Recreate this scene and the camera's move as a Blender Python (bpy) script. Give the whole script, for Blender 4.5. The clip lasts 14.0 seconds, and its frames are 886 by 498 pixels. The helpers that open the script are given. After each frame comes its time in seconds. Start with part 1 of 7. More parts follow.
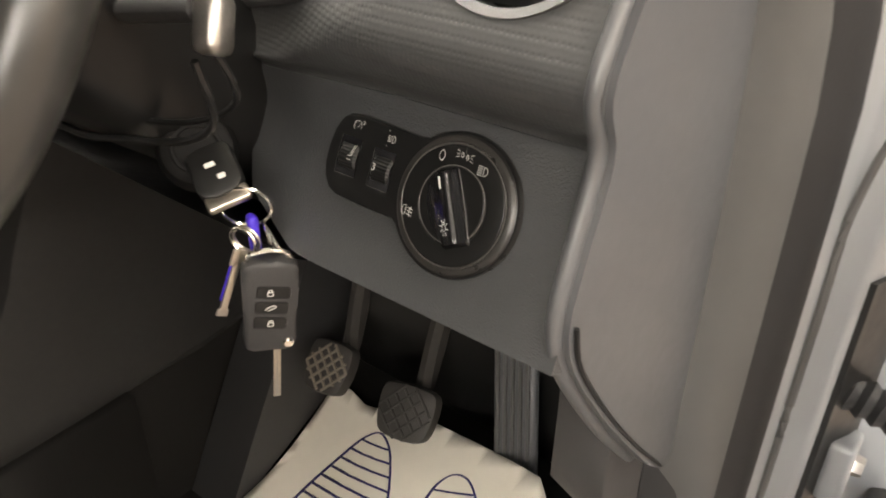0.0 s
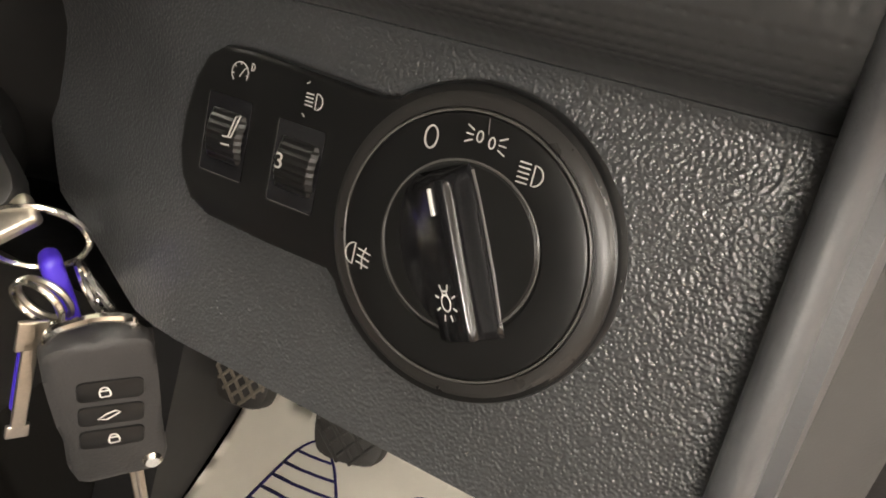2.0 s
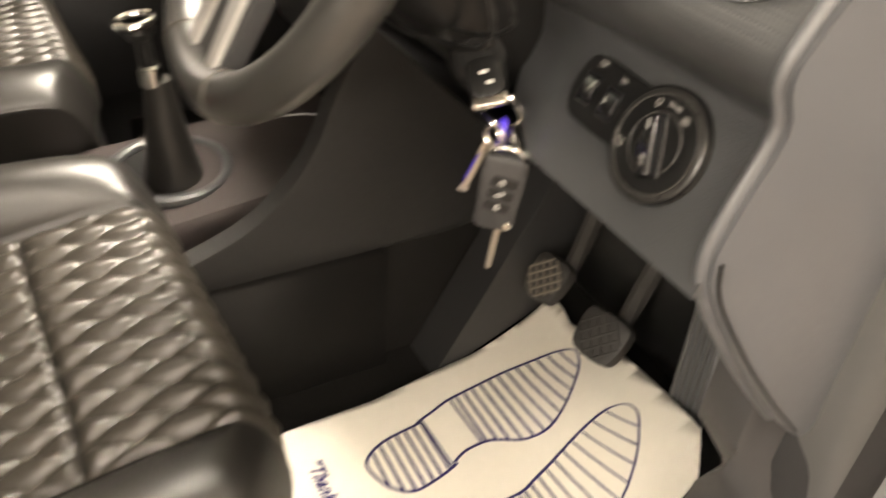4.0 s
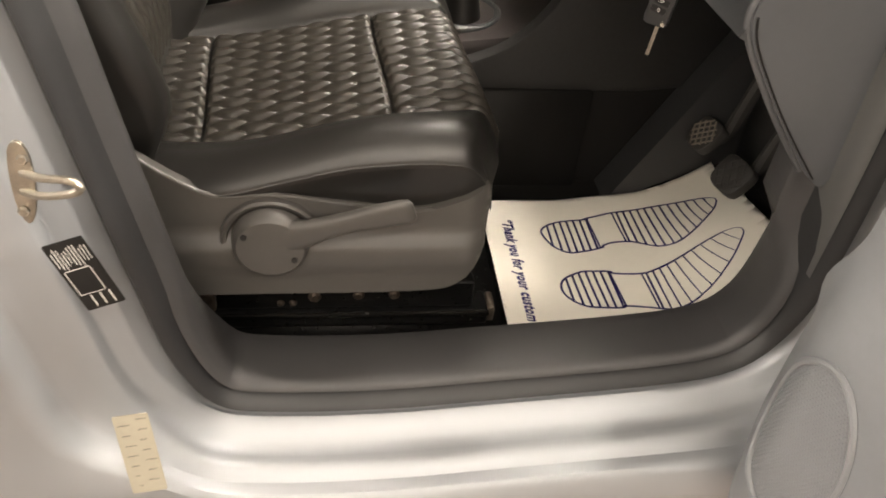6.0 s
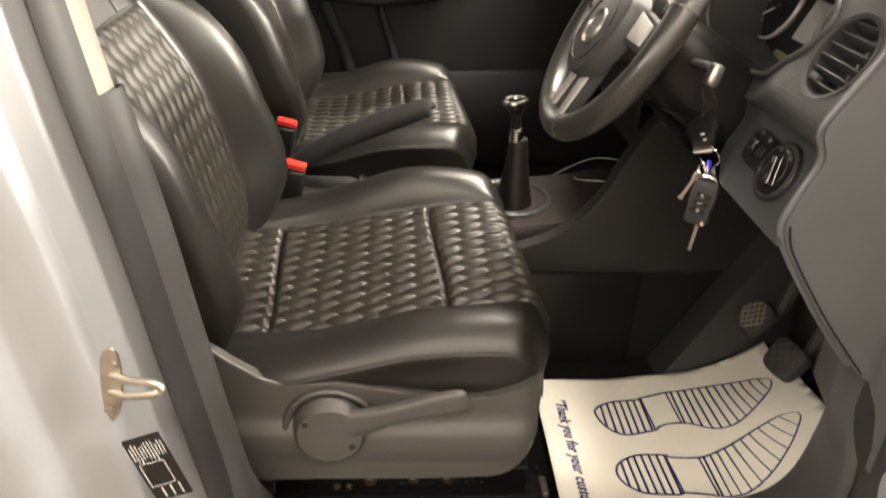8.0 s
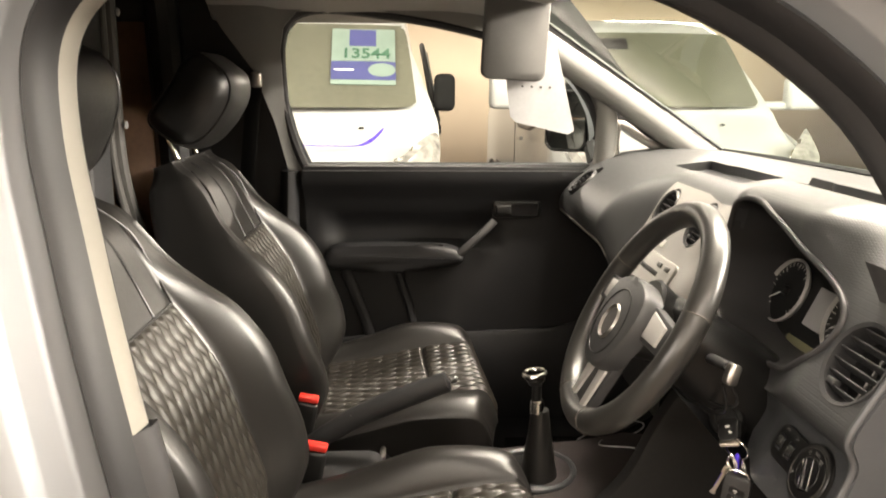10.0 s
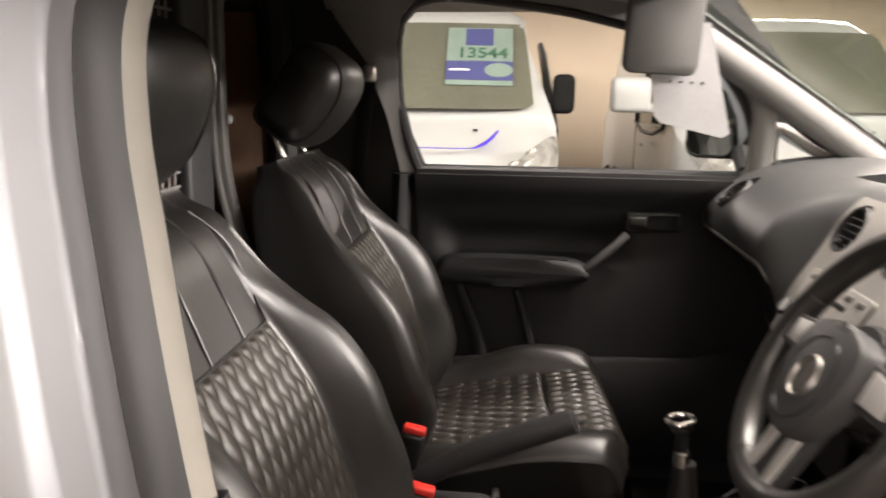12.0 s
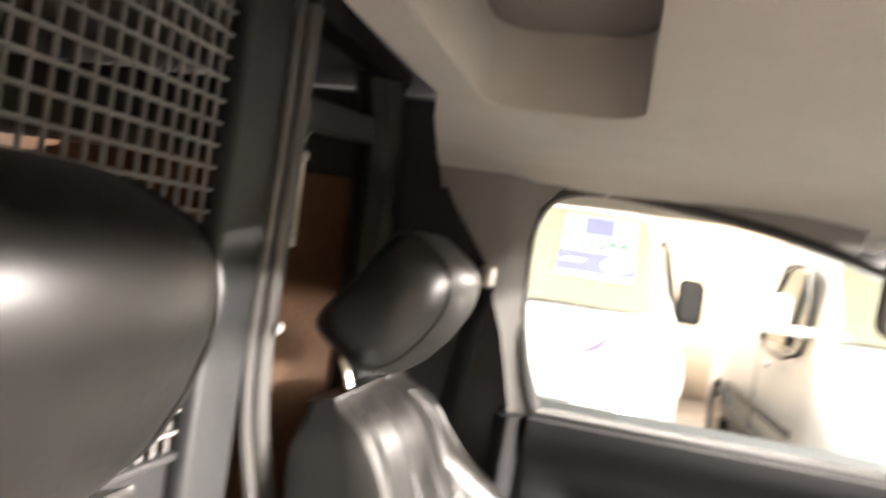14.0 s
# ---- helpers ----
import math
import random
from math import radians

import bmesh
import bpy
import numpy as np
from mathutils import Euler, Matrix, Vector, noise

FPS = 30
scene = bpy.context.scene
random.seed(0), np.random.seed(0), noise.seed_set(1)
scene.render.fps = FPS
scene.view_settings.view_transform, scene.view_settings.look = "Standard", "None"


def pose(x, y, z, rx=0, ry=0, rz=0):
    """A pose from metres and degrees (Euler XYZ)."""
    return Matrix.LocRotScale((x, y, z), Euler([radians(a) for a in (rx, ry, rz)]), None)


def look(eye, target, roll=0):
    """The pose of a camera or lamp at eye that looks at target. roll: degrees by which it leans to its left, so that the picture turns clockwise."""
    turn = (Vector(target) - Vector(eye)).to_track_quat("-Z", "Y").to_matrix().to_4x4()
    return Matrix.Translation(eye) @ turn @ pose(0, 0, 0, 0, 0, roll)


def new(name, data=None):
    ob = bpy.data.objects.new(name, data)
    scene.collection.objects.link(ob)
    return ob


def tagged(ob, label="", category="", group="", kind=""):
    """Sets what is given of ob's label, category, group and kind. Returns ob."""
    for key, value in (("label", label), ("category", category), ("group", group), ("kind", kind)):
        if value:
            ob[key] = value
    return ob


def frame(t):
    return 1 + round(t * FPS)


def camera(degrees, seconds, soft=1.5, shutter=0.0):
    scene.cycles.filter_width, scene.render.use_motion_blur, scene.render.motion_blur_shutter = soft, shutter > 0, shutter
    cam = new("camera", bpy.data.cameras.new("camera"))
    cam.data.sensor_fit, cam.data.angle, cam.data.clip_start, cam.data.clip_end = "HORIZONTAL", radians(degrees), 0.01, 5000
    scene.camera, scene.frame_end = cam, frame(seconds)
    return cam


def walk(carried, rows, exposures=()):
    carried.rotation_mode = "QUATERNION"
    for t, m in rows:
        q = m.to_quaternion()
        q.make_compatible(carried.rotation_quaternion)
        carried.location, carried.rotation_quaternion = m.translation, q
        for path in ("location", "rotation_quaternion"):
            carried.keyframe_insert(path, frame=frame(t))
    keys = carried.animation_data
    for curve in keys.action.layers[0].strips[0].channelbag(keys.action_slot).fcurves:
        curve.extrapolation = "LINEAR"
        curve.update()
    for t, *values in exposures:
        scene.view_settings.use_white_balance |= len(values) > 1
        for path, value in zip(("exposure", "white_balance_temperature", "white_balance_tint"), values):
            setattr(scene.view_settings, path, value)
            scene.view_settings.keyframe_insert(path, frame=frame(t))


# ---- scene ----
cam = camera(59.4, 14.0, soft=1.8, shutter=0.4)
PATH = [
    (0, (0.01, 0.038, 1.198), (1.362, 1.078, 0.154), 0.6),
    (0.5, (0.09, 0.126, 1.158), (1.463, 1.045, 0.031), 0.9),
    (1, (0.148, 0.157, 1.132), (1.501, 1.025, -0.059), 0.4),
    (1.5, (0.158, 0.165, 1.126), (1.508, 1.008, -0.085), 0.3),
    (2, (0.158, 0.171, 1.123), (1.52, 0.986, -0.093), 1.1),
    (2.5, (0.161, 0.171, 1.121), (1.529, 0.976, -0.095), 1.8),
    (3, (0.132, 0.142, 1.15), (1.462, 1.054, -0.032), 2.0),
    (3.5, (0.072, 0.044, 1.2), (1.176, 1.261, 0.059), 2.0),
    (4, (-0.032, -0.061, 1.236), (0.762, 1.338, 0.047), 3.9),
    (4.2, (-0.09, -0.11, 1.235), (0.631, 1.324, 0.042), 4.7),
    (6.3, (-0.152, -0.571, 1.281), (0.075, 0.957, 0.012), 5.8),
    (6.5, (-0.146, -0.571, 1.283), (0.065, 0.96, 0.014), 5.8),
    (7, (-0.146, -0.568, 1.308), (0.021, 1.033, 0.12), 4.8),
    (7.5, (-0.149, -0.573, 1.323), (-0.015, 1.109, 0.248), 3.7),
    (8, (-0.153, -0.571, 1.346), (-0.038, 1.187, 0.399), 2.6),
    (8.5, (-0.154, -0.562, 1.373), (-0.049, 1.263, 0.561), 1.8),
    (9, (-0.156, -0.551, 1.405), (-0.059, 1.329, 0.729), 1.3),
    (9.2, (-0.157, -0.552, 1.414), (-0.067, 1.349, 0.799), 1.0),
    (11.3, (-0.175, -0.538, 1.47), (-0.148, 1.442, 1.189), -0.2),
    (11.5, (-0.172, -0.512, 1.45), (-0.186, 1.46, 1.121), 0.2),
    (12, (-0.204, -0.35, 1.423), (-0.402, 1.599, 1.018), 0.8),
    (12.5, (-0.294, -0.084, 1.455), (-0.736, 1.821, 1.036), 0.7),
    (13, (-0.279, 0.07, 1.473), (-1.054, 1.868, 1.066), 1.0),
    (13.5, (-0.3, 0.148, 1.454), (-1.145, 1.94, 1.183), 2.4),
    (14, (-0.347, 0.164, 1.495), (-0.798, 2.112, 1.491), 8.4),
]
EXPOSURES = [(0, 0.42, 6700, 10), (2.5, 0.44, 6700, 10), (3, 0.56, 6700, 10), (3.5, 0.85, 7000, 10), (4, 0.74, 7200, 11), (4.2, 0.7, 7200, 11), (6.3, -0.25, 6800, 11), (7.5, -0.14, 6900, 10), (8, 0.04, 6950, 10), (9, 0.18, 7100, 10),
             (9.2, 0.18, 7100, 10), (11.3, -0.80, 6700, 15), (12.5, -0.60, 6500, 17), (13, -0.22, 6400, 12), (13.5, 0.75, 6500, 12), (14, 1.50, 6600, 14)]
walk(cam, [(t, look(eye, target, roll)) for t, eye, target, roll in PATH], EXPOSURES)

# world: a dim, warm indoor surround beyond the closed hall
world = bpy.data.worlds.new("hall_surround")
scene.world = world
world.use_nodes = True
world.node_tree.nodes["Background"].inputs[0].default_value = (1.0, 0.93, 0.84, 1)
world.node_tree.nodes["Background"].inputs[1].default_value = 0.25


def ceiling_lamp(x, y, power, tilt, length=2.4):
    """The light of a fluorescent batten under the ceiling. tilt: turns this lamp alone towards the van, as added fill;
    the batten stays level.
    """
    lamp = bpy.data.lights.new("tube_light", "AREA")
    lamp.shape, lamp.size, lamp.size_y = "RECTANGLE", *((0.2, length) if tilt else (length, 0.16))
    lamp.energy, lamp.color = power, (1.0, 0.945, 0.87) if tilt else (1.0, 0.925, 0.83)
    ob = new("tube_light", lamp)
    ob.matrix_world = pose(x, y, 2.93, 0, tilt, 0)
    return ob


# places and powers are made up to brighten dash, seats, load space and wall
HALL_LAMPS = [(-2.6, -3.4, 140, 0), (0.3, -3.6, 45, 0), (3.1, -3.4, 55, 0), (-1.4, -6.0, 165, 0), (1.8, -6.0, 80, 0), (-4.6, -1.7, 170, -50), (0.4, -1.5, 80, 0),
              (-0.6, 2.5, 80, 0), (1.6, 1.2, 420, 0), (3.4, 3.0, 50, 0), (-3.6, 3.0, 90, 0), (-6.2, 0.9, 900, -62), (4.4, 0.0, 600, 48), (6.2, 1.2, 560, 60), (-1.6, 8.2, 260, 0), (3.2, 8.4, 520, 0)]
for lx, ly, power, tilt in HALL_LAMPS:
    ceiling_lamp(lx, ly, power, tilt)


# ---- building helpers ----
def thing(name, label, category, group="", kind="", at=(0, 0, 0)):
    ob = new(name)
    ob.empty_display_size = 0.02
    ob.location = at
    bpy.context.view_layer.update()
    return tagged(ob, label, category, group, kind)


def mesh_of(name, bm, material, smooth=35):
    me = bpy.data.meshes.new(name)
    bmesh.ops.recalc_face_normals(bm, faces=bm.faces[:])
    for f in bm.faces:
        f.smooth = True
    if smooth:
        lim = math.radians(smooth)
        for e in bm.edges:
            if len(e.link_faces) == 2 and e.calc_face_angle(0) > lim:
                e.smooth = False
    bm.to_mesh(me)
    bm.free()
    me.materials.append(material)
    return me


def world_of(ob):
    m = ob.matrix_parent_inverse @ ob.matrix_basis if ob.parent else ob.matrix_basis
    return world_of(ob.parent) @ m if ob.parent else m.copy()


def part(name, bm, material, parent=None, label="", smooth=35):
    """Links a bmesh, given in world metres, as one mesh object under a thing or a part."""
    ob = new(name, mesh_of(name, bm, material, smooth))
    if parent is not None:
        ob.parent = parent
        ob.matrix_parent_inverse = world_of(parent).inverted()
    return tagged(ob, label)


def structure(name, bm, material, label, category, smooth=35):
    return tagged(part(name, bm, material, None, "", smooth), label, category, kind="structure")


def solo(name, bm, material, label, category, group="", smooth=35, kind=""):
    return tagged(part(name, bm, material, None, "", smooth), label, category, group, kind)


def loft(rings, closed_ring=True, closed_path=False, caps=True, bm=None):
    bm = bm or bmesh.new()
    vs = [[bm.verts.new(p) for p in r] for r in rings]
    n = len(vs[0])
    steps = len(vs) if closed_path else len(vs) - 1
    for i in range(steps):
        a, b = vs[i], vs[(i + 1) % len(vs)]
        for j in range(n if closed_ring else n - 1):
            k = (j + 1) % n
            bm.faces.new((a[j], a[k], b[k], b[j]))
    if caps and closed_ring and not closed_path:
        bm.faces.new(vs[0][::-1])
        bm.faces.new(vs[-1])
    return bm


def smooth_path(pts, n=6, closed=False):
    """Catmull-Rom through the points."""
    pts = [Vector(p) for p in pts]
    out, m = [], len(pts)
    for i in range(m if closed else m - 1):
        g = (lambda k: pts[k % m]) if closed else (lambda k: pts[max(0, min(m - 1, k))])
        a, b, c, d = g(i - 1), g(i), g(i + 1), g(i + 2)
        for s in range(n):
            t = s / n
            out.append(0.5 * ((2 * b) + (c - a) * t + (2 * a - 5 * b + 4 * c - d) * t * t + (3 * b - a - 3 * c + d) * t ** 3))
    if not closed:
        out.append(pts[-1])
    return out


def tube(pts, radius, seg=8, closed=False, flat=1.0, up=(0, 0, 1), bm=None, taper=None):
    """A round or flattened bar along a path."""
    pts = [Vector(p) for p in pts]
    up, rings, n = Vector(up), [], len(pts)
    for i, p in enumerate(pts):
        d = (pts[(i + 1) % n] - pts[i - 1]) if closed else (pts[min(n - 1, i + 1)] - pts[max(0, i - 1)])
        d.normalize()
        s = d.cross(up)
        if s.length < 1e-4:
            s = d.cross(Vector((0.3, 1, 0.2)))
        s.normalize()
        w = s.cross(d)
        r = radius * (taper(i / max(1, n - 1)) if taper else 1)
        rings.append([p + s * r * math.cos(6.28319 * k / seg) + w * r * flat * math.sin(6.28319 * k / seg) for k in range(seg)])
    return loft(rings, closed_path=closed, bm=bm)


def rbox(sx, sy, sz, bevel, m=None, seg=3, bm=None):
    """A box with rounded edges, centred, moved by m."""
    b = bmesh.new()
    bmesh.ops.create_cube(b, size=1)
    for v in b.verts:
        v.co = Vector((v.co.x * sx, v.co.y * sy, v.co.z * sz))
    bmesh.ops.bevel(b, geom=b.edges[:], offset=min(bevel, 0.49 * min(sx, sy, sz)), segments=seg, profile=0.5, affect="EDGES")
    if m is not None:
        b.transform(m)
    if bm is None:
        return b
    me = bpy.data.meshes.new("tmp")
    b.to_mesh(me)
    b.free()
    bm.from_mesh(me)
    bpy.data.meshes.remove(me)
    return bm


def cyl(r1, r2, h, m, seg=32, bevel=0.0, bm=None):
    """A turned piece along local z from 0 to h, moved by m."""
    prof = [(0.0, 0.0), (r1 - bevel, 0.0), (r1, bevel), (r2, h - bevel), (r2 - bevel, h), (0.0, h)] if bevel else [(0.0, 0.0), (r1, 0.0), (r2, h), (0.0, h)]
    return turned(prof, m, seg, bm)


def turned(prof, m, seg=32, bm=None):
    """A profile of (radius, height) turned round local z."""
    bm = bm or bmesh.new()
    rows = []
    for r, z in prof:
        if r < 1e-6:
            rows.append([bm.verts.new(m @ Vector((0, 0, z)))])
        else:
            rows.append([bm.verts.new(m @ Vector((r * math.cos(6.283185 * k / seg), r * math.sin(6.283185 * k / seg), z))) for k in range(seg)])
    for a, b in zip(rows, rows[1:]):
        for k in range(seg):
            j = (k + 1) % seg
            if len(a) == 1 and len(b) == 1:
                continue
            if len(a) == 1:
                bm.faces.new((a[0], b[k], b[j]))
            elif len(b) == 1:
                bm.faces.new((a[k], a[j], b[0]))
            else:
                bm.faces.new((a[k], a[j], b[j], b[k]))
    return bm


def inside(p, poly):
    x, y, c = p[0], p[1], False
    for i in range(len(poly)):
        (x1, y1), (x2, y2) = poly[i - 1], poly[i]
        if (y1 > y) != (y2 > y) and x < (x2 - x1) * (y - y1) / (y2 - y1) + x1:
            c = not c
    return c


def sheet(outer, holes, fn, step=0.03, rim=0.0, edge=0.0, bm=None):
    """A skin over the outline in (u, v), with holes, shaped by fn(u, v, depth). rim, edge: depth of the returns at holes and border."""
    from mathutils.geometry import delaunay_2d_cdt
    loops = [list(outer)] + [list(h) for h in holes]
    verts, edges = [], []
    for lp in loops:
        dense = []
        for i in range(len(lp)):
            a, b = Vector(lp[i]), Vector(lp[(i + 1) % len(lp)])
            k = max(1, int((b - a).length / step))
            dense += [a.lerp(b, j / k) for j in range(k)]
        o = len(verts)
        verts += dense
        edges += [(o + i, o + (i + 1) % len(dense)) for i in range(len(dense))]
    us, vs = [p[0] for p in outer], [p[1] for p in outer]
    u = min(us) + step * 0.5
    while u < max(us):
        v = min(vs) + step * 0.5
        while v < max(vs):
            if inside((u, v), outer) and not any(inside((u, v), h) for h in holes):
                verts.append(Vector((u, v)))
            v += step
        u += step
    co, ed, faces, *_ = delaunay_2d_cdt(verts, edges, [], 0, 1e-5)
    bm = bm or bmesh.new()
    made = {}

    def vert(i):
        if i not in made:
            made[i] = bm.verts.new(fn(co[i][0], co[i][1], 0.0))
        return made[i]

    kept = []
    for f in faces:
        c = sum((co[i] for i in f), Vector((0, 0))) / len(f)
        if inside(c, outer) and not any(inside(c, h) for h in holes):
            kept.append(bm.faces.new([vert(i) for i in f]))
    back = {v: k for k, v in made.items()}
    if rim or edge:
        border = [e for f in kept for e in f.edges if len(e.link_faces) == 1]
        low = {}
        for e in border:
            mid = (co[back[e.verts[0]]] + co[back[e.verts[1]]]) / 2
            is_hole = any(min((Vector(h[i]) - mid).length for i in range(len(h))) < step * 1.2 or near_loop(mid, h) for h in holes)
            d = rim if is_hole else edge
            if not d:
                continue
            q = []
            for v in e.verts:
                if v not in low:
                    low[v] = bm.verts.new(fn(co[back[v]][0], co[back[v]][1], d))
                q.append(low[v])
            bm.faces.new((e.verts[0], e.verts[1], q[1], q[0]))
    return bm


def near_loop(p, loop, eps=1e-3):
    for i in range(len(loop)):
        a, b = Vector(loop[i - 1]), Vector(loop[i])
        d = b - a
        t = max(0, min(1, (p - a).dot(d) / max(1e-9, d.dot(d))))
        if (a + d * t - p).length < eps:
            return True
    return False


def ell(cx, cy, rx, ry, n=28, turn=0.0):
    return [(cx + rx * math.cos(a) * math.cos(turn) - ry * math.sin(a) * math.sin(turn), cy + rx * math.cos(a) * math.sin(turn) + ry * math.sin(a) * math.cos(turn))
            for a in [6.283185 * i / n for i in range(n)]]


def rrect(x0, y0, x1, y1, r, n=5):
    out = []
    for cx, cy, a0 in ((x1 - r, y1 - r, 0), (x0 + r, y1 - r, 90), (x0 + r, y0 + r, 180), (x1 - r, y0 + r, 270)):
        out += [(cx + r * math.cos(math.radians(a0 + 90 * i / n)), cy + r * math.sin(math.radians(a0 + 90 * i / n))) for i in range(n + 1)]
    return out


def smooth01(t):
    t = max(0.0, min(1.0, t))
    return t * t * (3 - 2 * t)


def frame_of(origin, right, up):
    """A pose with local x along right, y along up, z out of the face."""
    x = Vector(right).normalized()
    y = (Vector(up) - x * x.dot(Vector(up))).normalized()
    z = x.cross(y)
    return Matrix(((x.x, y.x, z.x, origin[0]), (x.y, y.y, z.y, origin[1]), (x.z, y.z, z.z, origin[2]), (0, 0, 0, 1)))


def slab(poly, h, m, bevel=0.0, bm=None):
    """An outline in local x, y given thickness h along local z, moved by m."""
    b = bmesh.new()
    lo = [b.verts.new((x, y, 0)) for x, y in poly]
    f = b.faces.new(lo)
    r = bmesh.ops.extrude_face_region(b, geom=[f])
    top = [v for v in r["geom"] if isinstance(v, bmesh.types.BMVert)]
    for v in top:
        v.co.z += h
    if bevel:
        es = [e for e in b.edges if abs(e.verts[0].co.z - h) < 1e-7 and abs(e.verts[1].co.z - h) < 1e-7]
        bmesh.ops.bevel(b, geom=es, offset=bevel, segments=2, profile=0.5, affect="EDGES")
    b.transform(m)
    if bm is None:
        return b
    me = bpy.data.meshes.new("tmp")
    b.to_mesh(me)
    b.free()
    bm.from_mesh(me)
    bpy.data.meshes.remove(me)
    return bm


# ---- materials ----
def mat(name, color, rough=0.5, metal=0.0, grain=0.0, grain_size=600.0, vary=0.12, vary_size=9.0, spec=0.5, coat=0.0, rough_vary=0.035, sheen=0.0, voronoi=False, relief=0.0006):
    m = bpy.data.materials.new(name)
    m.use_nodes = True
    nt = m.node_tree
    b = nt.nodes["Principled BSDF"]
    tc = nt.nodes.new("ShaderNodeTexCoord")
    big = nt.nodes.new("ShaderNodeTexNoise")
    big.inputs["Scale"].default_value, big.inputs["Detail"].default_value = vary_size, 5
    fine = nt.nodes.new("ShaderNodeTexNoise")
    fine.inputs["Scale"].default_value, fine.inputs["Detail"].default_value = vary_size * 14, 3
    for n in (big, fine):
        nt.links.new(tc.outputs["Object"], n.inputs["Vector"])
    mix = nt.nodes.new("ShaderNodeMath")
    mix.operation = "MULTIPLY_ADD"
    nt.links.new(fine.outputs["Fac"], mix.inputs[0])
    mix.inputs[1].default_value = 0.45
    nt.links.new(big.outputs["Fac"], mix.inputs[2])
    ramp = nt.nodes.new("ShaderNodeMapRange")
    ramp.inputs["From Min"].default_value, ramp.inputs["From Max"].default_value = 0.4, 1.05
    ramp.inputs["To Min"].default_value, ramp.inputs["To Max"].default_value = 1 - vary, 1 + vary
    nt.links.new(mix.outputs[0], ramp.inputs["Value"])
    hsv = nt.nodes.new("ShaderNodeHueSaturation")
    hsv.inputs["Color"].default_value = (*color, 1)
    nt.links.new(ramp.outputs[0], hsv.inputs["Value"])
    nt.links.new(hsv.outputs[0], b.inputs["Base Color"])
    rr = nt.nodes.new("ShaderNodeMapRange")
    rr.inputs["From Min"].default_value, rr.inputs["From Max"].default_value = 0.3, 0.7
    rr.inputs["To Min"].default_value, rr.inputs["To Max"].default_value = max(0.02, rough - rough_vary), min(1, rough + rough_vary)
    nt.links.new(fine.outputs["Fac"], rr.inputs["Value"])
    nt.links.new(rr.outputs[0], b.inputs["Roughness"])
    b.inputs["Metallic"].default_value = metal
    b.inputs["Specular IOR Level"].default_value = spec
    b.inputs["Coat Weight"].default_value = coat
    b.inputs["Coat Roughness"].default_value = 0.06
    b.inputs["Sheen Weight"].default_value = sheen
    if grain:
        if voronoi:
            g = nt.nodes.new("ShaderNodeTexVoronoi")
            g.feature = "SMOOTH_F1"
            out = "Distance"
        else:
            g = nt.nodes.new("ShaderNodeTexNoise")
            g.inputs["Detail"].default_value = 2
            out = "Fac"
        g.inputs["Scale"].default_value = grain_size
        nt.links.new(tc.outputs["Object"], g.inputs["Vector"])
        bump = nt.nodes.new("ShaderNodeBump")
        bump.inputs["Strength"].default_value, bump.inputs["Distance"].default_value = grain, relief
        nt.links.new(g.outputs[out], bump.inputs["Height"])
        nt.links.new(bump.outputs[0], b.inputs["Normal"])
    return m


def glass(name, tint=(1, 1, 1), rough=0.0, shine=0.012):
    m = bpy.data.materials.new(name)
    m.use_nodes = True
    nt = m.node_tree
    nt.nodes.remove(nt.nodes["Principled BSDF"])
    out = nt.nodes["Material Output"]
    clear, gloss, mixed, fr, steep, part_of = (nt.nodes.new("ShaderNode" + k) for k in ("BsdfTransparent", "BsdfGlossy", "MixShader", "LayerWeight", "Math", "Math"))
    clear.inputs[0].default_value = (*tint, 1)
    gloss.inputs["Roughness"].default_value = rough
    steep.operation, part_of.operation = "POWER", "MULTIPLY_ADD"
    steep.inputs[1].default_value, part_of.inputs[1].default_value, part_of.inputs[2].default_value = 5.0, 0.6, shine
    nt.links.new(fr.outputs["Facing"], steep.inputs[0])
    nt.links.new(steep.outputs[0], part_of.inputs[0])
    nt.links.new(part_of.outputs[0], mixed.inputs[0])
    nt.links.new(clear.outputs[0], mixed.inputs[1])
    nt.links.new(gloss.outputs[0], mixed.inputs[2])
    nt.links.new(mixed.outputs[0], out.inputs[0])
    return m


def glow(name, color, strength):
    m = mat(name, color, 0.4, vary=0.02)
    b = m.node_tree.nodes["Principled BSDF"]
    b.inputs["Emission Color"].default_value = (*color, 1)
    b.inputs["Emission Strength"].default_value = strength
    return m


M_DASH = mat("grey_grained_plastic", (0.041, 0.0425, 0.045), 0.34, spec=0.85, grain=0.62, grain_size=1150, voronoi=True, vary=0.06, relief=0.00050, rough_vary=0.03)
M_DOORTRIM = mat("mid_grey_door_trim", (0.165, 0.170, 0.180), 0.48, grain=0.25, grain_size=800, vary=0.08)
M_HUB = mat("dark_grey_hub", (0.050, 0.050, 0.051), 0.48, grain=0.15, grain_size=900, vary=0.08)
M_STACK = mat("silver_grey_stack_plastic", (0.30, 0.29, 0.27), 0.45, grain=0.1, grain_size=900, vary=0.05)
M_SIDE = mat("side_cover_plastic", (0.076, 0.078, 0.083), 0.42, spec=0.7, grain=0.2, grain_size=900, vary=0.10)
M_CAP = mat("smooth_grey_plastic", (0.082, 0.081, 0.080), 0.42, grain=0.15, grain_size=900, vary=0.08)
M_PAD = mat("dotted_grey_pad", (0.045, 0.046, 0.047), 0.44, spec=0.7, grain=0.55, grain_size=340, voronoi=True, vary=0.08, relief=0.0009)
M_DIAL = mat("satin_black_dial", (0.007, 0.007, 0.007), 0.32, vary=0.1, spec=0.3, rough_vary=0.02)
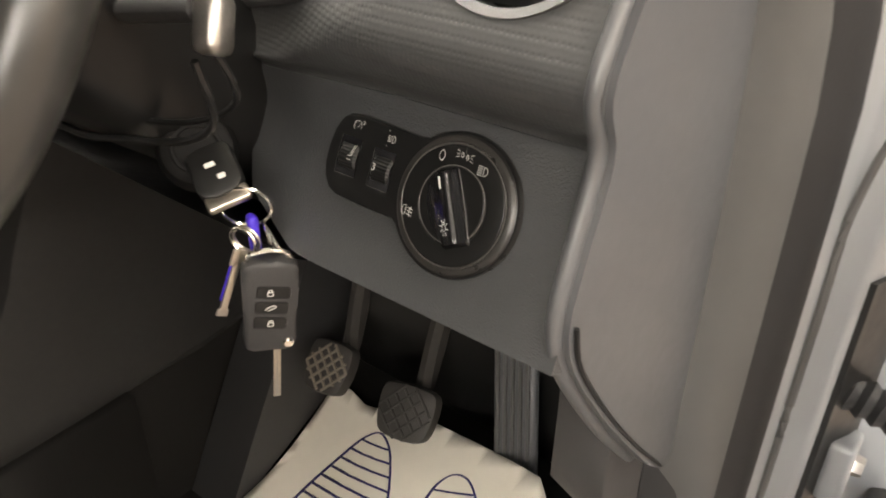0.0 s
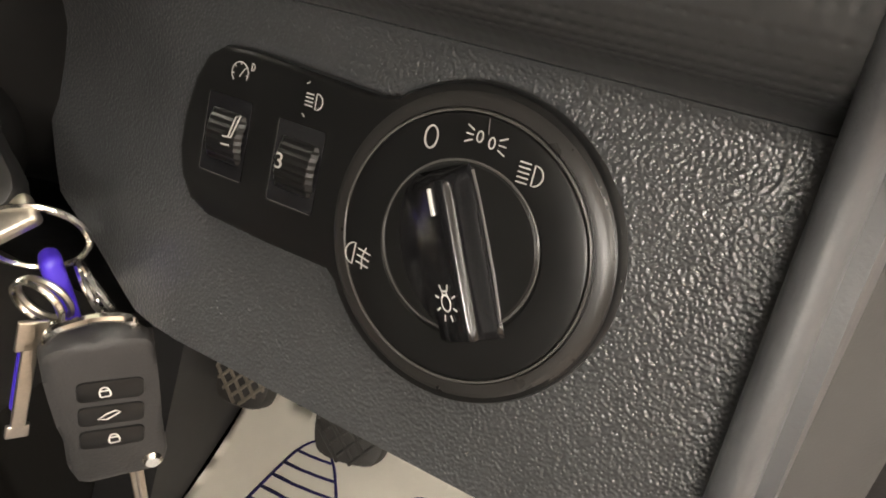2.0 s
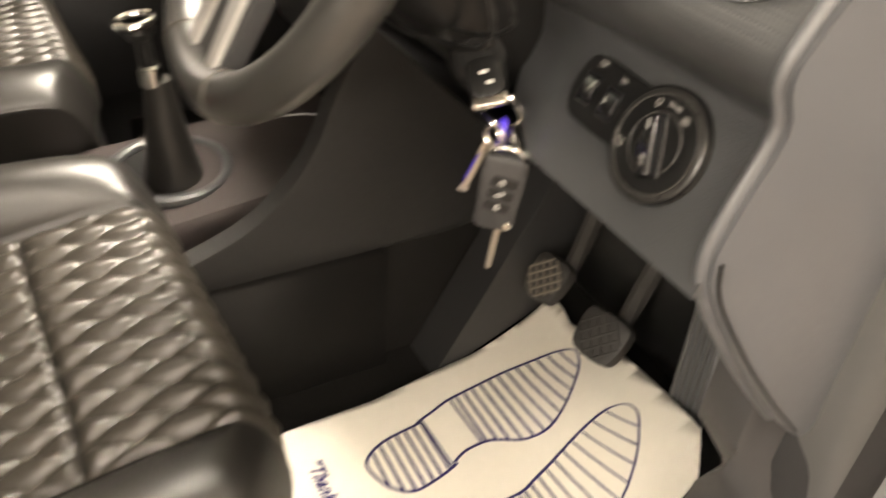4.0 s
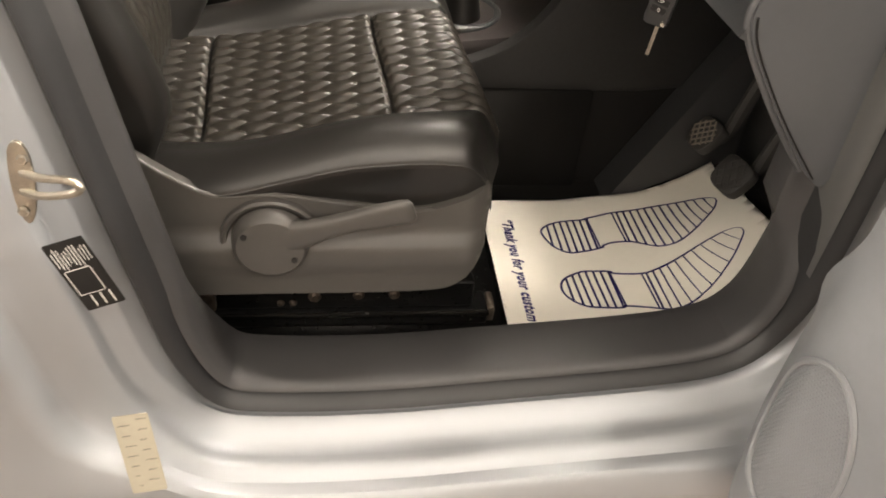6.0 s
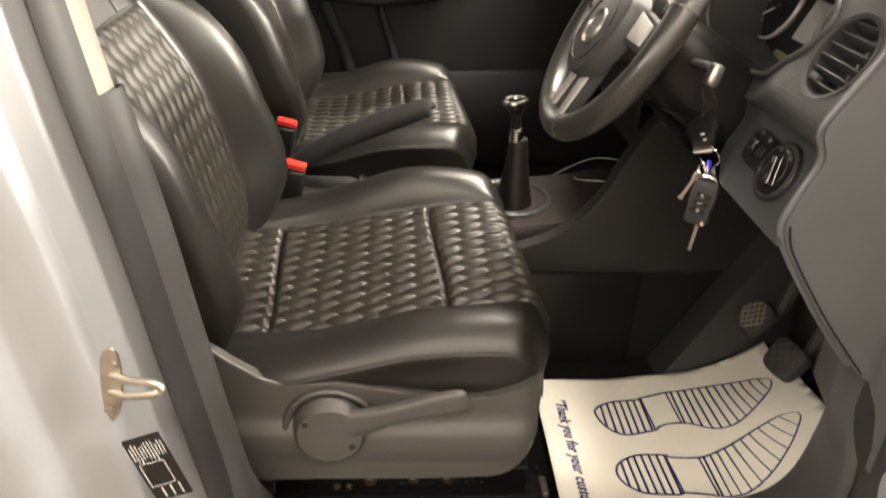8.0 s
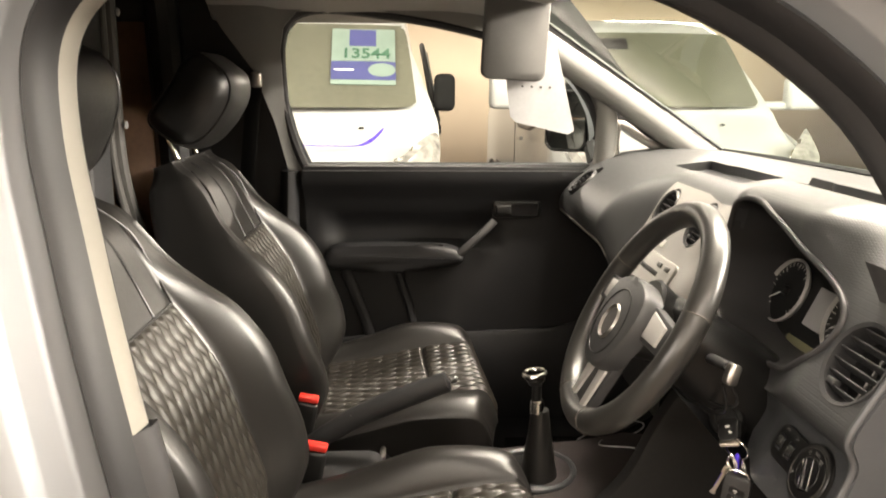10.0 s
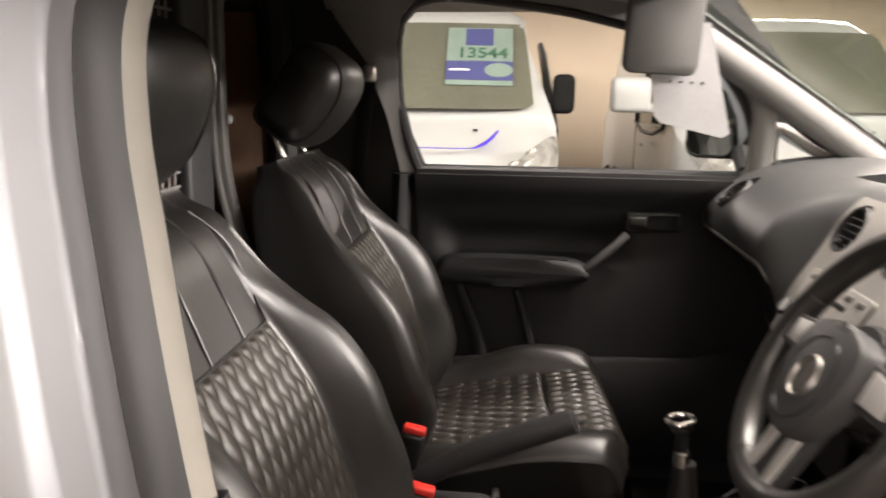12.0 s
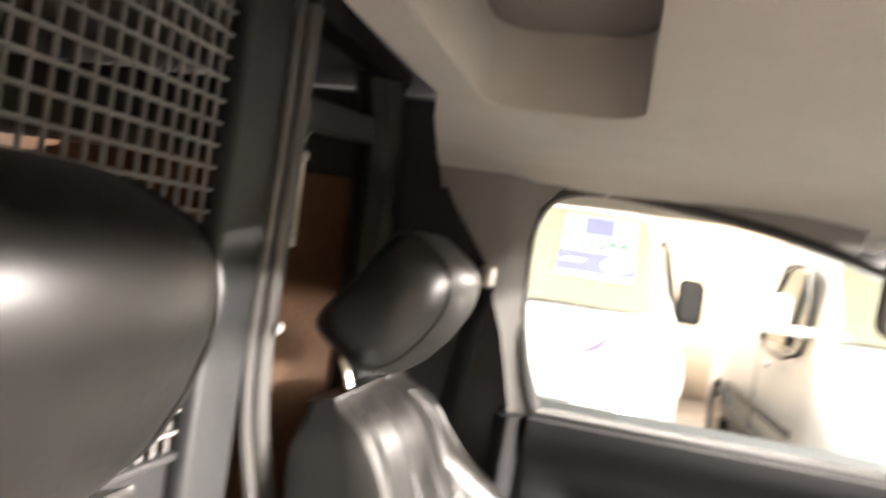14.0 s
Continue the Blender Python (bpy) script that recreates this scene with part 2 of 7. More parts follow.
M_INSERT = mat("silver_painted_plastic", (0.50, 0.49, 0.47), 0.36, metal=0.2, vary=0.02, rough_vary=0.01)
M_TRIM = mat("grey_trim_plastic", (0.040, 0.039, 0.040), 0.45, grain=0.3, grain_size=900, vary=0.10)
M_DARK = mat("charcoal_plastic", (0.030, 0.030, 0.031), 0.5, grain=0.3, grain_size=900)
M_BLACK = mat("satin_black_plastic", (0.011, 0.011, 0.011), 0.36, vary=0.2, spec=0.35)
M_POD = mat("matt_black_plastic", (0.006, 0.006, 0.006), 0.62, spec=0.15, vary=0.1)
M_GLOSS = mat("gloss_black_plastic", (0.008, 0.008, 0.009), 0.16, vary=0.15)
M_RING = mat("graphite_plastic", (0.075, 0.072, 0.068), 0.33, vary=0.1)
M_BEZEL = mat("dark_satin_ring", (0.022, 0.021, 0.020), 0.30, vary=0.1)
M_PRINT = mat("grey_white_print", (0.42, 0.41, 0.39), 0.6, vary=0.05)
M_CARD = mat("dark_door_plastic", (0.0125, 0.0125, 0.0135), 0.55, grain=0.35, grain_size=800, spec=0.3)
M_COVER = mat("dark_carpeted_cover", (0.011, 0.0105, 0.0105), 0.7, grain=0.5, grain_size=1000, vary=0.2)
M_CARPET = mat("charcoal_carpet", (0.010, 0.0095, 0.009), 0.95, grain=0.9, grain_size=1400, vary=0.3, spec=0.15)
M_LEATHER = mat("black_leather", (0.0125, 0.0116, 0.0106), 0.40, grain=0.12, grain_size=650, vary=0.12, rough_vary=0.03, spec=0.62)
M_QUILT = mat("quilted_black_leather", (0.024, 0.021, 0.017), 0.41, spec=0.52, grain=0.08, grain_size=600, vary=0.15, rough_vary=0.03)
M_RIM = mat("worn_rim_leather", (0.026, 0.025, 0.023), 0.34, grain=0.10, grain_size=650, vary=0.15, spec=0.75, rough_vary=0.04)
M_THREAD = mat("grey_thread", (0.10, 0.092, 0.08), 0.8)
M_RAIL = mat("black_steel_rail", (0.004, 0.004, 0.004), 0.30, vary=0.2, spec=0.22)
M_RUST = mat("rusty_dark_steel", (0.13, 0.105, 0.085), 0.42, metal=0.8, vary=0.5, vary_size=80)
# pale metal for the highlight painted along the rails
M_RAILGLINT = mat("pale_rail_glint", (0.30, 0.29, 0.27), 0.24, metal=1.0, vary=0.08, vary_size=6)
M_VALANCE = mat("warm_grey_seat_plastic", (0.064, 0.060, 0.056), 0.42, grain=0.25, grain_size=800)
M_SILVER = mat("silver_metallic_paint", (0.36, 0.375, 0.392), 0.50, metal=0.55, vary=0.02, vary_size=3, coat=0.05, rough_vary=0.02)
M_RUBBER = mat("black_rubber_seal", (0.017, 0.017, 0.018), 0.5, grain=0.2, grain_size=500, vary=0.2)
M_PILLAR = mat("grey_pillar_lining", (0.20, 0.195, 0.185), 0.7, grain=0.3, grain_size=1000, vary=0.06)
M_CREAM = mat("pale_pillar_trim", (0.25, 0.235, 0.205), 0.6, grain=0.2, grain_size=700, vary=0.05)
M_HEAD = mat("grey_headliner_cloth", (0.46, 0.44, 0.405), 0.9, grain=0.6, grain_size=1200, vary=0.07)
M_CHROME = mat("bright_metal", (0.85, 0.83, 0.78), 0.16, metal=1.0, vary=0.06)
M_STEEL = mat("worn_steel", (0.45, 0.43, 0.40), 0.36, metal=1.0, vary=0.25, vary_size=40)
M_BRASS = mat("brassy_steel", (0.50, 0.465, 0.40), 0.34, metal=1.0, vary=0.25, vary_size=60)
M_WHITE = mat("white_print", (0.72, 0.71, 0.68), 0.6, vary=0.04)
M_PAPER = mat("white_paper", (0.84, 0.80, 0.71), 0.85, grain=0.15, grain_size=300, vary=0.05, vary_size=5)
M_INK = mat("blue_ink", (0.014, 0.008, 0.10), 0.8, vary=0.15)
M_RED = mat("red_plastic", (0.65, 0.035, 0.025), 0.4)
M_BLUE = mat("violet_blue_plastic", (0.06, 0.03, 0.50), 0.35)
M_PLY = mat("brown_plywood", (0.22, 0.118, 0.060), 0.6, vary=0.35, vary_size=5)
M_VANWHITE = mat("white_van_paint", (0.42, 0.42, 0.415), 0.30, vary=0.04, coat=0.6)
M_WALL = mat("cream_painted_wall", (0.56, 0.46, 0.36), 0.85, grain=0.3, grain_size=60, vary=0.08, vary_size=1.2)
M_CEIL = mat("white_hall_ceiling", (0.72, 0.70, 0.66), 0.9, vary=0.05, vary_size=1.5)
M_FLOOR = mat("brown_grey_concrete", (0.125, 0.098, 0.08), 0.75, grain=0.6, grain_size=90, vary=0.45, vary_size=3)
M_TYRE = mat("tyre_rubber", (0.018, 0.018, 0.018), 0.75, spec=0.3)
M_TINT = mat("dark_tinted_glass", (0.105, 0.105, 0.080), 0.06, vary=0.2, vary_size=2)
G_CLEAR = glass("clear_glass", (0.93, 0.97, 0.94))
G_SCREEN = glass("green_tinted_screen", (0.80, 0.90, 0.82))
for n_ in M_PAD.node_tree.nodes:
    if n_.type == "TEX_VORONOI":
        n_.inputs["Randomness"].default_value = 0.12
G_MIRROR = mat("mirror_glass", (0.9, 0.9, 0.9), 0.02, metal=1.0, vary=0.01, rough_vary=0.0)
E_TUBE = glow("lit_tube", (1.0, 0.93, 0.82), 9.0)
M_LCD = mat("pale_grey_display", (0.42, 0.42, 0.42), 0.2, vary=0.03)
M_LCD_G = mat("olive_display", (0.17, 0.165, 0.10), 0.12, vary=0.05)


# ---- the hall ----
def plate(x0, x1, y0, y1, z0, z1):
    b = bmesh.new()
    bmesh.ops.create_cube(b, size=1)
    for v in b.verts:
        v.co = Vector(((x0 + x1) / 2 + v.co.x * (x1 - x0), (y0 + y1) / 2 + v.co.y * (y1 - y0), (z0 + z1) / 2 + v.co.z * (z1 - z0)))
    return b


structure("ground", plate(-9, 9, -9, 11.4, -0.2, 0.0), M_FLOOR, "stained brown-grey concrete floor of the hall", "floor", 0)
structure("wall_north", plate(-9, 9, 11.0, 11.2, 0, 3.1), M_WALL, "cream painted wall of the hall", "wall", 0)
structure("wall_south", plate(-9, 9, -8.2, -8.0, 0, 3.1), M_WALL, "cream painted wall of the hall", "wall", 0)
structure("wall_east", plate(8.0, 8.2, -8, 11.0, 0, 3.1), M_WALL, "cream painted wall of the hall", "wall", 0)
structure("wall_west", plate(-8.2, -8.0, -8, 11.0, 0, 3.1), M_WALL, "cream painted wall of the hall", "wall", 0)
structure("ceiling", plate(-9, 9, -9, 11.4, 3.1, 3.2), M_CEIL, "white ceiling of the hall", "ceiling", 0)
for lx, ly, _, tilt in HALL_LAMPS:
    batten = thing("ceiling_batten", "long fluorescent batten lit under the hall ceiling", "ceiling light", "hall battens", at=(lx, ly, 3.05))
    bt = pose(lx, ly, 0, 0, 0, 90 if tilt else 0)
    part("housing", rbox(2.5, 0.2, 0.06, 0.01, bt @ pose(0, 0, 3.07)), M_WHITE, batten)
    part("end_cap", rbox(0.03, 0.21, 0.1, 0.01, bt @ pose(-1.255, 0, 3.03)), M_WHITE, batten)
    part("end_cap", rbox(0.03, 0.21, 0.1, 0.01, bt @ pose(1.255, 0, 3.03)), M_WHITE, batten)
    part("tube", tube([bt @ Vector((x, 0, 2.99)) for x in (-1.22, 0, 1.22)], 0.02, 10), E_TUBE, batten, "glowing tube")

# ---- the van's shell round the driver's door opening ----
OPEN = [(-0.095, 0.444), (0.06, 0.456), (0.26, 0.474), (0.365, 0.494), (0.420, 0.536), (0.446, 0.61), (0.452, 0.74), (0.450, 0.92), (0.436, 1.10),
        (0.385, 1.28), (0.318, 1.41), (0.245, 1.482), (0.162, 1.535), (0.054, 1.579), (-0.052, 1.597), (-0.21, 1.603), (-0.364, 1.592), (-0.443, 1.572),
        (-0.499, 1.534), (-0.526, 1.475), (-0.523, 1.391), (-0.499, 1.285), (-0.457, 1.112), (-0.433, 0.99), (-0.411, 0.846), (-0.383, 0.673), (-0.358, 0.545), (-0.315, 0.466), (-0.245, 0.446)]


def side_y(z):
    """How far the sealing flange stands in, by height."""
    return 0.118 + 0.085 * smooth01((z - 1.05) / 0.5)


def loop_at(grow, dy, n=4):
    """The opening's outline, grown outwards in its plane by grow and moved inwards by dy."""
    pts = [Vector((p.x, p.y)) for p in smooth_path([(x, z, 0) for x, z in OPEN], n, True)]
    out = []
    for i, p in enumerate(pts):
        d = pts[(i + 1) % len(pts)] - pts[i - 1]
        nrm = Vector((d.y, -d.x)).normalized()
        q = p + nrm * grow
        out.append(Vector((q.x, side_y(p.y) + dy, q.y)))
    return out


van_shell = thing("van_body", "silver metallic panel van body with its driver's door open", "van", kind="structure")
# sill, pillar and roof rail as one pressed ring that runs out into the side panel
def jamb(i, n):
    """Section of the pressing at a point of the outline: (outwards, y) pairs, stepped along the sill and smooth up the pillar."""
    base = loop_at(0, 0)[i]
    sill = [(0.004, 0.012), (0.010, 0.000), (0.008, 0.112), (0.011, 0.106), (0.018, 0.097), (0.028, 0.086), (0.0315, 0.075), (0.0300, 0.064), (0.0265, 0.054), (0.0270, 0.046), (0.0330, 0.038), (0.0390, 0.031), (0.0378, 0.022), (0.0385, 0.013), (0.046, 0.005)]
    post = [(0.004, 0.012), (0.014, 0.004), (0.020, 0.112), (0.024, 0.106), (0.043, 0.098), (0.046, 0.093), (0.048, 0.080), (0.052, 0.075), (0.064, 0.070), (0.084, 0.060), (0.100, 0.056), (0.105, 0.051), (0.111, 0.028), (0.116, 0.018), (0.128, 0.010)]
    w = smooth01((0.56 - base.z) / 0.10)
    lean = 0.085 * smooth01((base.z - 1.05) / 0.5)
    out = []
    for k, ((g0, y0), (g1, y1)) in enumerate(zip(post, sill)):
        g, y = g0 + (g1 - g0) * w, y0 + (y1 - y0) * w
        out.append((g, base.y + y if k < 2 else y + lean))
    return out


base_loop = loop_at(0, 0)
sections = []
for i, p in enumerate(base_loop):
    n = len(base_loop)
    d = base_loop[(i + 1) % n] - base_loop[i - 1]
    nrm = Vector((d.z, 0, -d.x)).normalized()
    row = [Vector((p.x + nrm.x * g, y, p.z + nrm.z * g)) for g, y in jamb(i, n)]
    last = row[-1]
    for g in (0.06, 0.2, 0.5, 1.0, 2.0):
        q = last + nrm * g
        z = max(0.385 if g < 1.5 else 0.372, min(1.775, q.z))
        x = max(-2.35, min(0.72, q.x))
        row.append(Vector((x, -0.002 + 0.10 * smooth01((z - 1.0) / 0.75), z)))
    sections.append(row)
part("side_panel", loft(sections, closed_ring=False, closed_path=True), M_SILVER, van_shell, "silver painted sill, door jamb and side panel", 38)
# sill underside down to the shadow line
part("sill_skirt", loft([[Vector((x, 0.004, 0.374)), Vector((x, 0.05, 0.345)), Vector((x, 0.12, 0.29)), Vector((x, 0.40, 0.255))] for x in (-2.3, -1.0, 0.0, 0.62)], closed_ring=False), M_DARK, van_shell, "dark underbody edge")
part("side_rub_strip", rbox(1.35, 0.03, 0.075, 0.012, pose(-1.172, -0.006, 0.676)), M_DARK, van_shell, "dark plastic rub strip")
# far side: skin with the passenger window and quarter light, roof, front bulkhead, floor pan
far_win = [(-0.462, 1.219), (-0.495, 1.30), (-0.516, 1.40), (-0.518, 1.53), (-0.505, 1.585), (-0.47, 1.622), (-0.39, 1.637), (-0.25, 1.624), (-0.10, 1.602), (0.04, 1.57), (0.16, 1.53), (0.245, 1.484), (0.30, 1.42), (0.332, 1.36), (0.345, 1.30), (0.348, 1.219)]
far_qtr = [(0.402, 1.240), (0.395, 1.335), (0.42, 1.335), (0.47, 1.300), (0.56, 1.252), (0.55, 1.245)]


def far_fn(u, v, d):
    return Vector((u, 1.64 - 0.05 * smooth01((v - 1.25) / 0.5) - d, v))


part("far_side", sheet([(-2.4, 0.3), (0.7, 0.3), (0.72, 1.1), (0.60, 1.26), (0.42, 1.47), (0.24, 1.68), (0.05, 1.76), (-2.4, 1.78)], [far_win, far_qtr], far_fn, 0.08, rim=0.05), M_DARK, van_shell, "dark inner side of the body", 30)


def far_skin(u, v, d):
    return Vector((u, 1.80 - 0.12 * smooth01((v - 1.0) / 0.75) - d, v))


part("far_skin", sheet([(-2.4, 0.3), (0.7, 0.3), (0.74, 1.0), (0.66, 1.26), (0.42, 1.47), (0.24, 1.68), (0.05, 1.78), (-2.4, 1.80)], [[(x * 1.02, z + 0.0) for x, z in far_win], far_qtr], far_skin, 0.1), M_SILVER, van_shell, "silver outer skin", 30)


def roof_fn(u, v, d):
    return Vector((u, v, 1.79 + 0.03 * (1 - ((v - 0.9) / 0.85) ** 2) - 0.10 * smooth01((u + 0.05) / 0.35) ** 2 + d))


part("roof", sheet([(-2.42, 0.09), (0.10, 0.11), (0.14, 0.4), (0.16, 0.9), (0.14, 1.4), (0.10, 1.68), (-2.42, 1.72)], [], roof_fn, 0.12, edge=-0.03), M_SILVER, van_shell, "silver roof panel", 30)
part("rear_doors", sheet([(0.02, 0.3), (1.78, 0.3), (1.70, 1.8), (0.10, 1.8)], [rrect(0.20, 1.05, 0.84, 1.58, 0.06), rrect(0.96, 1.05, 1.60, 1.58, 0.06)], lambda u, v, d: Vector((-2.40 - d, u, v)), 0.15, rim=0.05), M_DARK, van_shell, "dark rear doors with two windows", 30)
part("floor_pan", plate(-2.42, 0.72, 0.20, 1.66, 0.27, 0.325), M_CARPET, van_shell, "dark carpeted floor", 0)
part("engine_bulkhead", plate(0.72, 0.76, 0.1, 1.7, 0.25, 1.26), M_DARK, van_shell, "dark front bulkhead", 0)

# front pillar: sealer bead along the step, hinge parts, black strip painting their shade
bead, shade_strip = [], []
for i, p in enumerate(base_loop):
    if p.x > 0.43 and 0.58 < p.z < 1.08:
        d = base_loop[(i + 1) % len(base_loop)] - base_loop[i - 1]
        nrm = Vector((d.z, 0, -d.x)).normalized()
        top = smooth01((p.z - 0.97) / 0.10)
        bead.append((p.z, p + nrm * (0.0445 + 0.010 * top) + Vector((0, 0.0955 - 0.018 * top - p.y, 0))))
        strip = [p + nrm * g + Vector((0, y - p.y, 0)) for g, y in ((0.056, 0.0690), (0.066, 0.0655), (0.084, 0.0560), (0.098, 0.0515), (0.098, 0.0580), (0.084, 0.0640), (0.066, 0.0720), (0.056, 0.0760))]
        shade_strip.append((p.z, strip))
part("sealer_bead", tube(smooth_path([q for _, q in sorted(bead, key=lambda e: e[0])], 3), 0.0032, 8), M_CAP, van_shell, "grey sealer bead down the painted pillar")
# black strip laid over the paint where the hinge gap lies in shade
part("hinge_shade", loft([r for z, r in sorted(shade_strip, key=lambda e: e[0]) if 0.66 < z < 0.96]), M_BLACK, van_shell, "black strip on the pillar for the shade behind the hinge")
boot = []
for k in range(15):
    r = 0.0125 if k % 2 else 0.0155
    boot.append((r, -0.045 + 0.0055 * k))
part("wiring_boot", turned(boot, Matrix.Translation((0.532, 0.052, 0.815)) @ Matrix.Rotation(math.radians(100), 4, "X"), 18), M_RUBBER, van_shell, "ribbed black wiring boot")
part("hinge_bracket", rbox(0.030, 0.020, 0.060, 0.005, pose(0.535, 0.055, 0.745)), M_SILVER, van_shell, "painted hinge bracket")
part("hinge_bolt", cyl(0.009, 0.008, 0.008, frame_of((0.535, 0.046, 0.752), (1, 0, 0), (0, 0, 1)), 6, 0.001), M_STEEL, van_shell, "steel hinge bolt")

# ---- seal and inner trim of the driver's opening ----
seal_path = loop_at(-0.012, 0.012)
def seal_ring():
    rings, n = [], len(seal_path)
    for i, p in enumerate(seal_path):
        d = (seal_path[(i + 1) % n] - seal_path[i - 1]).normalized()
        out = Vector((d.z, 0, -d.x)).normalized()
        inw = Vector((0, 1, 0))
        prof = [(0.006, -0.018), (0.013, -0.008), (0.012, 0.006), (0.012, 0.02), (0.0, 0.044), (-0.012, 0.046), (-0.020, 0.040), (-0.017, 0.028), (-0.014, 0.016), (-0.009, 0.004), (-0.003, -0.012)]
        swell = 0.010 * smooth01((p.x - 0.28) / 0.12) * smooth01((p.z - 0.55) / 0.12)
        rings.append([p + out * a + inw * (b - 0.004 - (swell if b < 0.0 else 0.0)) for a, b in prof])
    return loft(rings, closed_path=True)


structure("door_seal", seal_ring(), M_RUBBER, "black rubber weather seal round the open doorway", "door seal", 60)


def front_strip():
    """Grey trim strip between the dashboard end and the front seal."""
    rings, n = [], len(seal_path)
    for i, p in enumerate(seal_path):
        if p.x > 0.30 and 0.66 < p.z < 1.25:
            d = (seal_path[(i + 1) % n] - seal_path[i - 1]).normalized()
            out = Vector((d.z, 0, -d.x)).normalized()
            k = smooth01((p.z - 0.68) / 0.16)
            rings.append((p.z, [p + out * ((a + 0.008) * k - 0.008) + Vector((0, b - 0.004, 0)) for a, b in ((-0.0080, -0.010), (-0.0150, -0.006), (-0.0205, 0.010), (-0.0250, 0.038), (-0.0290, 0.066), (-0.0150, 0.068), (-0.0060, 0.010))]))
    return loft([r for _, r in sorted(rings, key=lambda e: e[0])])


structure("front_pillar_strip", front_strip(), M_CAP, "grey plastic strip along the front door seal", "trim", 50)

# inner trim: sill tread, kick panel and pillar covers
def trim_ring(i0, i1, prof, name, material, label):
    """prof(p) gives, for a point of the outline, the section as (inwards in plane, inwards across)."""
    base = loop_at(-0.026, 0.048)
    n, rings = len(base), []
    idx = [k % n for k in range(i0, i1 + 1)]
    for k in idx:
        p = base[k]
        d = (base[(k + 1) % n] - base[k - 1]).normalized()
        inw = Vector((-d.z, 0, d.x)).normalized()
        rings.append([p + inw * a + Vector((0, b, 0)) for a, b in prof(p)])
    return structure(name, loft(rings, closed_ring=False), material, label, "trim", 50)


SILL_LOW = [(-0.002, -0.040), (0.006, -0.036), (0.0095, -0.022), (0.0095, 0.040), (0.003, 0.059), (-0.03, 0.062), (-0.14, 0.066)]


def sill_prof(p):
    w = smooth01((0.62 - p.z) / 0.1)
    if p.x < 0:
        k = smooth01((0.66 - p.z) / 0.17)
        return [(a0 + (a1 - a0) * k, b0 + (b1 - b0) * k) for (a0, b0), (a1, b1) in zip(rear_prof(p), SILL_LOW)]
    return [(a, b - (0.010 * (1 - w) if k in (3, 4) else 0.0)) for k, (a, b) in enumerate(SILL_LOW)]


def front_prof(p):
    w = smooth01((p.z - 0.62) / 0.12)
    low = SILL_LOW
    high = [(-0.004, -0.012), (0.002, -0.002), (0.010, 0.006), (0.026, 0.012), (0.032, 0.016), (0.034, 0.018), (0.034, 0.06)]
    return [(a0 + (a1 - a0) * w, b0 + (b1 - b0) * w) for (a0, b0), (a1, b1) in zip(low, high)]


def rear_prof(p):
    return [(-0.004, -0.030), (0.005, -0.022), (0.012, -0.012), (0.015, 0.0), (0.012, 0.006), (-0.02, 0.012), (-0.07, 0.014)]


trim_ring(-8, 14, sill_prof, "sill_trim", M_TRIM, "dark grey plastic sill tread")
trim_ring(14, 36, front_prof, "kick_trim", M_TRIM, "grey plastic trim at the foot of the front pillar")
trim_ring(36, 68, rear_prof, "roof_rail_trim", M_DARK, "dark trim along the roof rail")
def upper_prof(p):
    return [(-0.004, -0.030), (0.001, -0.024), (0.004, -0.014), (0.006, -0.002), (0.003, 0.006), (-0.02, 0.012), (-0.07, 0.014)]


trim_ring(68, 88, upper_prof, "pillar_trim_upper", M_CREAM, "pale cream upper cover of the door pillar")
trim_ring(88, 108, sill_prof, "pillar_trim_lower", M_TRIM, "dark grey lower cover of the door pillar")

# headliner with the overhead shelf, and header
def head_fn(u, v, d):
    e = abs(v - 0.9) / 0.72
    return Vector((u, v, 1.655 - 0.05 * smooth01((e - 0.75) / 0.25) - 0.03 * smooth01((u + 0.1) / 0.3) + d))


shelf = rrect(-0.512, 0.28, -0.345, 1.00, 0.05)
structure("ceiling_lining", sheet([(-0.56, 0.20), (0.06, 0.22), (0.14, 0.5), (0.16, 0.9), (0.14, 1.3), (0.06, 1.60), (-0.70, 1.62), (-0.68, 1.45), (-0.60, 1.10), (-0.56, 0.95)], [shelf], head_fn, 0.05, rim=0.09), M_HEAD, "pale grey cloth headliner with an overhead recess", "headliner", 40)
structure("ceiling_recess", plate(-0.53, -0.33, 0.26, 1.02, 1.742, 1.748), M_HEAD, "grey lining of the overhead recess", "headliner", 0)
# far door pillar cover and window surround
structure("far_pillar_trim", tube(smooth_path([(-0.515, 1.59, 0.45), (-0.515, 1.59, 0.9), (-0.505, 1.585, 1.215)], 5), 0.042, 12, flat=0.6, up=(1, 0, 0)), M_CARD, "dark lower cover of the far door pillar", "trim")
def pillar_fn(u, v, d):
    return Vector((u, 1.583 - 0.065 * smooth01((v - 1.25) / 0.5) - 0.02 * smooth01((-0.50 - u) / 0.06) + d, v))


cover = [(-0.510, 1.213), (-0.455, 1.213), (-0.490, 1.30), (-0.512, 1.40), (-0.515, 1.53), (-0.503, 1.588), (-0.468, 1.627), (-0.39, 1.643), (-0.25, 1.630), (-0.10, 1.608), (0.02, 1.580), (0.03, 1.645), (-0.70, 1.665), (-0.655, 1.58), (-0.585, 1.48), (-0.540, 1.35)]
structure("far_pillar_cover", sheet(cover, [], pillar_fn, 0.025, edge=0.03), M_PILLAR, "pale grey upper cover of the far door pillar", "trim", 60)
surround = [(x, 1.592 - 0.05 * smooth01((z - 1.25) / 0.5), z) for x, z in far_win + [(0.30, 1.219), (0.1, 1.219), (-0.2, 1.219), (-0.43, 1.219)]]
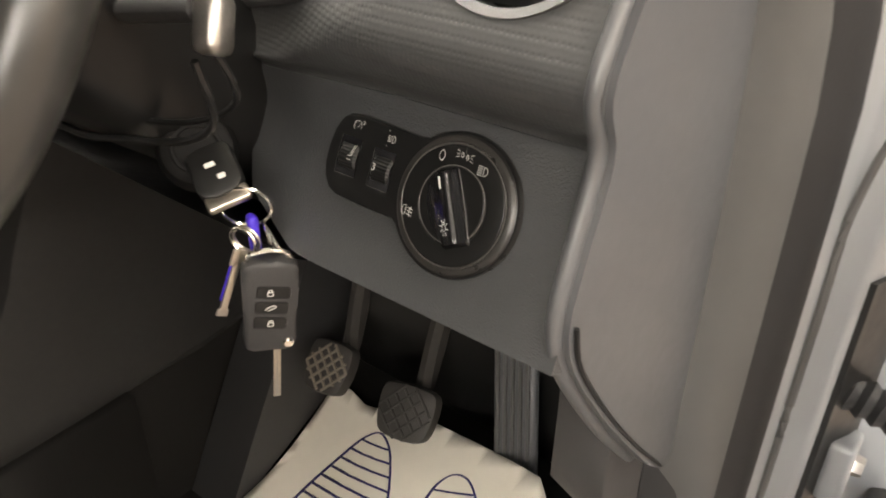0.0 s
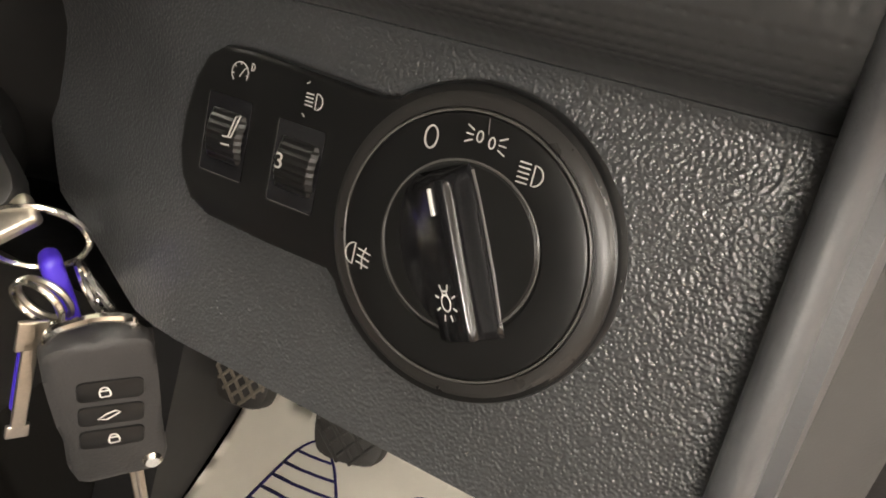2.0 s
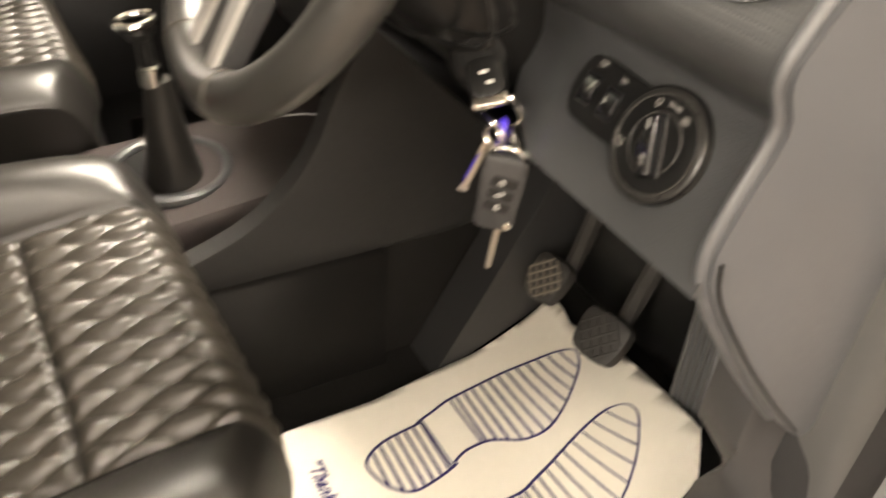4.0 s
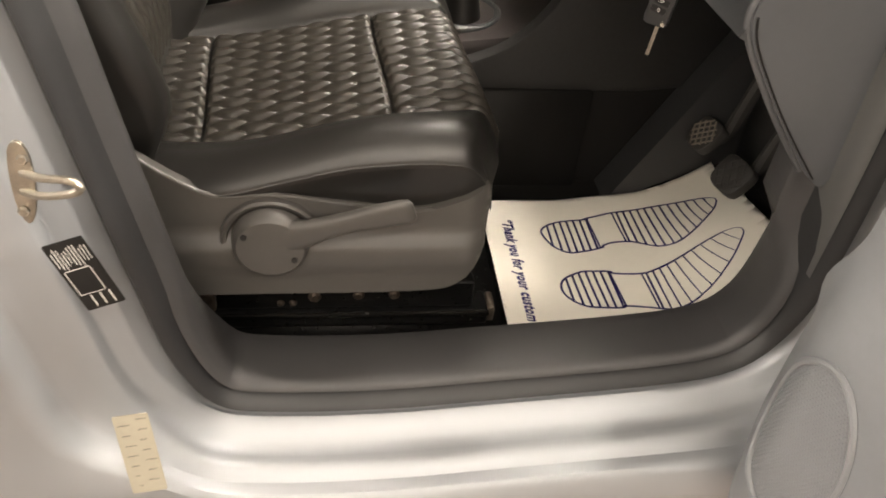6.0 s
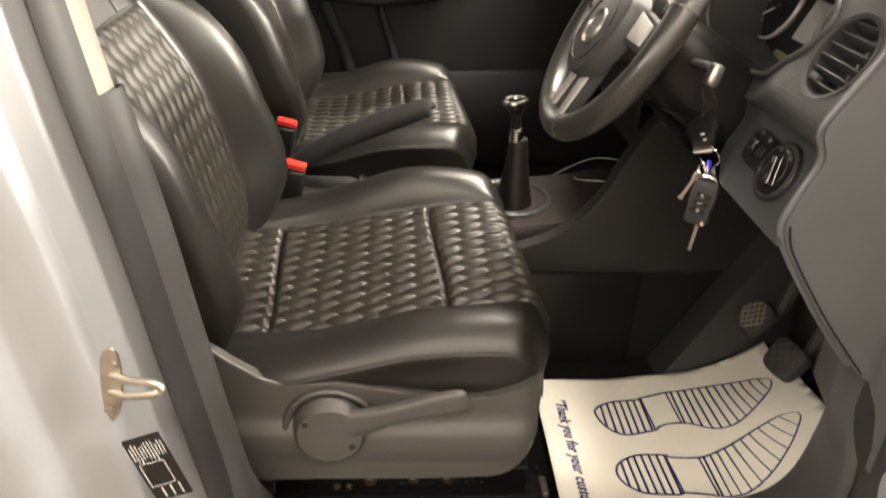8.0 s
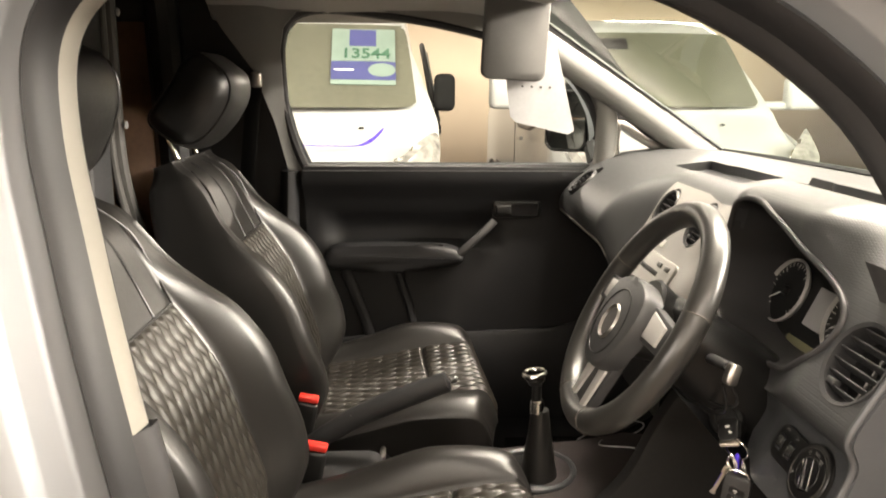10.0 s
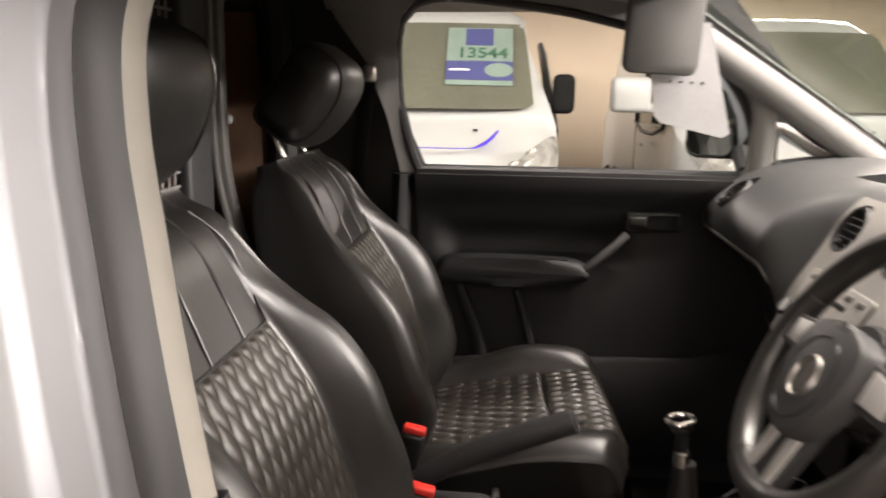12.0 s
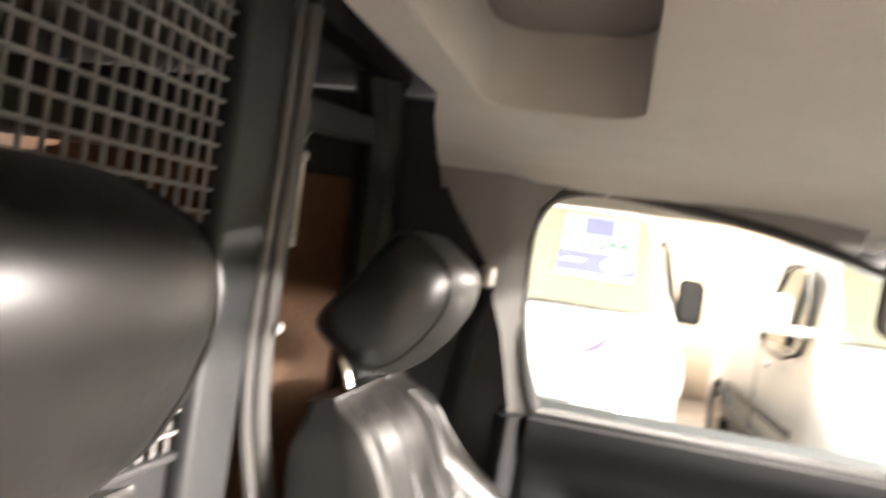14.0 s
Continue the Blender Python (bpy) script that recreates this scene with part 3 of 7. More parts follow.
structure("far_window_seal", tube(smooth_path(surround, 4, True), 0.014, 8, True, up=(0, 1, 0)), M_RUBBER, "black rubber edge of the passenger window", "window seal")
win = thing("window_1", "clear wound-up passenger door window", "window", kind="structure")
part("pane", sheet(far_win, [], lambda u, v, d: Vector((u, 1.615 - 0.05 * smooth01((v - 1.25) / 0.5), v)), 0.1), G_CLEAR, win).visible_shadow = False
win = thing("window_2", "small clear triangular quarter light", "window", kind="structure")
part("pane", sheet(far_qtr, [], lambda u, v, d: Vector((u, 1.615, v)), 0.1), G_CLEAR, win).visible_shadow = False
part("frame", tube(smooth_path([(x, 1.60, z) for x, z in far_qtr], 3, True), 0.012, 8, True, up=(0, 1, 0)), M_HEAD, win)
# far front pillar and windscreen
structure("far_front_pillar", tube(smooth_path([(0.72, 1.575, 1.202), (0.56, 1.565, 1.302), (0.42, 1.55, 1.393), (0.26, 1.53, 1.492), (0.10, 1.51, 1.59)], 5), 0.037, 12, flat=0.7, up=(0, 1, 0)), M_PILLAR, "pale grey lining of the far front pillar", "trim")
structure("far_pillar_leg", tube(smooth_path([(0.352, 1.585, 1.20), (0.360, 1.58, 1.32), (0.345, 1.57, 1.41), (0.29, 1.555, 1.49)], 5), 0.03, 10, flat=0.8, up=(0, 1, 0)), M_PILLAR, "pale grey post between door window and quarter light", "trim")
structure("near_front_pillar", tube(smooth_path([(0.72, 0.15, 1.22), (0.56, 0.165, 1.31), (0.44, 0.19, 1.41), (0.27, 0.23, 1.54), (0.12, 0.26, 1.62)], 5), 0.045, 12, flat=0.6, up=(0, 1, 0)), M_TRIM, "grey lining of the front pillar", "trim")


def screen_fn(u, v, d):
    bow = 1 - ((u - 0.87) / 0.72) ** 2
    return Vector((0.125 + v * 0.555 + 0.09 * bow, u, 1.633 - v * 0.361 + d))


win = thing("window_3", "clear raked windscreen of the van", "window", kind="structure")
part("pane", sheet([(0.2, 0), (1.54, 0), (1.58, 1), (0.16, 1)], [], screen_fn, 0.12), G_SCREEN, win).visible_shadow = False
edge = [screen_fn(u, 1.0, 0.0) for u in (0.16, 0.4, 0.7, 1.0, 1.3, 1.58)]
part("lower_seal", tube(smooth_path(edge, 4), 0.008, 6), M_RUBBER, win)
edge = [screen_fn(1.565 - 0.03 * (1 - t), t, 0.0) for t in (0, 0.25, 0.5, 0.75, 1)]
part("side_seal", tube(edge, 0.006, 6), M_RUBBER, win)

# ---- dashboard ----
D_S = [(0.2592, 0.961), (0.270, 0.985), (0.2925, 1.035), (0.301, 1.055), (0.286, 1.070), (0.276, 1.090), (0.288, 1.115), (0.312, 1.152), (0.334, 1.20), (0.362, 1.238), (0.41, 1.268), (0.48, 1.283), (0.58, 1.285), (0.76, 1.265)]
D_H = [(0.2592, 0.961), (0.270, 0.985), (0.2925, 1.035), (0.301, 1.050), (0.296, 1.056), (0.300, 1.062), (0.308, 1.085), (0.320, 1.14), (0.327, 1.20), (0.329, 1.255), (0.336, 1.288), (0.39, 1.303), (0.52, 1.298), (0.76, 1.270)]
D_C = [(0.300, 0.800), (0.275, 0.880), (0.262, 0.960), (0.258, 1.000), (0.262, 1.030), (0.268, 1.055), (0.285, 1.095), (0.312, 1.140), (0.338, 1.185), (0.360, 1.222), (0.40, 1.258), (0.47, 1.275), (0.58, 1.282), (0.76, 1.268)]
D_P = [(0.46, 0.760), (0.40, 0.900), (0.365, 1.000), (0.31, 1.055), (0.262, 1.090), (0.240, 1.112), (0.236, 1.135), (0.245, 1.165), (0.275, 1.200), (0.33, 1.236), (0.39, 1.258), (0.47, 1.272), (0.58, 1.28), (0.76, 1.268)]
SECT = [(0.165, D_S), (0.285, D_S), (0.40, D_H), (0.61, D_H), (0.70, D_S), (0.80, D_C), (1.05, D_C), (1.13, D_P), (1.62, D_P)]


def profile(y, s):
    """The dashboard's section at y; s counts its corner points."""
    for (y0, a), (y1, b) in zip(SECT, SECT[1:]):
        if y <= y1 or y1 == 1.62:
            w = smooth01((y - y0) / (y1 - y0))
            break
    k = max(0, min(len(a) - 2, int(s)))
    t = s - k

    def pt(sec, i):
        return Vector(sec[max(0, min(len(sec) - 1, i))])

    def cr(sec):
        p0, p1, p2, p3 = pt(sec, k - 1), pt(sec, k), pt(sec, k + 1), pt(sec, k + 2)
        return 0.5 * (2 * p1 + (p2 - p0) * t + (2 * p0 - 5 * p1 + 4 * p2 - p3) * t * t + (3 * p1 - p0 - 3 * p2 + p3) * t ** 3)

    return cr(a).lerp(cr(b), w)


SC = 0.05  # sheet units per section step


def dash_fn(u, v, d):
    s = v / SC
    p, q = profile(u, s), profile(u, min(12.99, s + 0.05))
    r = profile(u, max(0, s - 0.05))
    n = Vector((-(q.y - r.y), 0, q.x - r.x))
    n.normalize()
    return Vector((p.x, u, p.y)) - n * d


def knee_fn(u, v, d):
    """The knee panel: dished towards the steering column."""
    return dash_fn(u, v, d + 0.012 * smooth01((u - 0.322) / 0.06) * smooth01((2.9 - v / SC) / 1.2))


def s_at(y, z):
    best = min((abs(profile(y, i * 0.02).y - z), i * 0.02) for i in range(0, 600))
    return best[1] * SC


dash = thing("dashboard", "grey plastic dashboard of the van", "dashboard", at=(0.45, 0.9, 0.945))
CL = [(0.620, 1.112), (0.642, 1.16), (0.645, 1.20), (0.638, 1.240), (0.612, 1.272), (0.575, 1.284), (0.53, 1.284), (0.48, 1.272), (0.413, 1.250), (0.35, 1.226), (0.305, 1.203), (0.285, 1.180), (0.300, 1.140), (0.345, 1.105), (0.40, 1.086), (0.485, 1.076), (0.56, 1.082)]
cl_hole = [(p.x, p.y) for p in smooth_path([(y, s_at(y, z), 0) for y, z in CL], 3, True)]
VENTS = [(0.226, 1.152, 0.047), (0.800, 1.200, 0.040), (0.995, 1.200, 0.040), (1.470, 1.200, 0.040)]


def vent_hole(y, z, r):
    out = []
    for k in range(24):
        a = 6.283185 * k / 24
        out.append((y + r * math.cos(a), s_at(y + r * math.cos(a), z + 0.9 * r * math.sin(a))))
    return out


v_holes = [vent_hole(*v) for v in VENTS]
tray1 = [(0.86, 10.6 * SC), (1.22, 10.6 * SC), (1.22, 11.5 * SC), (0.86, 11.5 * SC)]
tray2 = [(0.34, 11.25 * SC), (0.70, 11.25 * SC), (0.70, 11.75 * SC), (0.34, 11.75 * SC)]
part("upper_pad", sheet([(0.165, 3.0 * SC), (0.8, 3.0 * SC), (1.08, 3.0 * SC), (1.62, 3.0 * SC), (1.62, 13 * SC), (0.165, 13 * SC)], [cl_hole, tray1, tray2] + v_holes, dash_fn, 0.014, rim=0.022), M_PAD, dash, "grey soft upper pad", 50)
part("lower_panel", sheet([(0.166, 0.0), (0.345, 0.0), (0.395, 0.9 * SC), (0.43, 2.98 * SC), (0.166, 2.98 * SC)], [], knee_fn, 0.010, edge=0.012), M_DASH, dash, "grained mid-grey knee panel", 50)
part("lower_panel", sheet([(0.66, 0.5 * SC), (1.62, 0.0), (1.62, 2.98 * SC), (0.62, 2.98 * SC)], [], dash_fn, 0.03, edge=0.012), M_DARK, dash, "dark lower fascia before the passenger", 50)
part("tray_base", sheet([(0.85, 10.5 * SC), (1.23, 10.5 * SC), (1.23, 11.6 * SC), (0.85, 11.6 * SC)], [], lambda u, v, d: dash_fn(u, v, 0.02), 0.05), M_DASH, dash)
part("tray_base", sheet([(0.33, 11.2 * SC), (0.71, 11.2 * SC), (0.71, 11.8 * SC), (0.33, 11.8 * SC)], [], lambda u, v, d: dash_fn(u, v, 0.02), 0.05), M_DARK, dash)
# pale trim strip under the passenger's edge
part("trim_strip", sheet([(1.10, 4.35 * SC), (1.60, 4.35 * SC), (1.60, 4.95 * SC), (1.10, 4.95 * SC)], [], lambda u, v, d: dash_fn(u, v, -0.003 + d), 0.03, edge=0.003), M_STACK, dash, "paler grey strip under the edge")

# silver-grey surround of the centre vents and controls
def around(y0, y1, z0, z1):
    pts = [(y0, z0), ((y0 + y1) / 2, z0), (y1, z0), (y1, (z0 + z1) / 2), (y1, z1), ((y0 + y1) / 2, z1), (y0, z1), (y0, (z0 + z1) / 2)]
    return [(y, s_at(y, z)) for y, z in pts]


part("centre_surround", sheet(around(0.668, 1.045, 1.045, 1.248), [vent_hole(y, z, r + 0.004) for y, z, r in VENTS[1:3]], lambda u, v, d: dash_fn(u, v, -0.004 + d), 0.012, rim=0.012, edge=0.006), M_STACK, dash, "silver-grey surround of the centre vents", 50)

# end cap beside the door: ridge and side cover
CAP = [(0.318, 1.165), (0.292, 1.120), (0.279, 1.090), (0.288, 1.060), (0.272, 1.014), (0.265, 0.985), (0.275, 0.955), (0.312, 0.900), (0.350, 0.850), (0.395, 0.797)]
cap_out = [(0.40, 1.262), (0.352, 1.232), (0.328, 1.195)] + CAP + [(0.422, 0.80), (0.440, 0.95), (0.43, 1.08), (0.42, 1.18), (0.43, 1.265)]


def cap_fn(u, v, d):
    e = smooth01((u - 0.27) / 0.17)
    return Vector((u, 0.162 - 0.014 * e + d, v))


part("end_cover", sheet([(p.x, p.y) for p in smooth_path([(x, z, 0) for x, z in cap_out], 4, True)], [], cap_fn, 0.02, edge=0.012), M_SIDE, dash, "grey side cover with a dark gap", 60)
ridge = smooth_path([(x - 0.001, 0.1695, z) for x, z in [(0.46, 1.279), (0.41, 1.268), (0.361, 1.237), (0.334, 1.20)] + CAP], 5)
part("ridge", tube(ridge, 0.0048, 14, flat=0.9, up=(0, 1, 0)), M_SIDE, dash, "rounded grey ridge along the end")
part("gap_line", tube(smooth_path([(x + 0.004, 0.1605 - 0.014 * smooth01((x - 0.27) / 0.17), z) for x, z in CAP[5:]], 5), 0.0013, 6), M_BLACK, dash, "dark gap line")

# instrument cluster
clu = part("instrument_panel", sheet([(0.26, 1.02), (0.70, 1.02), (0.70, 1.30), (0.26, 1.30)], [], lambda u, v, d: Vector((0.425 - 0.45 * (1.16 - v), u, v)), 0.08), M_BLACK, dash, "black instrument panel")


def dial(cy, cz, r, name):
    m = frame_of((0.425 - 0.45 * (1.16 - cz) - 0.001, cy, cz), (0, -1, 0), (0.45, 0, 1))
    d = part(name, cyl(r, r * 0.985, 0.004, m, 40), M_BLACK, clu, "black dial")
    part("bezel", turned([(r, 0.0), (r + 0.003, 0.006), (r + 0.001, 0.010), (r - 0.001, 0.006), (r - 0.001, 0.0)], m, 44), M_INSERT, d, "thin bright bezel")
    bm = bmesh.new()
    for k in range(25):
        a = math.radians(225 - k * 270 / 24)
        ln = 0.009 if k % 4 == 0 else 0.005
        rbox(ln, 0.0012, 0.0006, 0.0002, m @ pose(0, 0, 0.0046) @ Matrix.Rotation(a, 4, "Z") @ pose(r - 0.004 - ln / 2, 0, 0), 1, bm)
    part("scale_marks", bm, M_WHITE, d, "white scale marks")
    part("needle", rbox(r * 0.8, 0.0022, 0.0012, 0.0005, m @ pose(0, 0, 0.008) @ Matrix.Rotation(math.radians(215), 4, "Z") @ pose(r * 0.34, 0, 0), 1), M_WHITE, d)
    part("hub", cyl(0.008, 0.007, 0.008, m @ pose(0, 0, 0.004), 20, 0.001), M_BLACK, d)
    return d


dial(0.590, 1.136, 0.050, "rev_counter")
dial(0.412, 1.140, 0.052, "speedometer")
part("display", rbox(0.050, 0.060, 0.004, 0.002, frame_of((0.411, 0.490, 1.135), (0, -1, 0), (0.45, 0, 1))), M_LCD, clu, "pale grey display")
part("display", rbox(0.10, 0.040, 0.004, 0.002, frame_of((0.395, 0.49, 1.088), (0, -1, 0), (0.5, 0, 0.9))), M_LCD_G, clu, "olive tinted lower window")
part("tell_tale_panel", rbox(0.016, 0.032, 0.003, 0.001, frame_of((0.408, 0.70, 1.09), (0, -1, 0), (0.1, 0, 1))), M_GLOSS, clu)
# deep cowl walls round the cluster
cowl = []
for d, shrink in ((0.0, 0.0), (0.012, 0.004), (0.05, 0.004), (0.13, 0.012)):
    row = []
    for y, v in cl_hole:
        p = dash_fn(y, v, 0.0)
        row.append(Vector((p.x + d, p.y + (0.46 - p.y) * shrink, p.z + (1.16 - p.z) * shrink)))
    cowl.append(row)
part("cowl", loft(cowl, caps=False), M_TRIM, dash, "dark inner cowl of the cluster", 60)
part("cowl_lip", tube([dash_fn(y, v, -0.001) for y, v in cl_hole], 0.0045, 8, True, up=(1, 0, 0)), M_TRIM, dash)


def vent(y, z, r, slats=6):
    s = s_at(y, z)
    a, b = dash_fn(y, s - 0.02, 0), dash_fn(y, s + 0.02, 0)
    c = dash_fn(y, s, 0)
    m = frame_of(c, (0, -1, 0), b - a)
    v = part("air_vent", turned([(r + 0.002, -0.03), (r + 0.005, 0.0), (r + 0.003, 0.005), (r - 0.002, 0.003), (r - 0.004, -0.03)], m, 36), M_DARK, dash, "round air vent with slats")
    part("back", cyl(r, r, 0.002, m @ pose(0, 0, -0.03), 30), M_BLACK, v)
    for k in range(slats):
        h = (k - (slats - 1) / 2) * 2 * r / (slats + 0.6)
        w = 2 * math.sqrt(max(1e-6, (r - 0.003) ** 2 - h * h))
        part("slat", rbox(w, 0.0022, 0.016, 0.0008, m @ pose(0, h, -0.008) @ pose(0, 0, 0, -25), 2), M_DARK, v)
    part("thumb_wheel", rbox(0.016, 0.008, 0.01, 0.002, m @ pose(-r * 0.45, -r * 0.62, -0.002)), M_DARK, v)
    part("divider", rbox(0.003, 2 * r - 0.012, 0.006, 0.001, m @ pose(r * 0.2, 0, -0.016), 1), M_RING, v)


for v in VENTS:
    vent(*v)

# centre stack: radio, heater panel
stack = frame_of((0.288, 0.880, 1.088), (0, -1, 0), (0.50, 0, 0.87))
rad = thing("car_radio", "silver-grey heater and radio unit in the dashboard", "car radio", at=(0.288, 0.925, 1.0))
part("faceplate", slab(rrect(-0.12, -0.085, 0.12, 0.045, 0.012), 0.018, stack @ pose(0, 0, 0.0), 0.003), M_STACK, rad, "silver-grey face")
for kx in (-0.085, -0.030, 0.025):
    kn = part("knob", cyl(0.019, 0.016, 0.018, stack @ pose(kx, -0.035, 0.016), 28, 0.003), M_BLACK, rad, "black round knob")
    part("cap", cyl(0.012, 0.012, 0.002, stack @ pose(kx, -0.035, 0.034), 24, 0.0008), M_LCD, kn, "pale knob face")
part("slot", rbox(0.12, 0.01, 0.004, 0.002, stack @ pose(0, 0.012, 0.017)), M_BLACK, rad)
for kx in (-0.09, -0.05, 0.05, 0.09):
    part("button", rbox(0.022, 0.01, 0.005, 0.002, stack @ pose(kx, 0.030, 0.018)), M_RING, rad)
part("hazard_button", rbox(0.022, 0.016, 0.008, 0.003, frame_of((0.315, 0.90, 1.148), (0, -1, 0), (0.5, 0, 0.86))), M_WHITE, rad, "small pale button")

# ---- headlight switch ----
SWN = Vector((-0.912, 0, 0.41))
SW = frame_of(Vector((0.279, 0.2400, 1.0175)) + SWN * 0.001, (0, -1, 0), (0.41, 0, 0.912))
switch = thing("light_switch", "black rotary headlight switch with two thumbwheels in the knee panel", "light switch", at=(0.279, 0.238, 1.0175))


def ribbon(lines, w, m, closed=False):
    """Flat printed strokes in local x, y."""
    bm = bmesh.new()
    for ln in lines:
        pts = [Vector((x, y, 0)) for x, y in ln]
        loop = (pts[0] - pts[-1]).length < 1e-6 and len(pts) > 2
        if loop:
            pts = pts[:-1]
        tube([m @ p for p in pts], w / 2, 6, loop, flat=0.35, up=m.to_3x3() @ Vector((0, 0, 1)), bm=bm)
    return bm


def arc(cx, cy, rx, ry, a0, a1, n=14):
    return [(cx + rx * math.cos(math.radians(a0 + (a1 - a0) * i / n)), cy + ry * math.sin(math.radians(a0 + (a1 - a0) * i / n))) for i in range(n + 1)]


R = 0.0366
# bezel: round part with an arm for the thumbwheels
arm = [(-0.0275, 0.0270), (-0.050, 0.0282), (-0.068, 0.0288), (-0.0755, 0.0282), (-0.0805, 0.025), (-0.0840, 0.018), (-0.0860, 0.008), (-0.0862, -0.001), (-0.0842, -0.0085), (-0.0800, -0.0142), (-0.073, -0.0170), (-0.052, -0.0178), (-0.0325, -0.0178)]
outline = arm + arc(0.001, 0, R, R, 208, 495, 56)[1:-1]
part("bezel", slab(outline, 0.0045, SW @ pose(0, 0, -0.0045), 0.0016), M_DIAL, switch, "satin black bezel with a side arm", 40)
CEN = SW @ pose(0.0016, 0, 0)
ring = part("ring", turned([(0.0306, -0.0035), (0.0308, -0.0002), (0.0312, 0.0008), (0.0330, 0.0006), (0.0350, -0.0002), (0.0360, -0.0016), (0.0364, -0.0050)], CEN, 72), M_BEZEL, switch, "dark satin outer ring", 40)
dialp = part("dial", turned([(0.0, 0.0012), (0.0196, 0.0012), (0.0200, 0.0016), (0.0290, 0.0019), (0.0298, 0.0016), (0.0303, 0.0006), (0.0304, -0.002)], CEN, 72), M_DIAL, switch, "satin black dial face", 30)
part("dial_edge", tube([CEN @ Vector((0.0305 * math.cos(a), 0.0305 * math.sin(a), 0.0012)) for a in [6.283185 * k / 72 for k in range(72)]], 0.00032, 5, True), M_RING, dialp)
KN = SW @ pose(0.0016, 0.0006, 0) @ Matrix.Rotation(math.radians(26.5), 4, "Z")
knob = part("knob", turned([(0.0, 0.0023), (0.0184, 0.0023), (0.0190, 0.0019), (0.0193, 0.0008)], KN, 64), M_DIAL, switch, "satin black rotary knob", 30)
# raised grip: a broad sloping side up to a bright ridge, then a steep far side
grip = []
for i in range(29):
    y = -0.0212 + 0.0388 * i / 28
    h = min(1.0, 0.25 + (y + 0.0212) / 0.0022, 0.10 + (0.0176 - y) / 0.0032)
    h = smooth01(h)
    w = math.sqrt(max(0.05, 1 - (y / 0.0205) ** 2)) if y < 0.019 else 0.2
    grip.append([KN @ Vector((x, y, 0.0019 + (z - 0.0019) * h)) for x, z in ((-0.0150 * w, 0.0021), (-0.0105 * max(w, 0.6), 0.0034), (-0.0060, 0.0058), (-0.0020, 0.0082), (0.0012, 0.0099), (0.0026, 0.0105), (0.0036, 0.0105), (0.0045, 0.0100), (0.0053, 0.0088), (0.0060, 0.0066), (0.0064, 0.0044), (0.0070, 0.0028), (0.0078, 0.0020))])
part("grip", loft(grip), M_GLOSS, knob, "raised grip with a rounded ridge", 60)
# pale line painting the highlight down the grip's far slope
part("grip_highlight", ribbon([[(0.0074, 0.0160), (0.0078, 0.010), (0.0080, 0.0), (0.0080, -0.008), (0.0076, -0.0178)]], 0.0007, KN @ pose(0, 0, 0.0026)), M_RING, knob)
part("knob_edge", tube([KN @ Vector((0.0192 * math.cos(a), 0.0192 * math.sin(a), 0.0019)) for a in [6.283185 * k / 60 for k in range(60)]], 0.00030, 5, True), M_RING, knob)
part("index_mark", rbox(0.0010, 0.0058, 0.0006, 0.0002, KN @ pose(-0.0003, 0.0106, 0.0094) @ pose(0, 0, 0, 0, -28)), M_WHITE, knob, "white index mark")
up = SW @ pose(0, 0, 0.0022)
SYM = 0.00045
part("symbol", ribbon([arc(-0.0106, 0.0222, 0.00155, 0.0025, 0, 360, 18)], SYM, up), M_PRINT, dialp, "white figure nought")


def lamp_sym(cx, cy, s, rays, flip=1):
    ls = [arc(cx, cy, 0.0026 * s * flip, 0.0026 * s, -90, 90, 10) + [(cx, cy - 0.0026 * s)]]
    for k in range(rays):
        y = cy + (k - (rays - 1) / 2) * 1.25e-3 * s
        ls.append([(cx - flip * 0.0011 * s, y), (cx - flip * 0.0042 * s, y)])
    return ls


side = [arc(0.0012 - 0.0014, 0.0240, 0.0007, 0.0012, 0, 360, 12), arc(0.0012 + 0.0016, 0.0234, 0.0007, 0.0012, 0, 360, 12)]
for k in (-1, 0, 1):
    side.append([(0.0012 - 0.0030, 0.0240 + k * 0.0010), (0.0012 - 0.0048, 0.0240 + k * 0.0019)])
    side.append([(0.0012 + 0.0032, 0.0234 + k * 0.0010), (0.0012 + 0.0050, 0.0234 + k * 0.0019)])
part("symbol", ribbon([[(x + 0.0010, y + 0.0013) for x, y in ln] for ln in side], 0.00032, up), M_PRINT, dialp, "white side light symbol")
part("symbol", ribbon(lamp_sym(0.0146, 0.0208, 0.85, 5), 0.00034, up), M_PRINT, dialp, "white headlamp symbol")
part("symbol", ribbon([[(0.0026, 0.0262), (0.0020, 0.0296)]], 0.00025, up), M_RING, dialp)
fog = [arc(-0.0245, -0.0072, -0.0024, 0.0026, -90, 90, 10) + [(-0.0245, -0.0098)]]
for k in (-1, 0, 1):
    fog.append([(-0.0236, -0.0072 + k * 0.0016), (-0.0200, -0.0078 + k * 0.0016)])
fog.append([(-0.0216, -0.0102), (-0.0221, -0.0074), (-0.0214, -0.0048)])
part("symbol", ribbon([[(x + 0.0006, y - 0.0027) for x, y in ln] for ln in fog], 0.00034, up), M_PRINT, dialp, "white fog lamp symbol")
sun = [arc(0, 0, 0.0018, 0.0018, 0, 360, 16)]
for k in range(8):
    a = math.radians(k * 45 + 22)
    sun.append([(0.0029 * math.cos(a), 0.0029 * math.sin(a)), (0.0043 * math.cos(a), 0.0043 * math.sin(a))])
sun.append([(-0.0009, 0.0016), (-0.0009, 0.0026), (0.0009, 0.0026), (0.0009, 0.0016)])
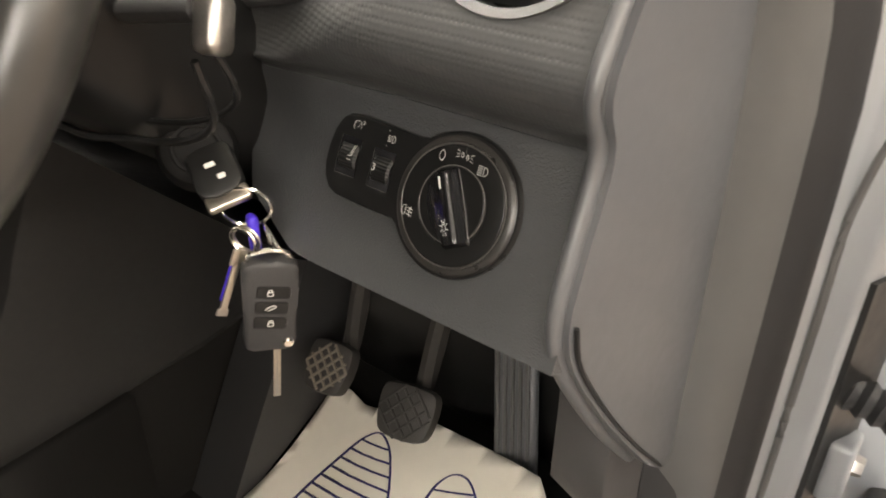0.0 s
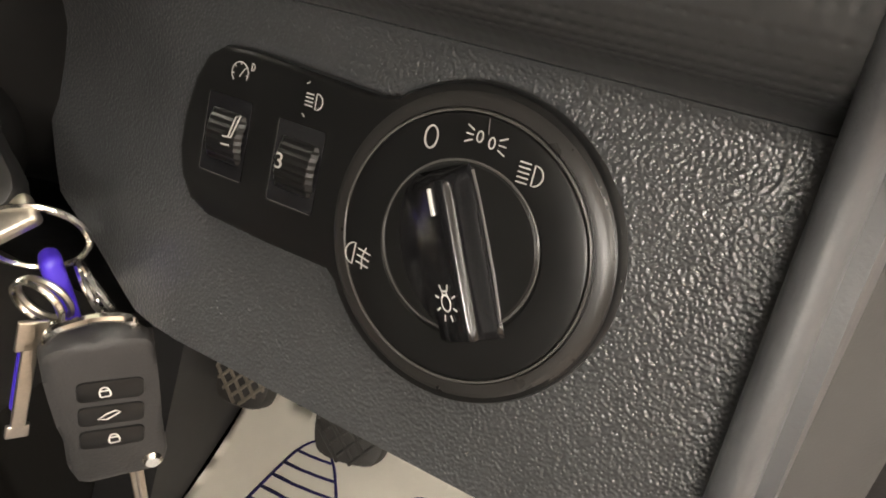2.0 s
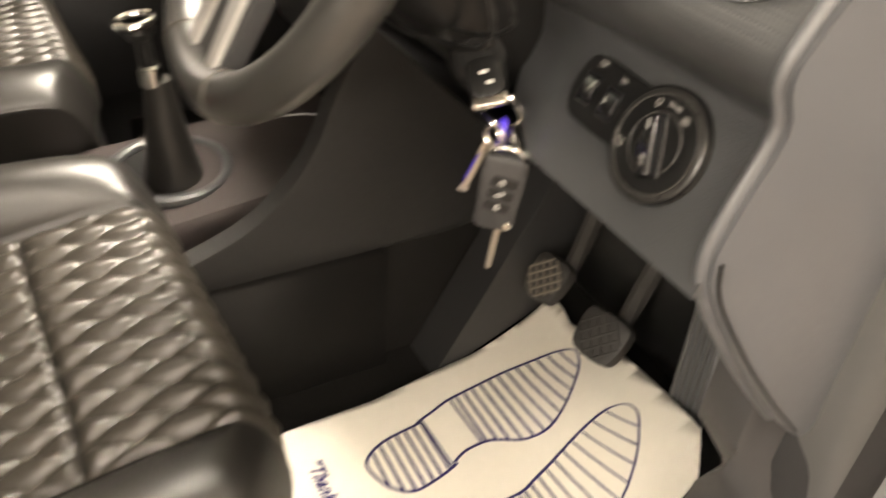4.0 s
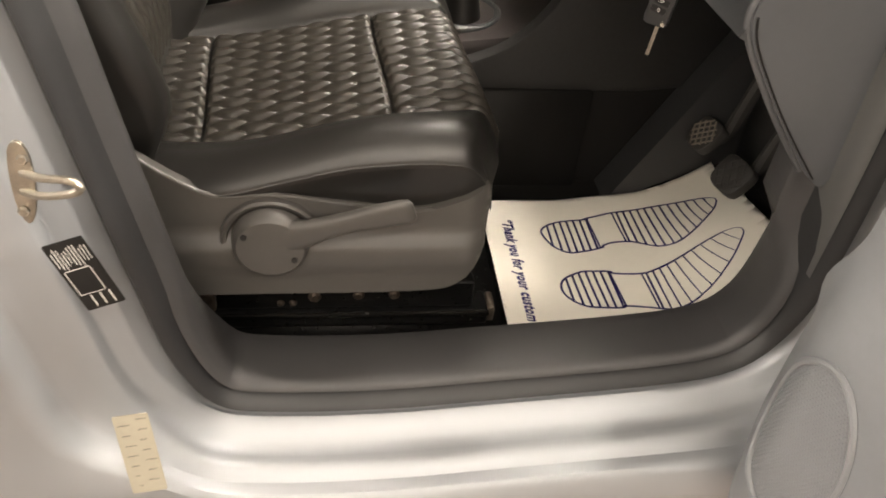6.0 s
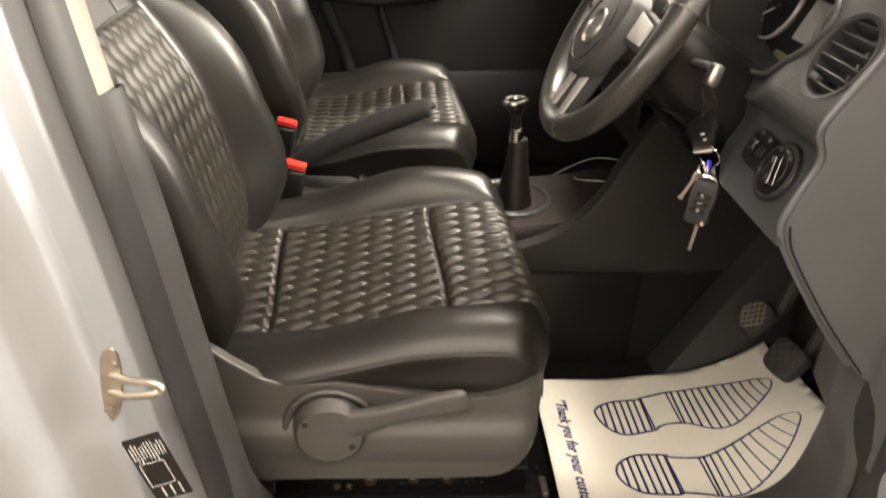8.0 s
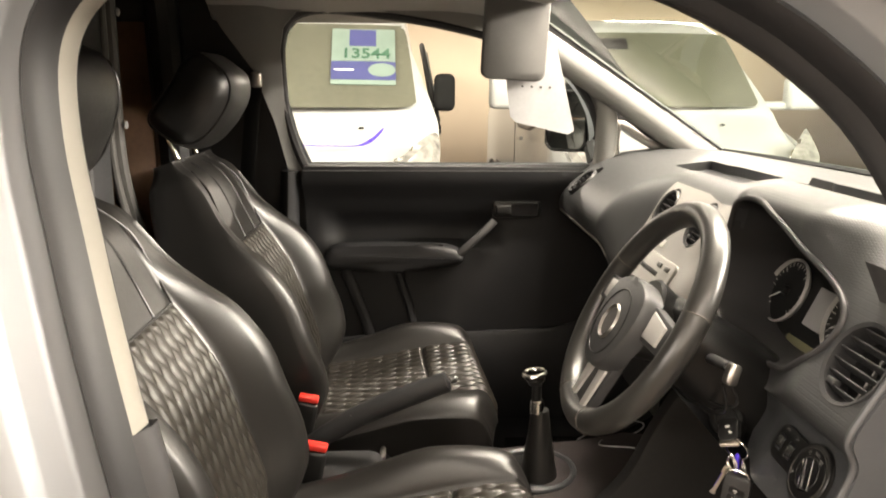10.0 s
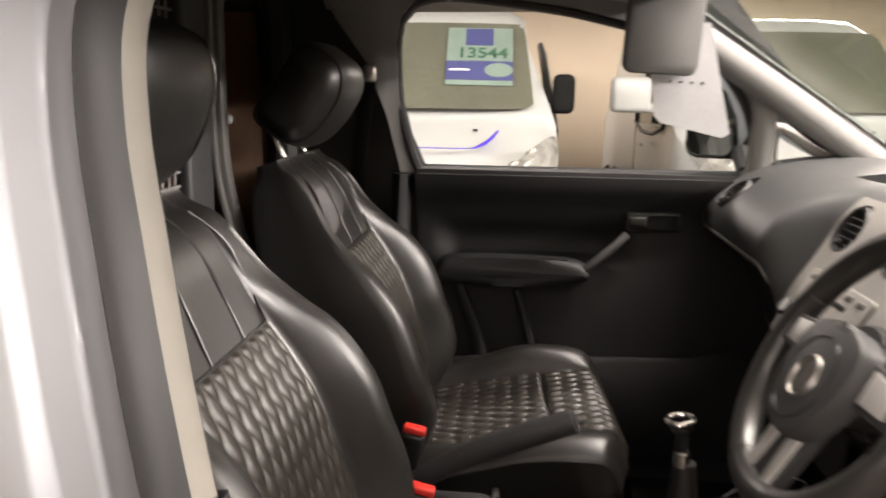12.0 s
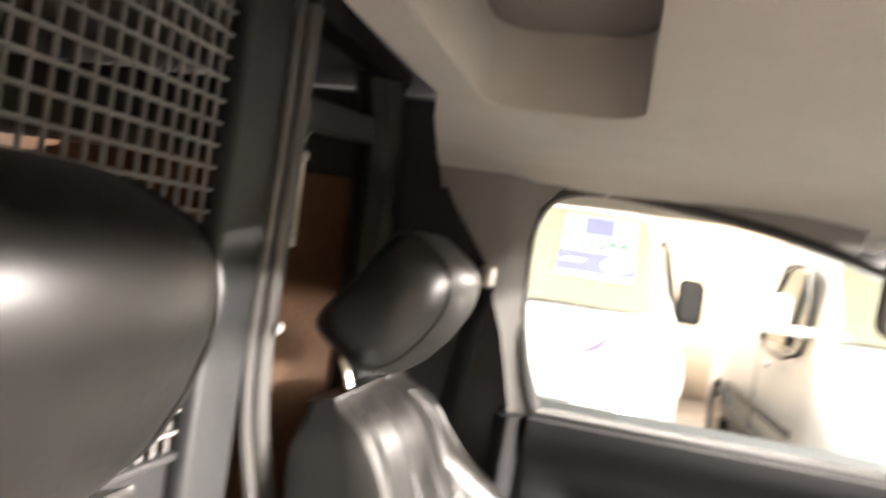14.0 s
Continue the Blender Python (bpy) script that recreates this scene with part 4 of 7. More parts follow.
part("symbol", ribbon(sun, 0.00045, KN @ pose(-0.0012, -0.0112, 0.0090) @ pose(0, 0, 0, 0, -30)), M_WHITE, knob, "white lamp symbol")
face = SW @ pose(0, 0, 0.0004)
dim = [arc(-0.0708, 0.0218, 0.0027, 0.0027, -30, 230, 14), [(-0.0708, 0.0208), (-0.0694, 0.0230)]]
for k in range(5):
    a = math.radians(-10 + k * 50)
    dim.append([(-0.0708 + 0.0020 * math.cos(a), 0.0218 + 0.0020 * math.sin(a)), (-0.0708 + 0.0027 * math.cos(a), 0.0218 + 0.0027 * math.sin(a))])
dim.append(lamp_sym(-0.0672, 0.0240, 0.35, 0)[0])
part("symbol", ribbon([[(x + 0.0022, y + 0.0008) for x, y in ln] for ln in dim], 0.0003, face), M_PRINT, switch, "white dimmer symbol")
part("symbol", ribbon(lamp_sym(-0.0440, 0.0214, 0.75, 4) + [[(-0.0475, 0.0250), (-0.0467, 0.0256)], [(-0.0475, 0.0177), (-0.0467, 0.0171)]], 0.0003, face), M_PRINT, switch, "white beam height symbol")
for cx, cy in ((-0.0702, 0.0058), (-0.0466, 0.0046)):
    well = part("wheel_well", slab(rrect(cx - 0.0072, cy - 0.0104, cx + 0.0072, cy + 0.0104, 0.0006), 0.0004, face @ pose(0, 0, -0.0003)), M_GLOSS, switch, "recessed frame")
    edge_loop = rrect(cx - 0.0072, cy - 0.0104, cx + 0.0072, cy + 0.0104, 0.0006, 2)
    # paler line on part of the frame only, painting its lit edges
    part("well_edge_glint", ribbon([edge_loop[4:10]], 0.0006, face), M_RING, well)
    bm = bmesh.new()
    rows = []
    for i in range(25):
        a = math.radians(-56 + 112 * i / 24)
        rr = 0.0112 + (0.00025 if i % 2 else 0.0)
        rows.append([face @ Vector((cx + dx, cy + rr * math.sin(a), -0.0090 + (rr - dr) * math.cos(a))) for dx, dr in ((-0.0052, 0.0006), (-0.0046, 0.0), (0.0052, 0.0), (0.0066, 0.0012))])
    loft(rows, closed_ring=False, bm=bm)
    part("thumbwheel", bm, M_DIAL, switch, "ribbed black thumbwheel", 10)


def text_mesh(body, size, m, material, parent=None, name="lettering", label="", shear=0.0, bold=0.0, align="CENTER"):
    cu = bpy.data.curves.new(name, "FONT")
    cu.body, cu.size, cu.extrude, cu.align_x, cu.align_y, cu.shear, cu.offset = body, size, size * 0.01, align, "CENTER", shear, bold
    cu.resolution_u = 3
    tmp = new("tmp", cu)
    bpy.context.view_layer.update()
    data = bpy.data.meshes.new_from_object(tmp.evaluated_get(bpy.context.evaluated_depsgraph_get()))
    bpy.data.objects.remove(tmp)
    bm = bmesh.new()
    bm.from_mesh(data)
    bpy.data.meshes.remove(data)
    bm.transform(m)
    return part(name, bm, material, parent, label, 0)


text_mesh("3", 0.0058, face @ pose(-0.0500, 0.0050, 0.0024), M_PRINT, switch, "figure", "white figure three")
part("symbol", ribbon([[(-0.0690, 0.0062), (-0.0662, 0.0066), (-0.0640, 0.0128), (-0.0655, 0.0120), (-0.0672, 0.0064)], [(-0.0692, 0.0042), (-0.0664, 0.0044)]], 0.0004, face @ pose(0, 0, 0.0024)), M_PRINT, switch, "white wedge mark")

# ---- steering wheel and column ----
WC, WT = Vector((0.1475, 0.487, 1.130)), math.radians(29.7)
WH = frame_of(WC, (0, -1, 0), (math.sin(WT), 0, math.cos(WT)))
wheel = thing("steering_wheel", "black leather three-spoke steering wheel with silver inserts", "steering wheel", at=WC)
RW = 0.163
part("rim", tube([WH @ Vector((RW * math.cos(a), RW * math.sin(a), 0.0)) for a in [6.283185 * k / 72 for k in range(72)]], 0.0182, 16, True, up=WH.to_3x3() @ Vector((0, 0, 1))), M_RIM, wheel, "black leather rim, shiny with wear")
for a in (18, 162, 250, 290):
    p = WH @ Vector((RW * math.cos(math.radians(a)), RW * math.sin(math.radians(a)), 0))
    t = WH.to_3x3() @ Vector((math.cos(math.radians(a)), math.sin(math.radians(a)), 0))
    z = WH.to_3x3() @ Vector((0, 0, 1))
    part("rim_seam", tube([p + (t * math.cos(b) + z * math.sin(b)) * 0.0183 for b in [6.283185 * k / 20 for k in range(20)]], 0.0009, 5, True, up=t.cross(z)), M_THREAD, wheel)
hubo = [(x, y - 0.018) for x, y in [(0.062, 0.048), (0.030, 0.062), (0, 0.064), (-0.030, 0.062), (-0.062, 0.048), (-0.074, 0.015), (-0.066, -0.025), (-0.040, -0.062), (0, -0.075), (0.040, -0.062), (0.066, -0.025), (0.074, 0.015)]]
hubp = [(p.x, p.y) for p in smooth_path([(x, y, 0) for x, y in hubo], 4, True)]
hub = part("airbag_pad", slab(hubp, 0.030, WH @ pose(0, 0, 0.000), 0.010), M_HUB, wheel, "dark grey padded centre")
part("pad_groove", tube([WH @ Vector((0.050 * math.cos(a), 0.050 * math.sin(a) - 0.026, 0.0302)) for a in [6.283185 * k / 44 for k in range(44)]], 0.0012, 6, True), M_BLACK, hub)
part("emblem", turned([(0.0, 0.0), (0.021, 0.0), (0.0245, 0.004), (0.027, 0.001)], WH @ pose(0, -0.026, 0.0295), 36), M_STEEL, hub, "round bright emblem, plain")
part("emblem_inlay", turned([(0.0, 0.0), (0.019, 0.0)], WH @ pose(0, -0.026, 0.0308), 30), M_VALANCE, hub)
for sx in (-1, 1):
    sp = [(0.060 * sx, 0.030), (0.158 * sx, 0.022), (0.160 * sx, -0.018), (0.060 * sx, -0.020)]
    if sx < 0:
        sp = sp[::-1]
    part("spoke", slab(sp, 0.016, WH @ pose(0, 0, -0.006), 0.004), M_DARK, wheel, "dark side spoke")
    ins = [(0.075 * sx, 0.024), (0.128 * sx, 0.018), (0.128 * sx, -0.010), (0.080 * sx, -0.012)]
    if sx < 0:
        ins = ins[::-1]
    part("switch_panel", slab(ins, 0.004, WH @ pose(0, 0, 0.0098), 0.0012), M_INSERT, wheel, "pale switch panel on the spoke")
low = [(-0.045, -0.055), (0.045, -0.055), (0.040, -0.158), (-0.040, -0.158)]
part("spoke", slab(low[::-1], 0.014, WH @ pose(0, 0, -0.008), 0.004), M_DARK, wheel, "dark lower spoke")
for sx in (-1, 1):
    q = [(0.012 * sx, -0.092), (0.036 * sx, -0.084), (0.034 * sx, -0.150), (0.018 * sx, -0.152)]
    if sx > 0:
        q = q[::-1]
    part("insert", slab(q, 0.004, WH @ pose(0, 0, 0.006), 0.0015), M_INSERT, wheel, "bright silver insert")
part("hub_back", cyl(0.045, 0.06, 0.06, WH @ pose(0, 0, -0.06), 28, 0.004), M_BLACK, wheel)

col = thing("steering_column", "black steering column shroud with stalks and ignition lock", "steering column", at=(0.27, 0.50, 1.0))
AX = WH.to_3x3() @ Vector((0, 0, -1))
rows = []
for k, (d, w, h, dz) in enumerate(((0.040, 0.055, 0.048, 0.0), (0.055, 0.070, 0.062, -0.004), (0.10, 0.080, 0.070, -0.008), (0.15, 0.088, 0.075, -0.012), (0.20, 0.09, 0.080, -0.018), (0.28, 0.09, 0.085, -0.03))):
    c = WC + AX * d
    rows.append([c + Vector((0, w * math.cos(a) * (abs(math.cos(a)) ** -0.35 if abs(math.cos(a)) > 0.05 else 1), dz + h * math.sin(a) * (abs(math.sin(a)) ** -0.35 if abs(math.sin(a)) > 0.05 else 1))) for a in [6.283185 * j / 28 for j in range(28)]])
part("shroud", loft(rows), M_DIAL, col, "black two-piece shroud", 45)
for sgn, yy in ((-1, -0.09), (1, 0.09)):
    b = WC + AX * 0.085 + Vector((0, yy, 0.010))
    tip = b + Vector((-0.005, 0.14, 0.012)) if sgn > 0 else Vector((0.222, 0.338, 1.108))
    part("stalk", tube([b, b.lerp(tip, 0.4), b.lerp(tip, 0.75), tip], 0.0085, 12, flat=0.8), M_DARK, col, "dark control stalk")
# the pale worn end of the near stalk
SE = Vector((0.221, 0.330, 1.102))
part("stalk_end", rbox(0.016, 0.027, 0.016, 0.005, frame_of(SE, (0.2, -0.95, 0.1), (0.35, 0.05, 0.93))), M_STEEL, col, "worn pale stalk end")
ig = Vector((0.252, 0.406, 1.010))
IGM = frame_of(ig, (0.82, -0.57, 0.0), (0.25, 0.36, 0.90))
pod = part("lock_pod", turned([(0.026, -0.06), (0.0235, -0.006), (0.0205, 0.003), (0.0165, 0.005), (0.0, 0.005)], IGM, 32), M_POD, col, "black lock housing")
part("lock_ring", turned([(0.0150, 0.004), (0.0145, 0.007), (0.0125, 0.007), (0.0120, 0.003)], IGM, 32), M_POD, pod)
part("mark", rbox(0.003, 0.005, 0.001, 0.0004, IGM @ pose(-0.0125, 0.006, 0.006)), M_RING, pod)
# loose black cable round the column
cab = smooth_path([(0.215, 0.340, 1.085), (0.224, 0.345, 1.052), (0.228, 0.38, 1.030), (0.222, 0.43, 1.020), (0.215, 0.47, 1.016), (0.20, 0.52, 1.03)], 6)
solo("loose_cable", tube(cab, 0.0022, 6), M_BLACK, "thin loose black cable looped under the steering column", "cable")
cab = smooth_path([(0.222, 0.335, 1.092), (0.235, 0.34, 1.06), (0.235, 0.39, 1.036), (0.222, 0.46, 1.03), (0.21, 0.50, 1.035)], 6)
solo("loose_cable", tube(cab, 0.0018, 6), M_BLACK, "thin loose black cable looped under the steering column", "cable")

# ---- seats ----
def quilt(u, v, a=0.076, b=0.0305):
    """Height of the puffed lenses between crossing rows of stitches."""
    p, q = math.pi * (u / a + v / b), math.pi * (u / a - v / b)
    return 1 - (1 - abs(math.cos(p) * math.cos(q))) ** 2.3


def grid(nu, nv, fn, bm=None):
    bm = bm or bmesh.new()
    vs = [[bm.verts.new(fn(i / nu, j / nv)) for j in range(nv + 1)] for i in range(nu + 1)]
    for i in range(nu):
        for j in range(nv):
            bm.faces.new((vs[i][j], vs[i + 1][j], vs[i + 1][j + 1], vs[i][j + 1]))
    return bm


CY = 0.532


def cushion_z(x):
    """Height of the insert's middle line."""
    t = (x + 0.40) / 0.48
    return 0.695 + 0.062 * smooth01(t * 1.1) - 3.0 * max(0.0, x + 0.005) ** 2


def bolster_lift(x):
    """How far the side bolsters stand over the insert."""
    pts = [(-0.47, 0.020), (-0.40, 0.034), (-0.32, 0.042), (-0.226, 0.056), (-0.11, 0.066), (-0.017, 0.040), (0.037, 0.018), (0.08, 0.0)]
    for (x0, a), (x1, b) in zip(pts, pts[1:]):
        if x <= x1:
            return a + (b - a) * smooth01((x - x0) / (x1 - x0))
    return 0.0


def seat(cy, label, turn_head=0.0, sx=0.0, hx=-0.668, hy=-0.001):
    s = thing("seat", label, "car seat", "front seats", at=(-0.15, cy, 0.33))

    # cushion body: sections across, from back to front
    rows, welts = [], []
    xs = [-0.47, -0.44, -0.38, -0.30, -0.22, -0.14, -0.06, -0.01, 0.012, 0.026, 0.036, 0.044, 0.050, 0.053]
    for x in xs:
        f = max(0.0, (x - 0.008) / 0.046)
        top = cushion_z(min(x, 0.01)) - 0.075 * f ** 2.2
        crest = top + bolster_lift(x)
        hw = 0.262 - 0.035 * smooth01((x - 0.004) / 0.08) - 0.02 * smooth01((-0.30 - x) / 0.15)
        bot = 0.585 + 0.02 * min(1.0, f)
        row = []
        low = top + 0.5 * bolster_lift(x)
        for yy, zz in ((-0.95, bot), (-0.97, bot + 0.03), (-0.99, 0.5 * bot + 0.5 * low), (-1.032, low - 0.044), (-1.030, low - 0.030), (-0.955, low - 0.011), (-0.86, low), (-0.75, low - 0.004), (-0.67, top + 0.008), (-0.635, top - 0.003), (-0.3, top - 0.006), (0, top - 0.008),
                       (0.3, top - 0.006), (0.635, top - 0.003), (0.67, top + 0.010), (0.75, crest - 0.010), (0.85, crest), (0.94, crest - 0.010), (1.02, crest - 0.035), (1.06, (bot + crest) / 2), (1.05, bot + 0.03), (1.0, bot)):
            row.append(Vector((x + sx + 0.018 * smooth01((0.65 - yy) / 1.3) * smooth01((yy + 1.0) / 0.25), cy + hw * yy, zz)))
        welts.append(((x + sx, cy - hw * 0.994, low - 0.024), (x + sx, cy - hw * 1.034, low - 0.036), (x + sx, cy + hw * 0.985, crest - 0.021)))
        rows.append(row)
    cols = [smooth_path(c, 3) for c in zip(*rows)]
    rows = [smooth_path(list(r), 2) for r in zip(*cols)]
    cush = part("cushion", loft(rows), M_LEATHER, s, "black leather cushion with raised bolsters", 70)

    # quilted insert over the middle, in panels with seams between, rolling over the front
    def top_at(x, v, lift):
        x0 = x - seam_x(0.0, v)
        f = max(0.0, (x0 - 0.008) / 0.046)
        z = cushion_z(min(x0, 0.01)) - 0.075 * f ** 2.2
        return Vector((x + sx, cy + v, z)) + Vector((f * 1.2, 0, 1)).normalized() * lift

    def seam_x(x, v):
        """The seams run slightly forwards towards the door."""
        return x + 0.020 * smooth01((0.1675 - v) / 0.335)

    def ins(x0, x1):
        def fn(a, b):
            v = (b - 0.5) * 0.335
            xa, xb = seam_x(x0, v), seam_x(x1, v)
            x = xa + (xb - xa) * a
            rim = min(min(a, 1 - a) * (xb - xa), min(b, 1 - b) * 0.335)
            return top_at(x, v, 0.0090 * quilt(x, v) * smooth01(rim / 0.007) + 0.0015)
        return grid(max(8, int((x1 - x0) / 0.0030)), 112, fn)

    for x0, x1 in ((-0.097, 0.051), (-0.356, -0.101), (-0.45, -0.360)):
        part("quilted_panel", ins(x0, x1), M_QUILT, cush, "lens quilted leather, shiny on the puffs", 0)
    threads = bmesh.new()
    for k in range(-19, 20):
        for sg in (-1, 1):
            run = []
            for i in range(60):
                x = -0.34 + 0.378 * i / 59
                v = sg * 0.0305 * (k + 0.5 - x / 0.076)
                if abs(v) < 0.163 and abs(x - seam_x(-0.099, v)) > 0.016 and abs(x - seam_x(-0.358, v)) > 0.016:
                    run.append(top_at(x, v, 0.0021))
                elif len(run) > 2:
                    tube(run, 0.00055, 4, bm=threads)
                    run = []
            if len(run) > 2:
                tube(run, 0.00055, 4, bm=threads)
    part("stitching", threads, M_THREAD, cush, "fine grey stitches between the lenses", 0)
    for k, r in ((0, 0.0026), (1, 0.0018), (2, 0.0026)):
        part("piping", tube(smooth_path([w[k] for w in welts[1:-1]], 4), r, 6), M_LEATHER, cush)

    # backrest in its own reclined frame: x across, y up the back, z forwards
    B = frame_of((-0.425, cy, 0.70), (0, -1, 0), (-0.34, 0, 0.94))
    # local z must point forwards
    if (B.to_3x3() @ Vector((0, 0, 1))).x < 0:
        B = B @ Matrix.Rotation(math.pi, 4, "Y")

    def half(v):
        return 0.25 - 0.03 * smooth01((0.12 - v) / 0.12) - 0.075 * smooth01((v - 0.33) / 0.29) - 0.02 * smooth01((v - 0.575) / 0.06) ** 1.5

    def depth(v):
        return 0.034 * smooth01((v + 0.02) / 0.12) * (1 - smooth01((v - 0.26) / 0.22)) - 0.012 * smooth01((v - 0.45) / 0.2)

    rows = []
    for v in (-0.06, -0.02, 0.05, 0.12, 0.20, 0.28, 0.36, 0.42, 0.48, 0.54, 0.585, 0.612, 0.628, 0.634):
        hw, d = half(v), depth(v)
        bol = 0.072 * (1 - smooth01((v - 0.30) / 0.24)) * smooth01((v + 0.08) / 0.15)
        end = smooth01((v - 0.56) / 0.074)
        fr, bk = d - 0.035 * end, -0.150 + 0.03 * smooth01((v - 0.3) / 0.33) + 0.03 * end
        row = []
        for xx, zz in ((-1.0, bk), (-1.04, bk + 0.04), (-1.03, fr + bol * 0.55), (-0.97, fr + bol * 0.95), (-0.88, fr + bol), (-0.78, fr + bol * 0.8), (-0.69, fr + bol * 0.18), (-0.64, fr - 0.002), (-0.32, fr), (0, fr), (0.32, fr), (0.64, fr - 0.002), (0.69, fr + bol * 0.18),
                       (0.78, fr + bol * 0.8), (0.88, fr + bol), (0.97, fr + bol * 0.95), (1.03, fr + bol * 0.55), (1.04, bk + 0.04), (1.0, bk), (0.5, bk - 0.02), (-0.5, bk - 0.02)):
            row.append(B @ Vector((xx * hw, v, zz)))
        rows.append(row)
    cols = [smooth_path(c, 3) for c in zip(*rows)]
    rows = [smooth_path(list(r), 2, True) for r in zip(*cols)]
    back = part("backrest", loft(rows), M_LEATHER, s, "black leather backrest with side bolsters", 70)

    def bins(a, b):
        v = 0.01 + 0.405 * a
        w = 0.62 * half(v)
        xx = (b - 0.5) * 2 * w
        edge, side = min(a, 1 - a) * 0.405, min(b, 1 - b) * 2 * w
        return B @ Vector((xx, v, depth(v) + 0.002 + 0.0046 * quilt(v, xx) * smooth01(edge / 0.006) * smooth01(side / 0.006)))

    part("quilted_panel", grid(135, 100, bins), M_QUILT, back, "diamond quilted leather, shiny on the ridges", 0)
    for sg in (-1, 1):
        # two seams up the shoulder panel, and the welt along each bolster
        line = [(0.062, 0.420), (0.066, 0.47), (0.062, 0.53), (0.054, 0.585), (0.048, 0.62)] if sg > 0 else [(0.046, 0.420), (0.038, 0.49), (0.040, 0.55), (0.044, 0.59), (0.048, 0.62)]
        part("seam", tube(smooth_path([B @ Vector((sg * x, v, depth(v) - 0.035 * smooth01((v - 0.56) / 0.074) + 0.0006)) for x, v in line], 4), 0.0012, 6), M_BLACK, back)
        part("welt", tube(smooth_path([B @ Vector((sg * x + 0.0035, v, depth(v) - 0.035 * smooth01((v - 0.56) / 0.074) - 0.0002)) for x, v in line], 4), 0.0026, 8), M_LEATHER, back)
        line = [(0.146, 0.418), (0.152, 0.46), (0.150, 0.50), (0.140, 0.55), (0.120, 0.60)]
        part("piping", tube(smooth_path([B @ Vector((sg * x, v, depth(v) - 0.035 * smooth01((v - 0.56) / 0.074) + 0.002)) for x, v in line], 4), 0.0024, 6), M_LEATHER, back)
    part("seam", tube([B @ Vector((x, 0.418, depth(0.418) + 0.0015)) for x in (-0.145, -0.08, 0, 0.08, 0.145)], 0.002, 6), M_BLACK, back)

    # headrest on two bright posts
    for sg in (-1, 1):
        part("headrest_post", tube([B @ Vector((sg * 0.076, 0.58, -0.058)), B @ Vector((sg * 0.076, 0.655, -0.058)), B @ Vector((sg * 0.076, 0.69, -0.060))], 0.0062, 14), M_CHROME, s, "bright steel post")
        part("post_collar", turned([(0.017, 0.0), (0.016, 0.006), (0.009, 0.008)], frame_of(B @ Vector((sg * 0.076, 0.628, -0.058)), (0, -1, 0), (0.94, 0, 0.34)), 20), M_BLACK, s)
    H = Matrix.Translation((hx, cy + hy, 1.398)) @ Matrix.Rotation(math.radians(22.5 + turn_head), 4, "Y")
    rows = []
    for k in range(21):
        t = -1 + 2 * k / 20
        e = (1 - abs(t) ** 5) ** 0.5 if abs(t) < 1 else 0.0
        e = max(0.2, 0.85 * e + 0.15 * (1 - t * t))
        sect = []
        for j in range(28):
            a = 6.283185 * j / 28
            ca, sa = math.cos(a), math.sin(a)
            px = math.copysign(abs(ca) ** 0.56, ca) * 0.062 - 0.022 * (t * t)
            pz = math.copysign(abs(sa) ** 0.60, sa) * 0.108
            px += 0.016 * (pz / 0.1) ** 2 * -1 + (0.012 if px > 0 else 0)
            sect.append(H @ Vector((px * (0.55 + 0.45 * e), t * 0.137, pz * (0.45 + 0.55 * e))))
        rows.append(sect)
    hr = part("headrest", loft(rows), M_LEATHER, s, "black leather headrest with an end seam", 60)
    for t in (-0.74, 0.74):
        e = (1 - abs(t) ** 5) ** 0.5
        e = 0.85 * e + 0.15 * (1 - t * t)
        ringp = []
        for j in range(40):
            a = 6.283185 * j / 40
            ca, sa = math.cos(a), math.sin(a)
            px = math.copysign(abs(ca) ** 0.56, ca) * 0.062 - 0.022 * (t * t)
            pz = math.copysign(abs(sa) ** 0.60, sa) * 0.108
            px += 0.016 * (pz / 0.1) ** 2 * -1 + (0.012 if px > 0 else 0)
            ringp.append(H @ Vector((px * (0.55 + 0.45 * e) * 1.01, t * 0.137, pz * (0.45 + 0.55 * e) * 1.01)))
        part("seam", tube(ringp, 0.0032, 6, True, up=(0, 1, 0)), M_LEATHER, hr)
    return s


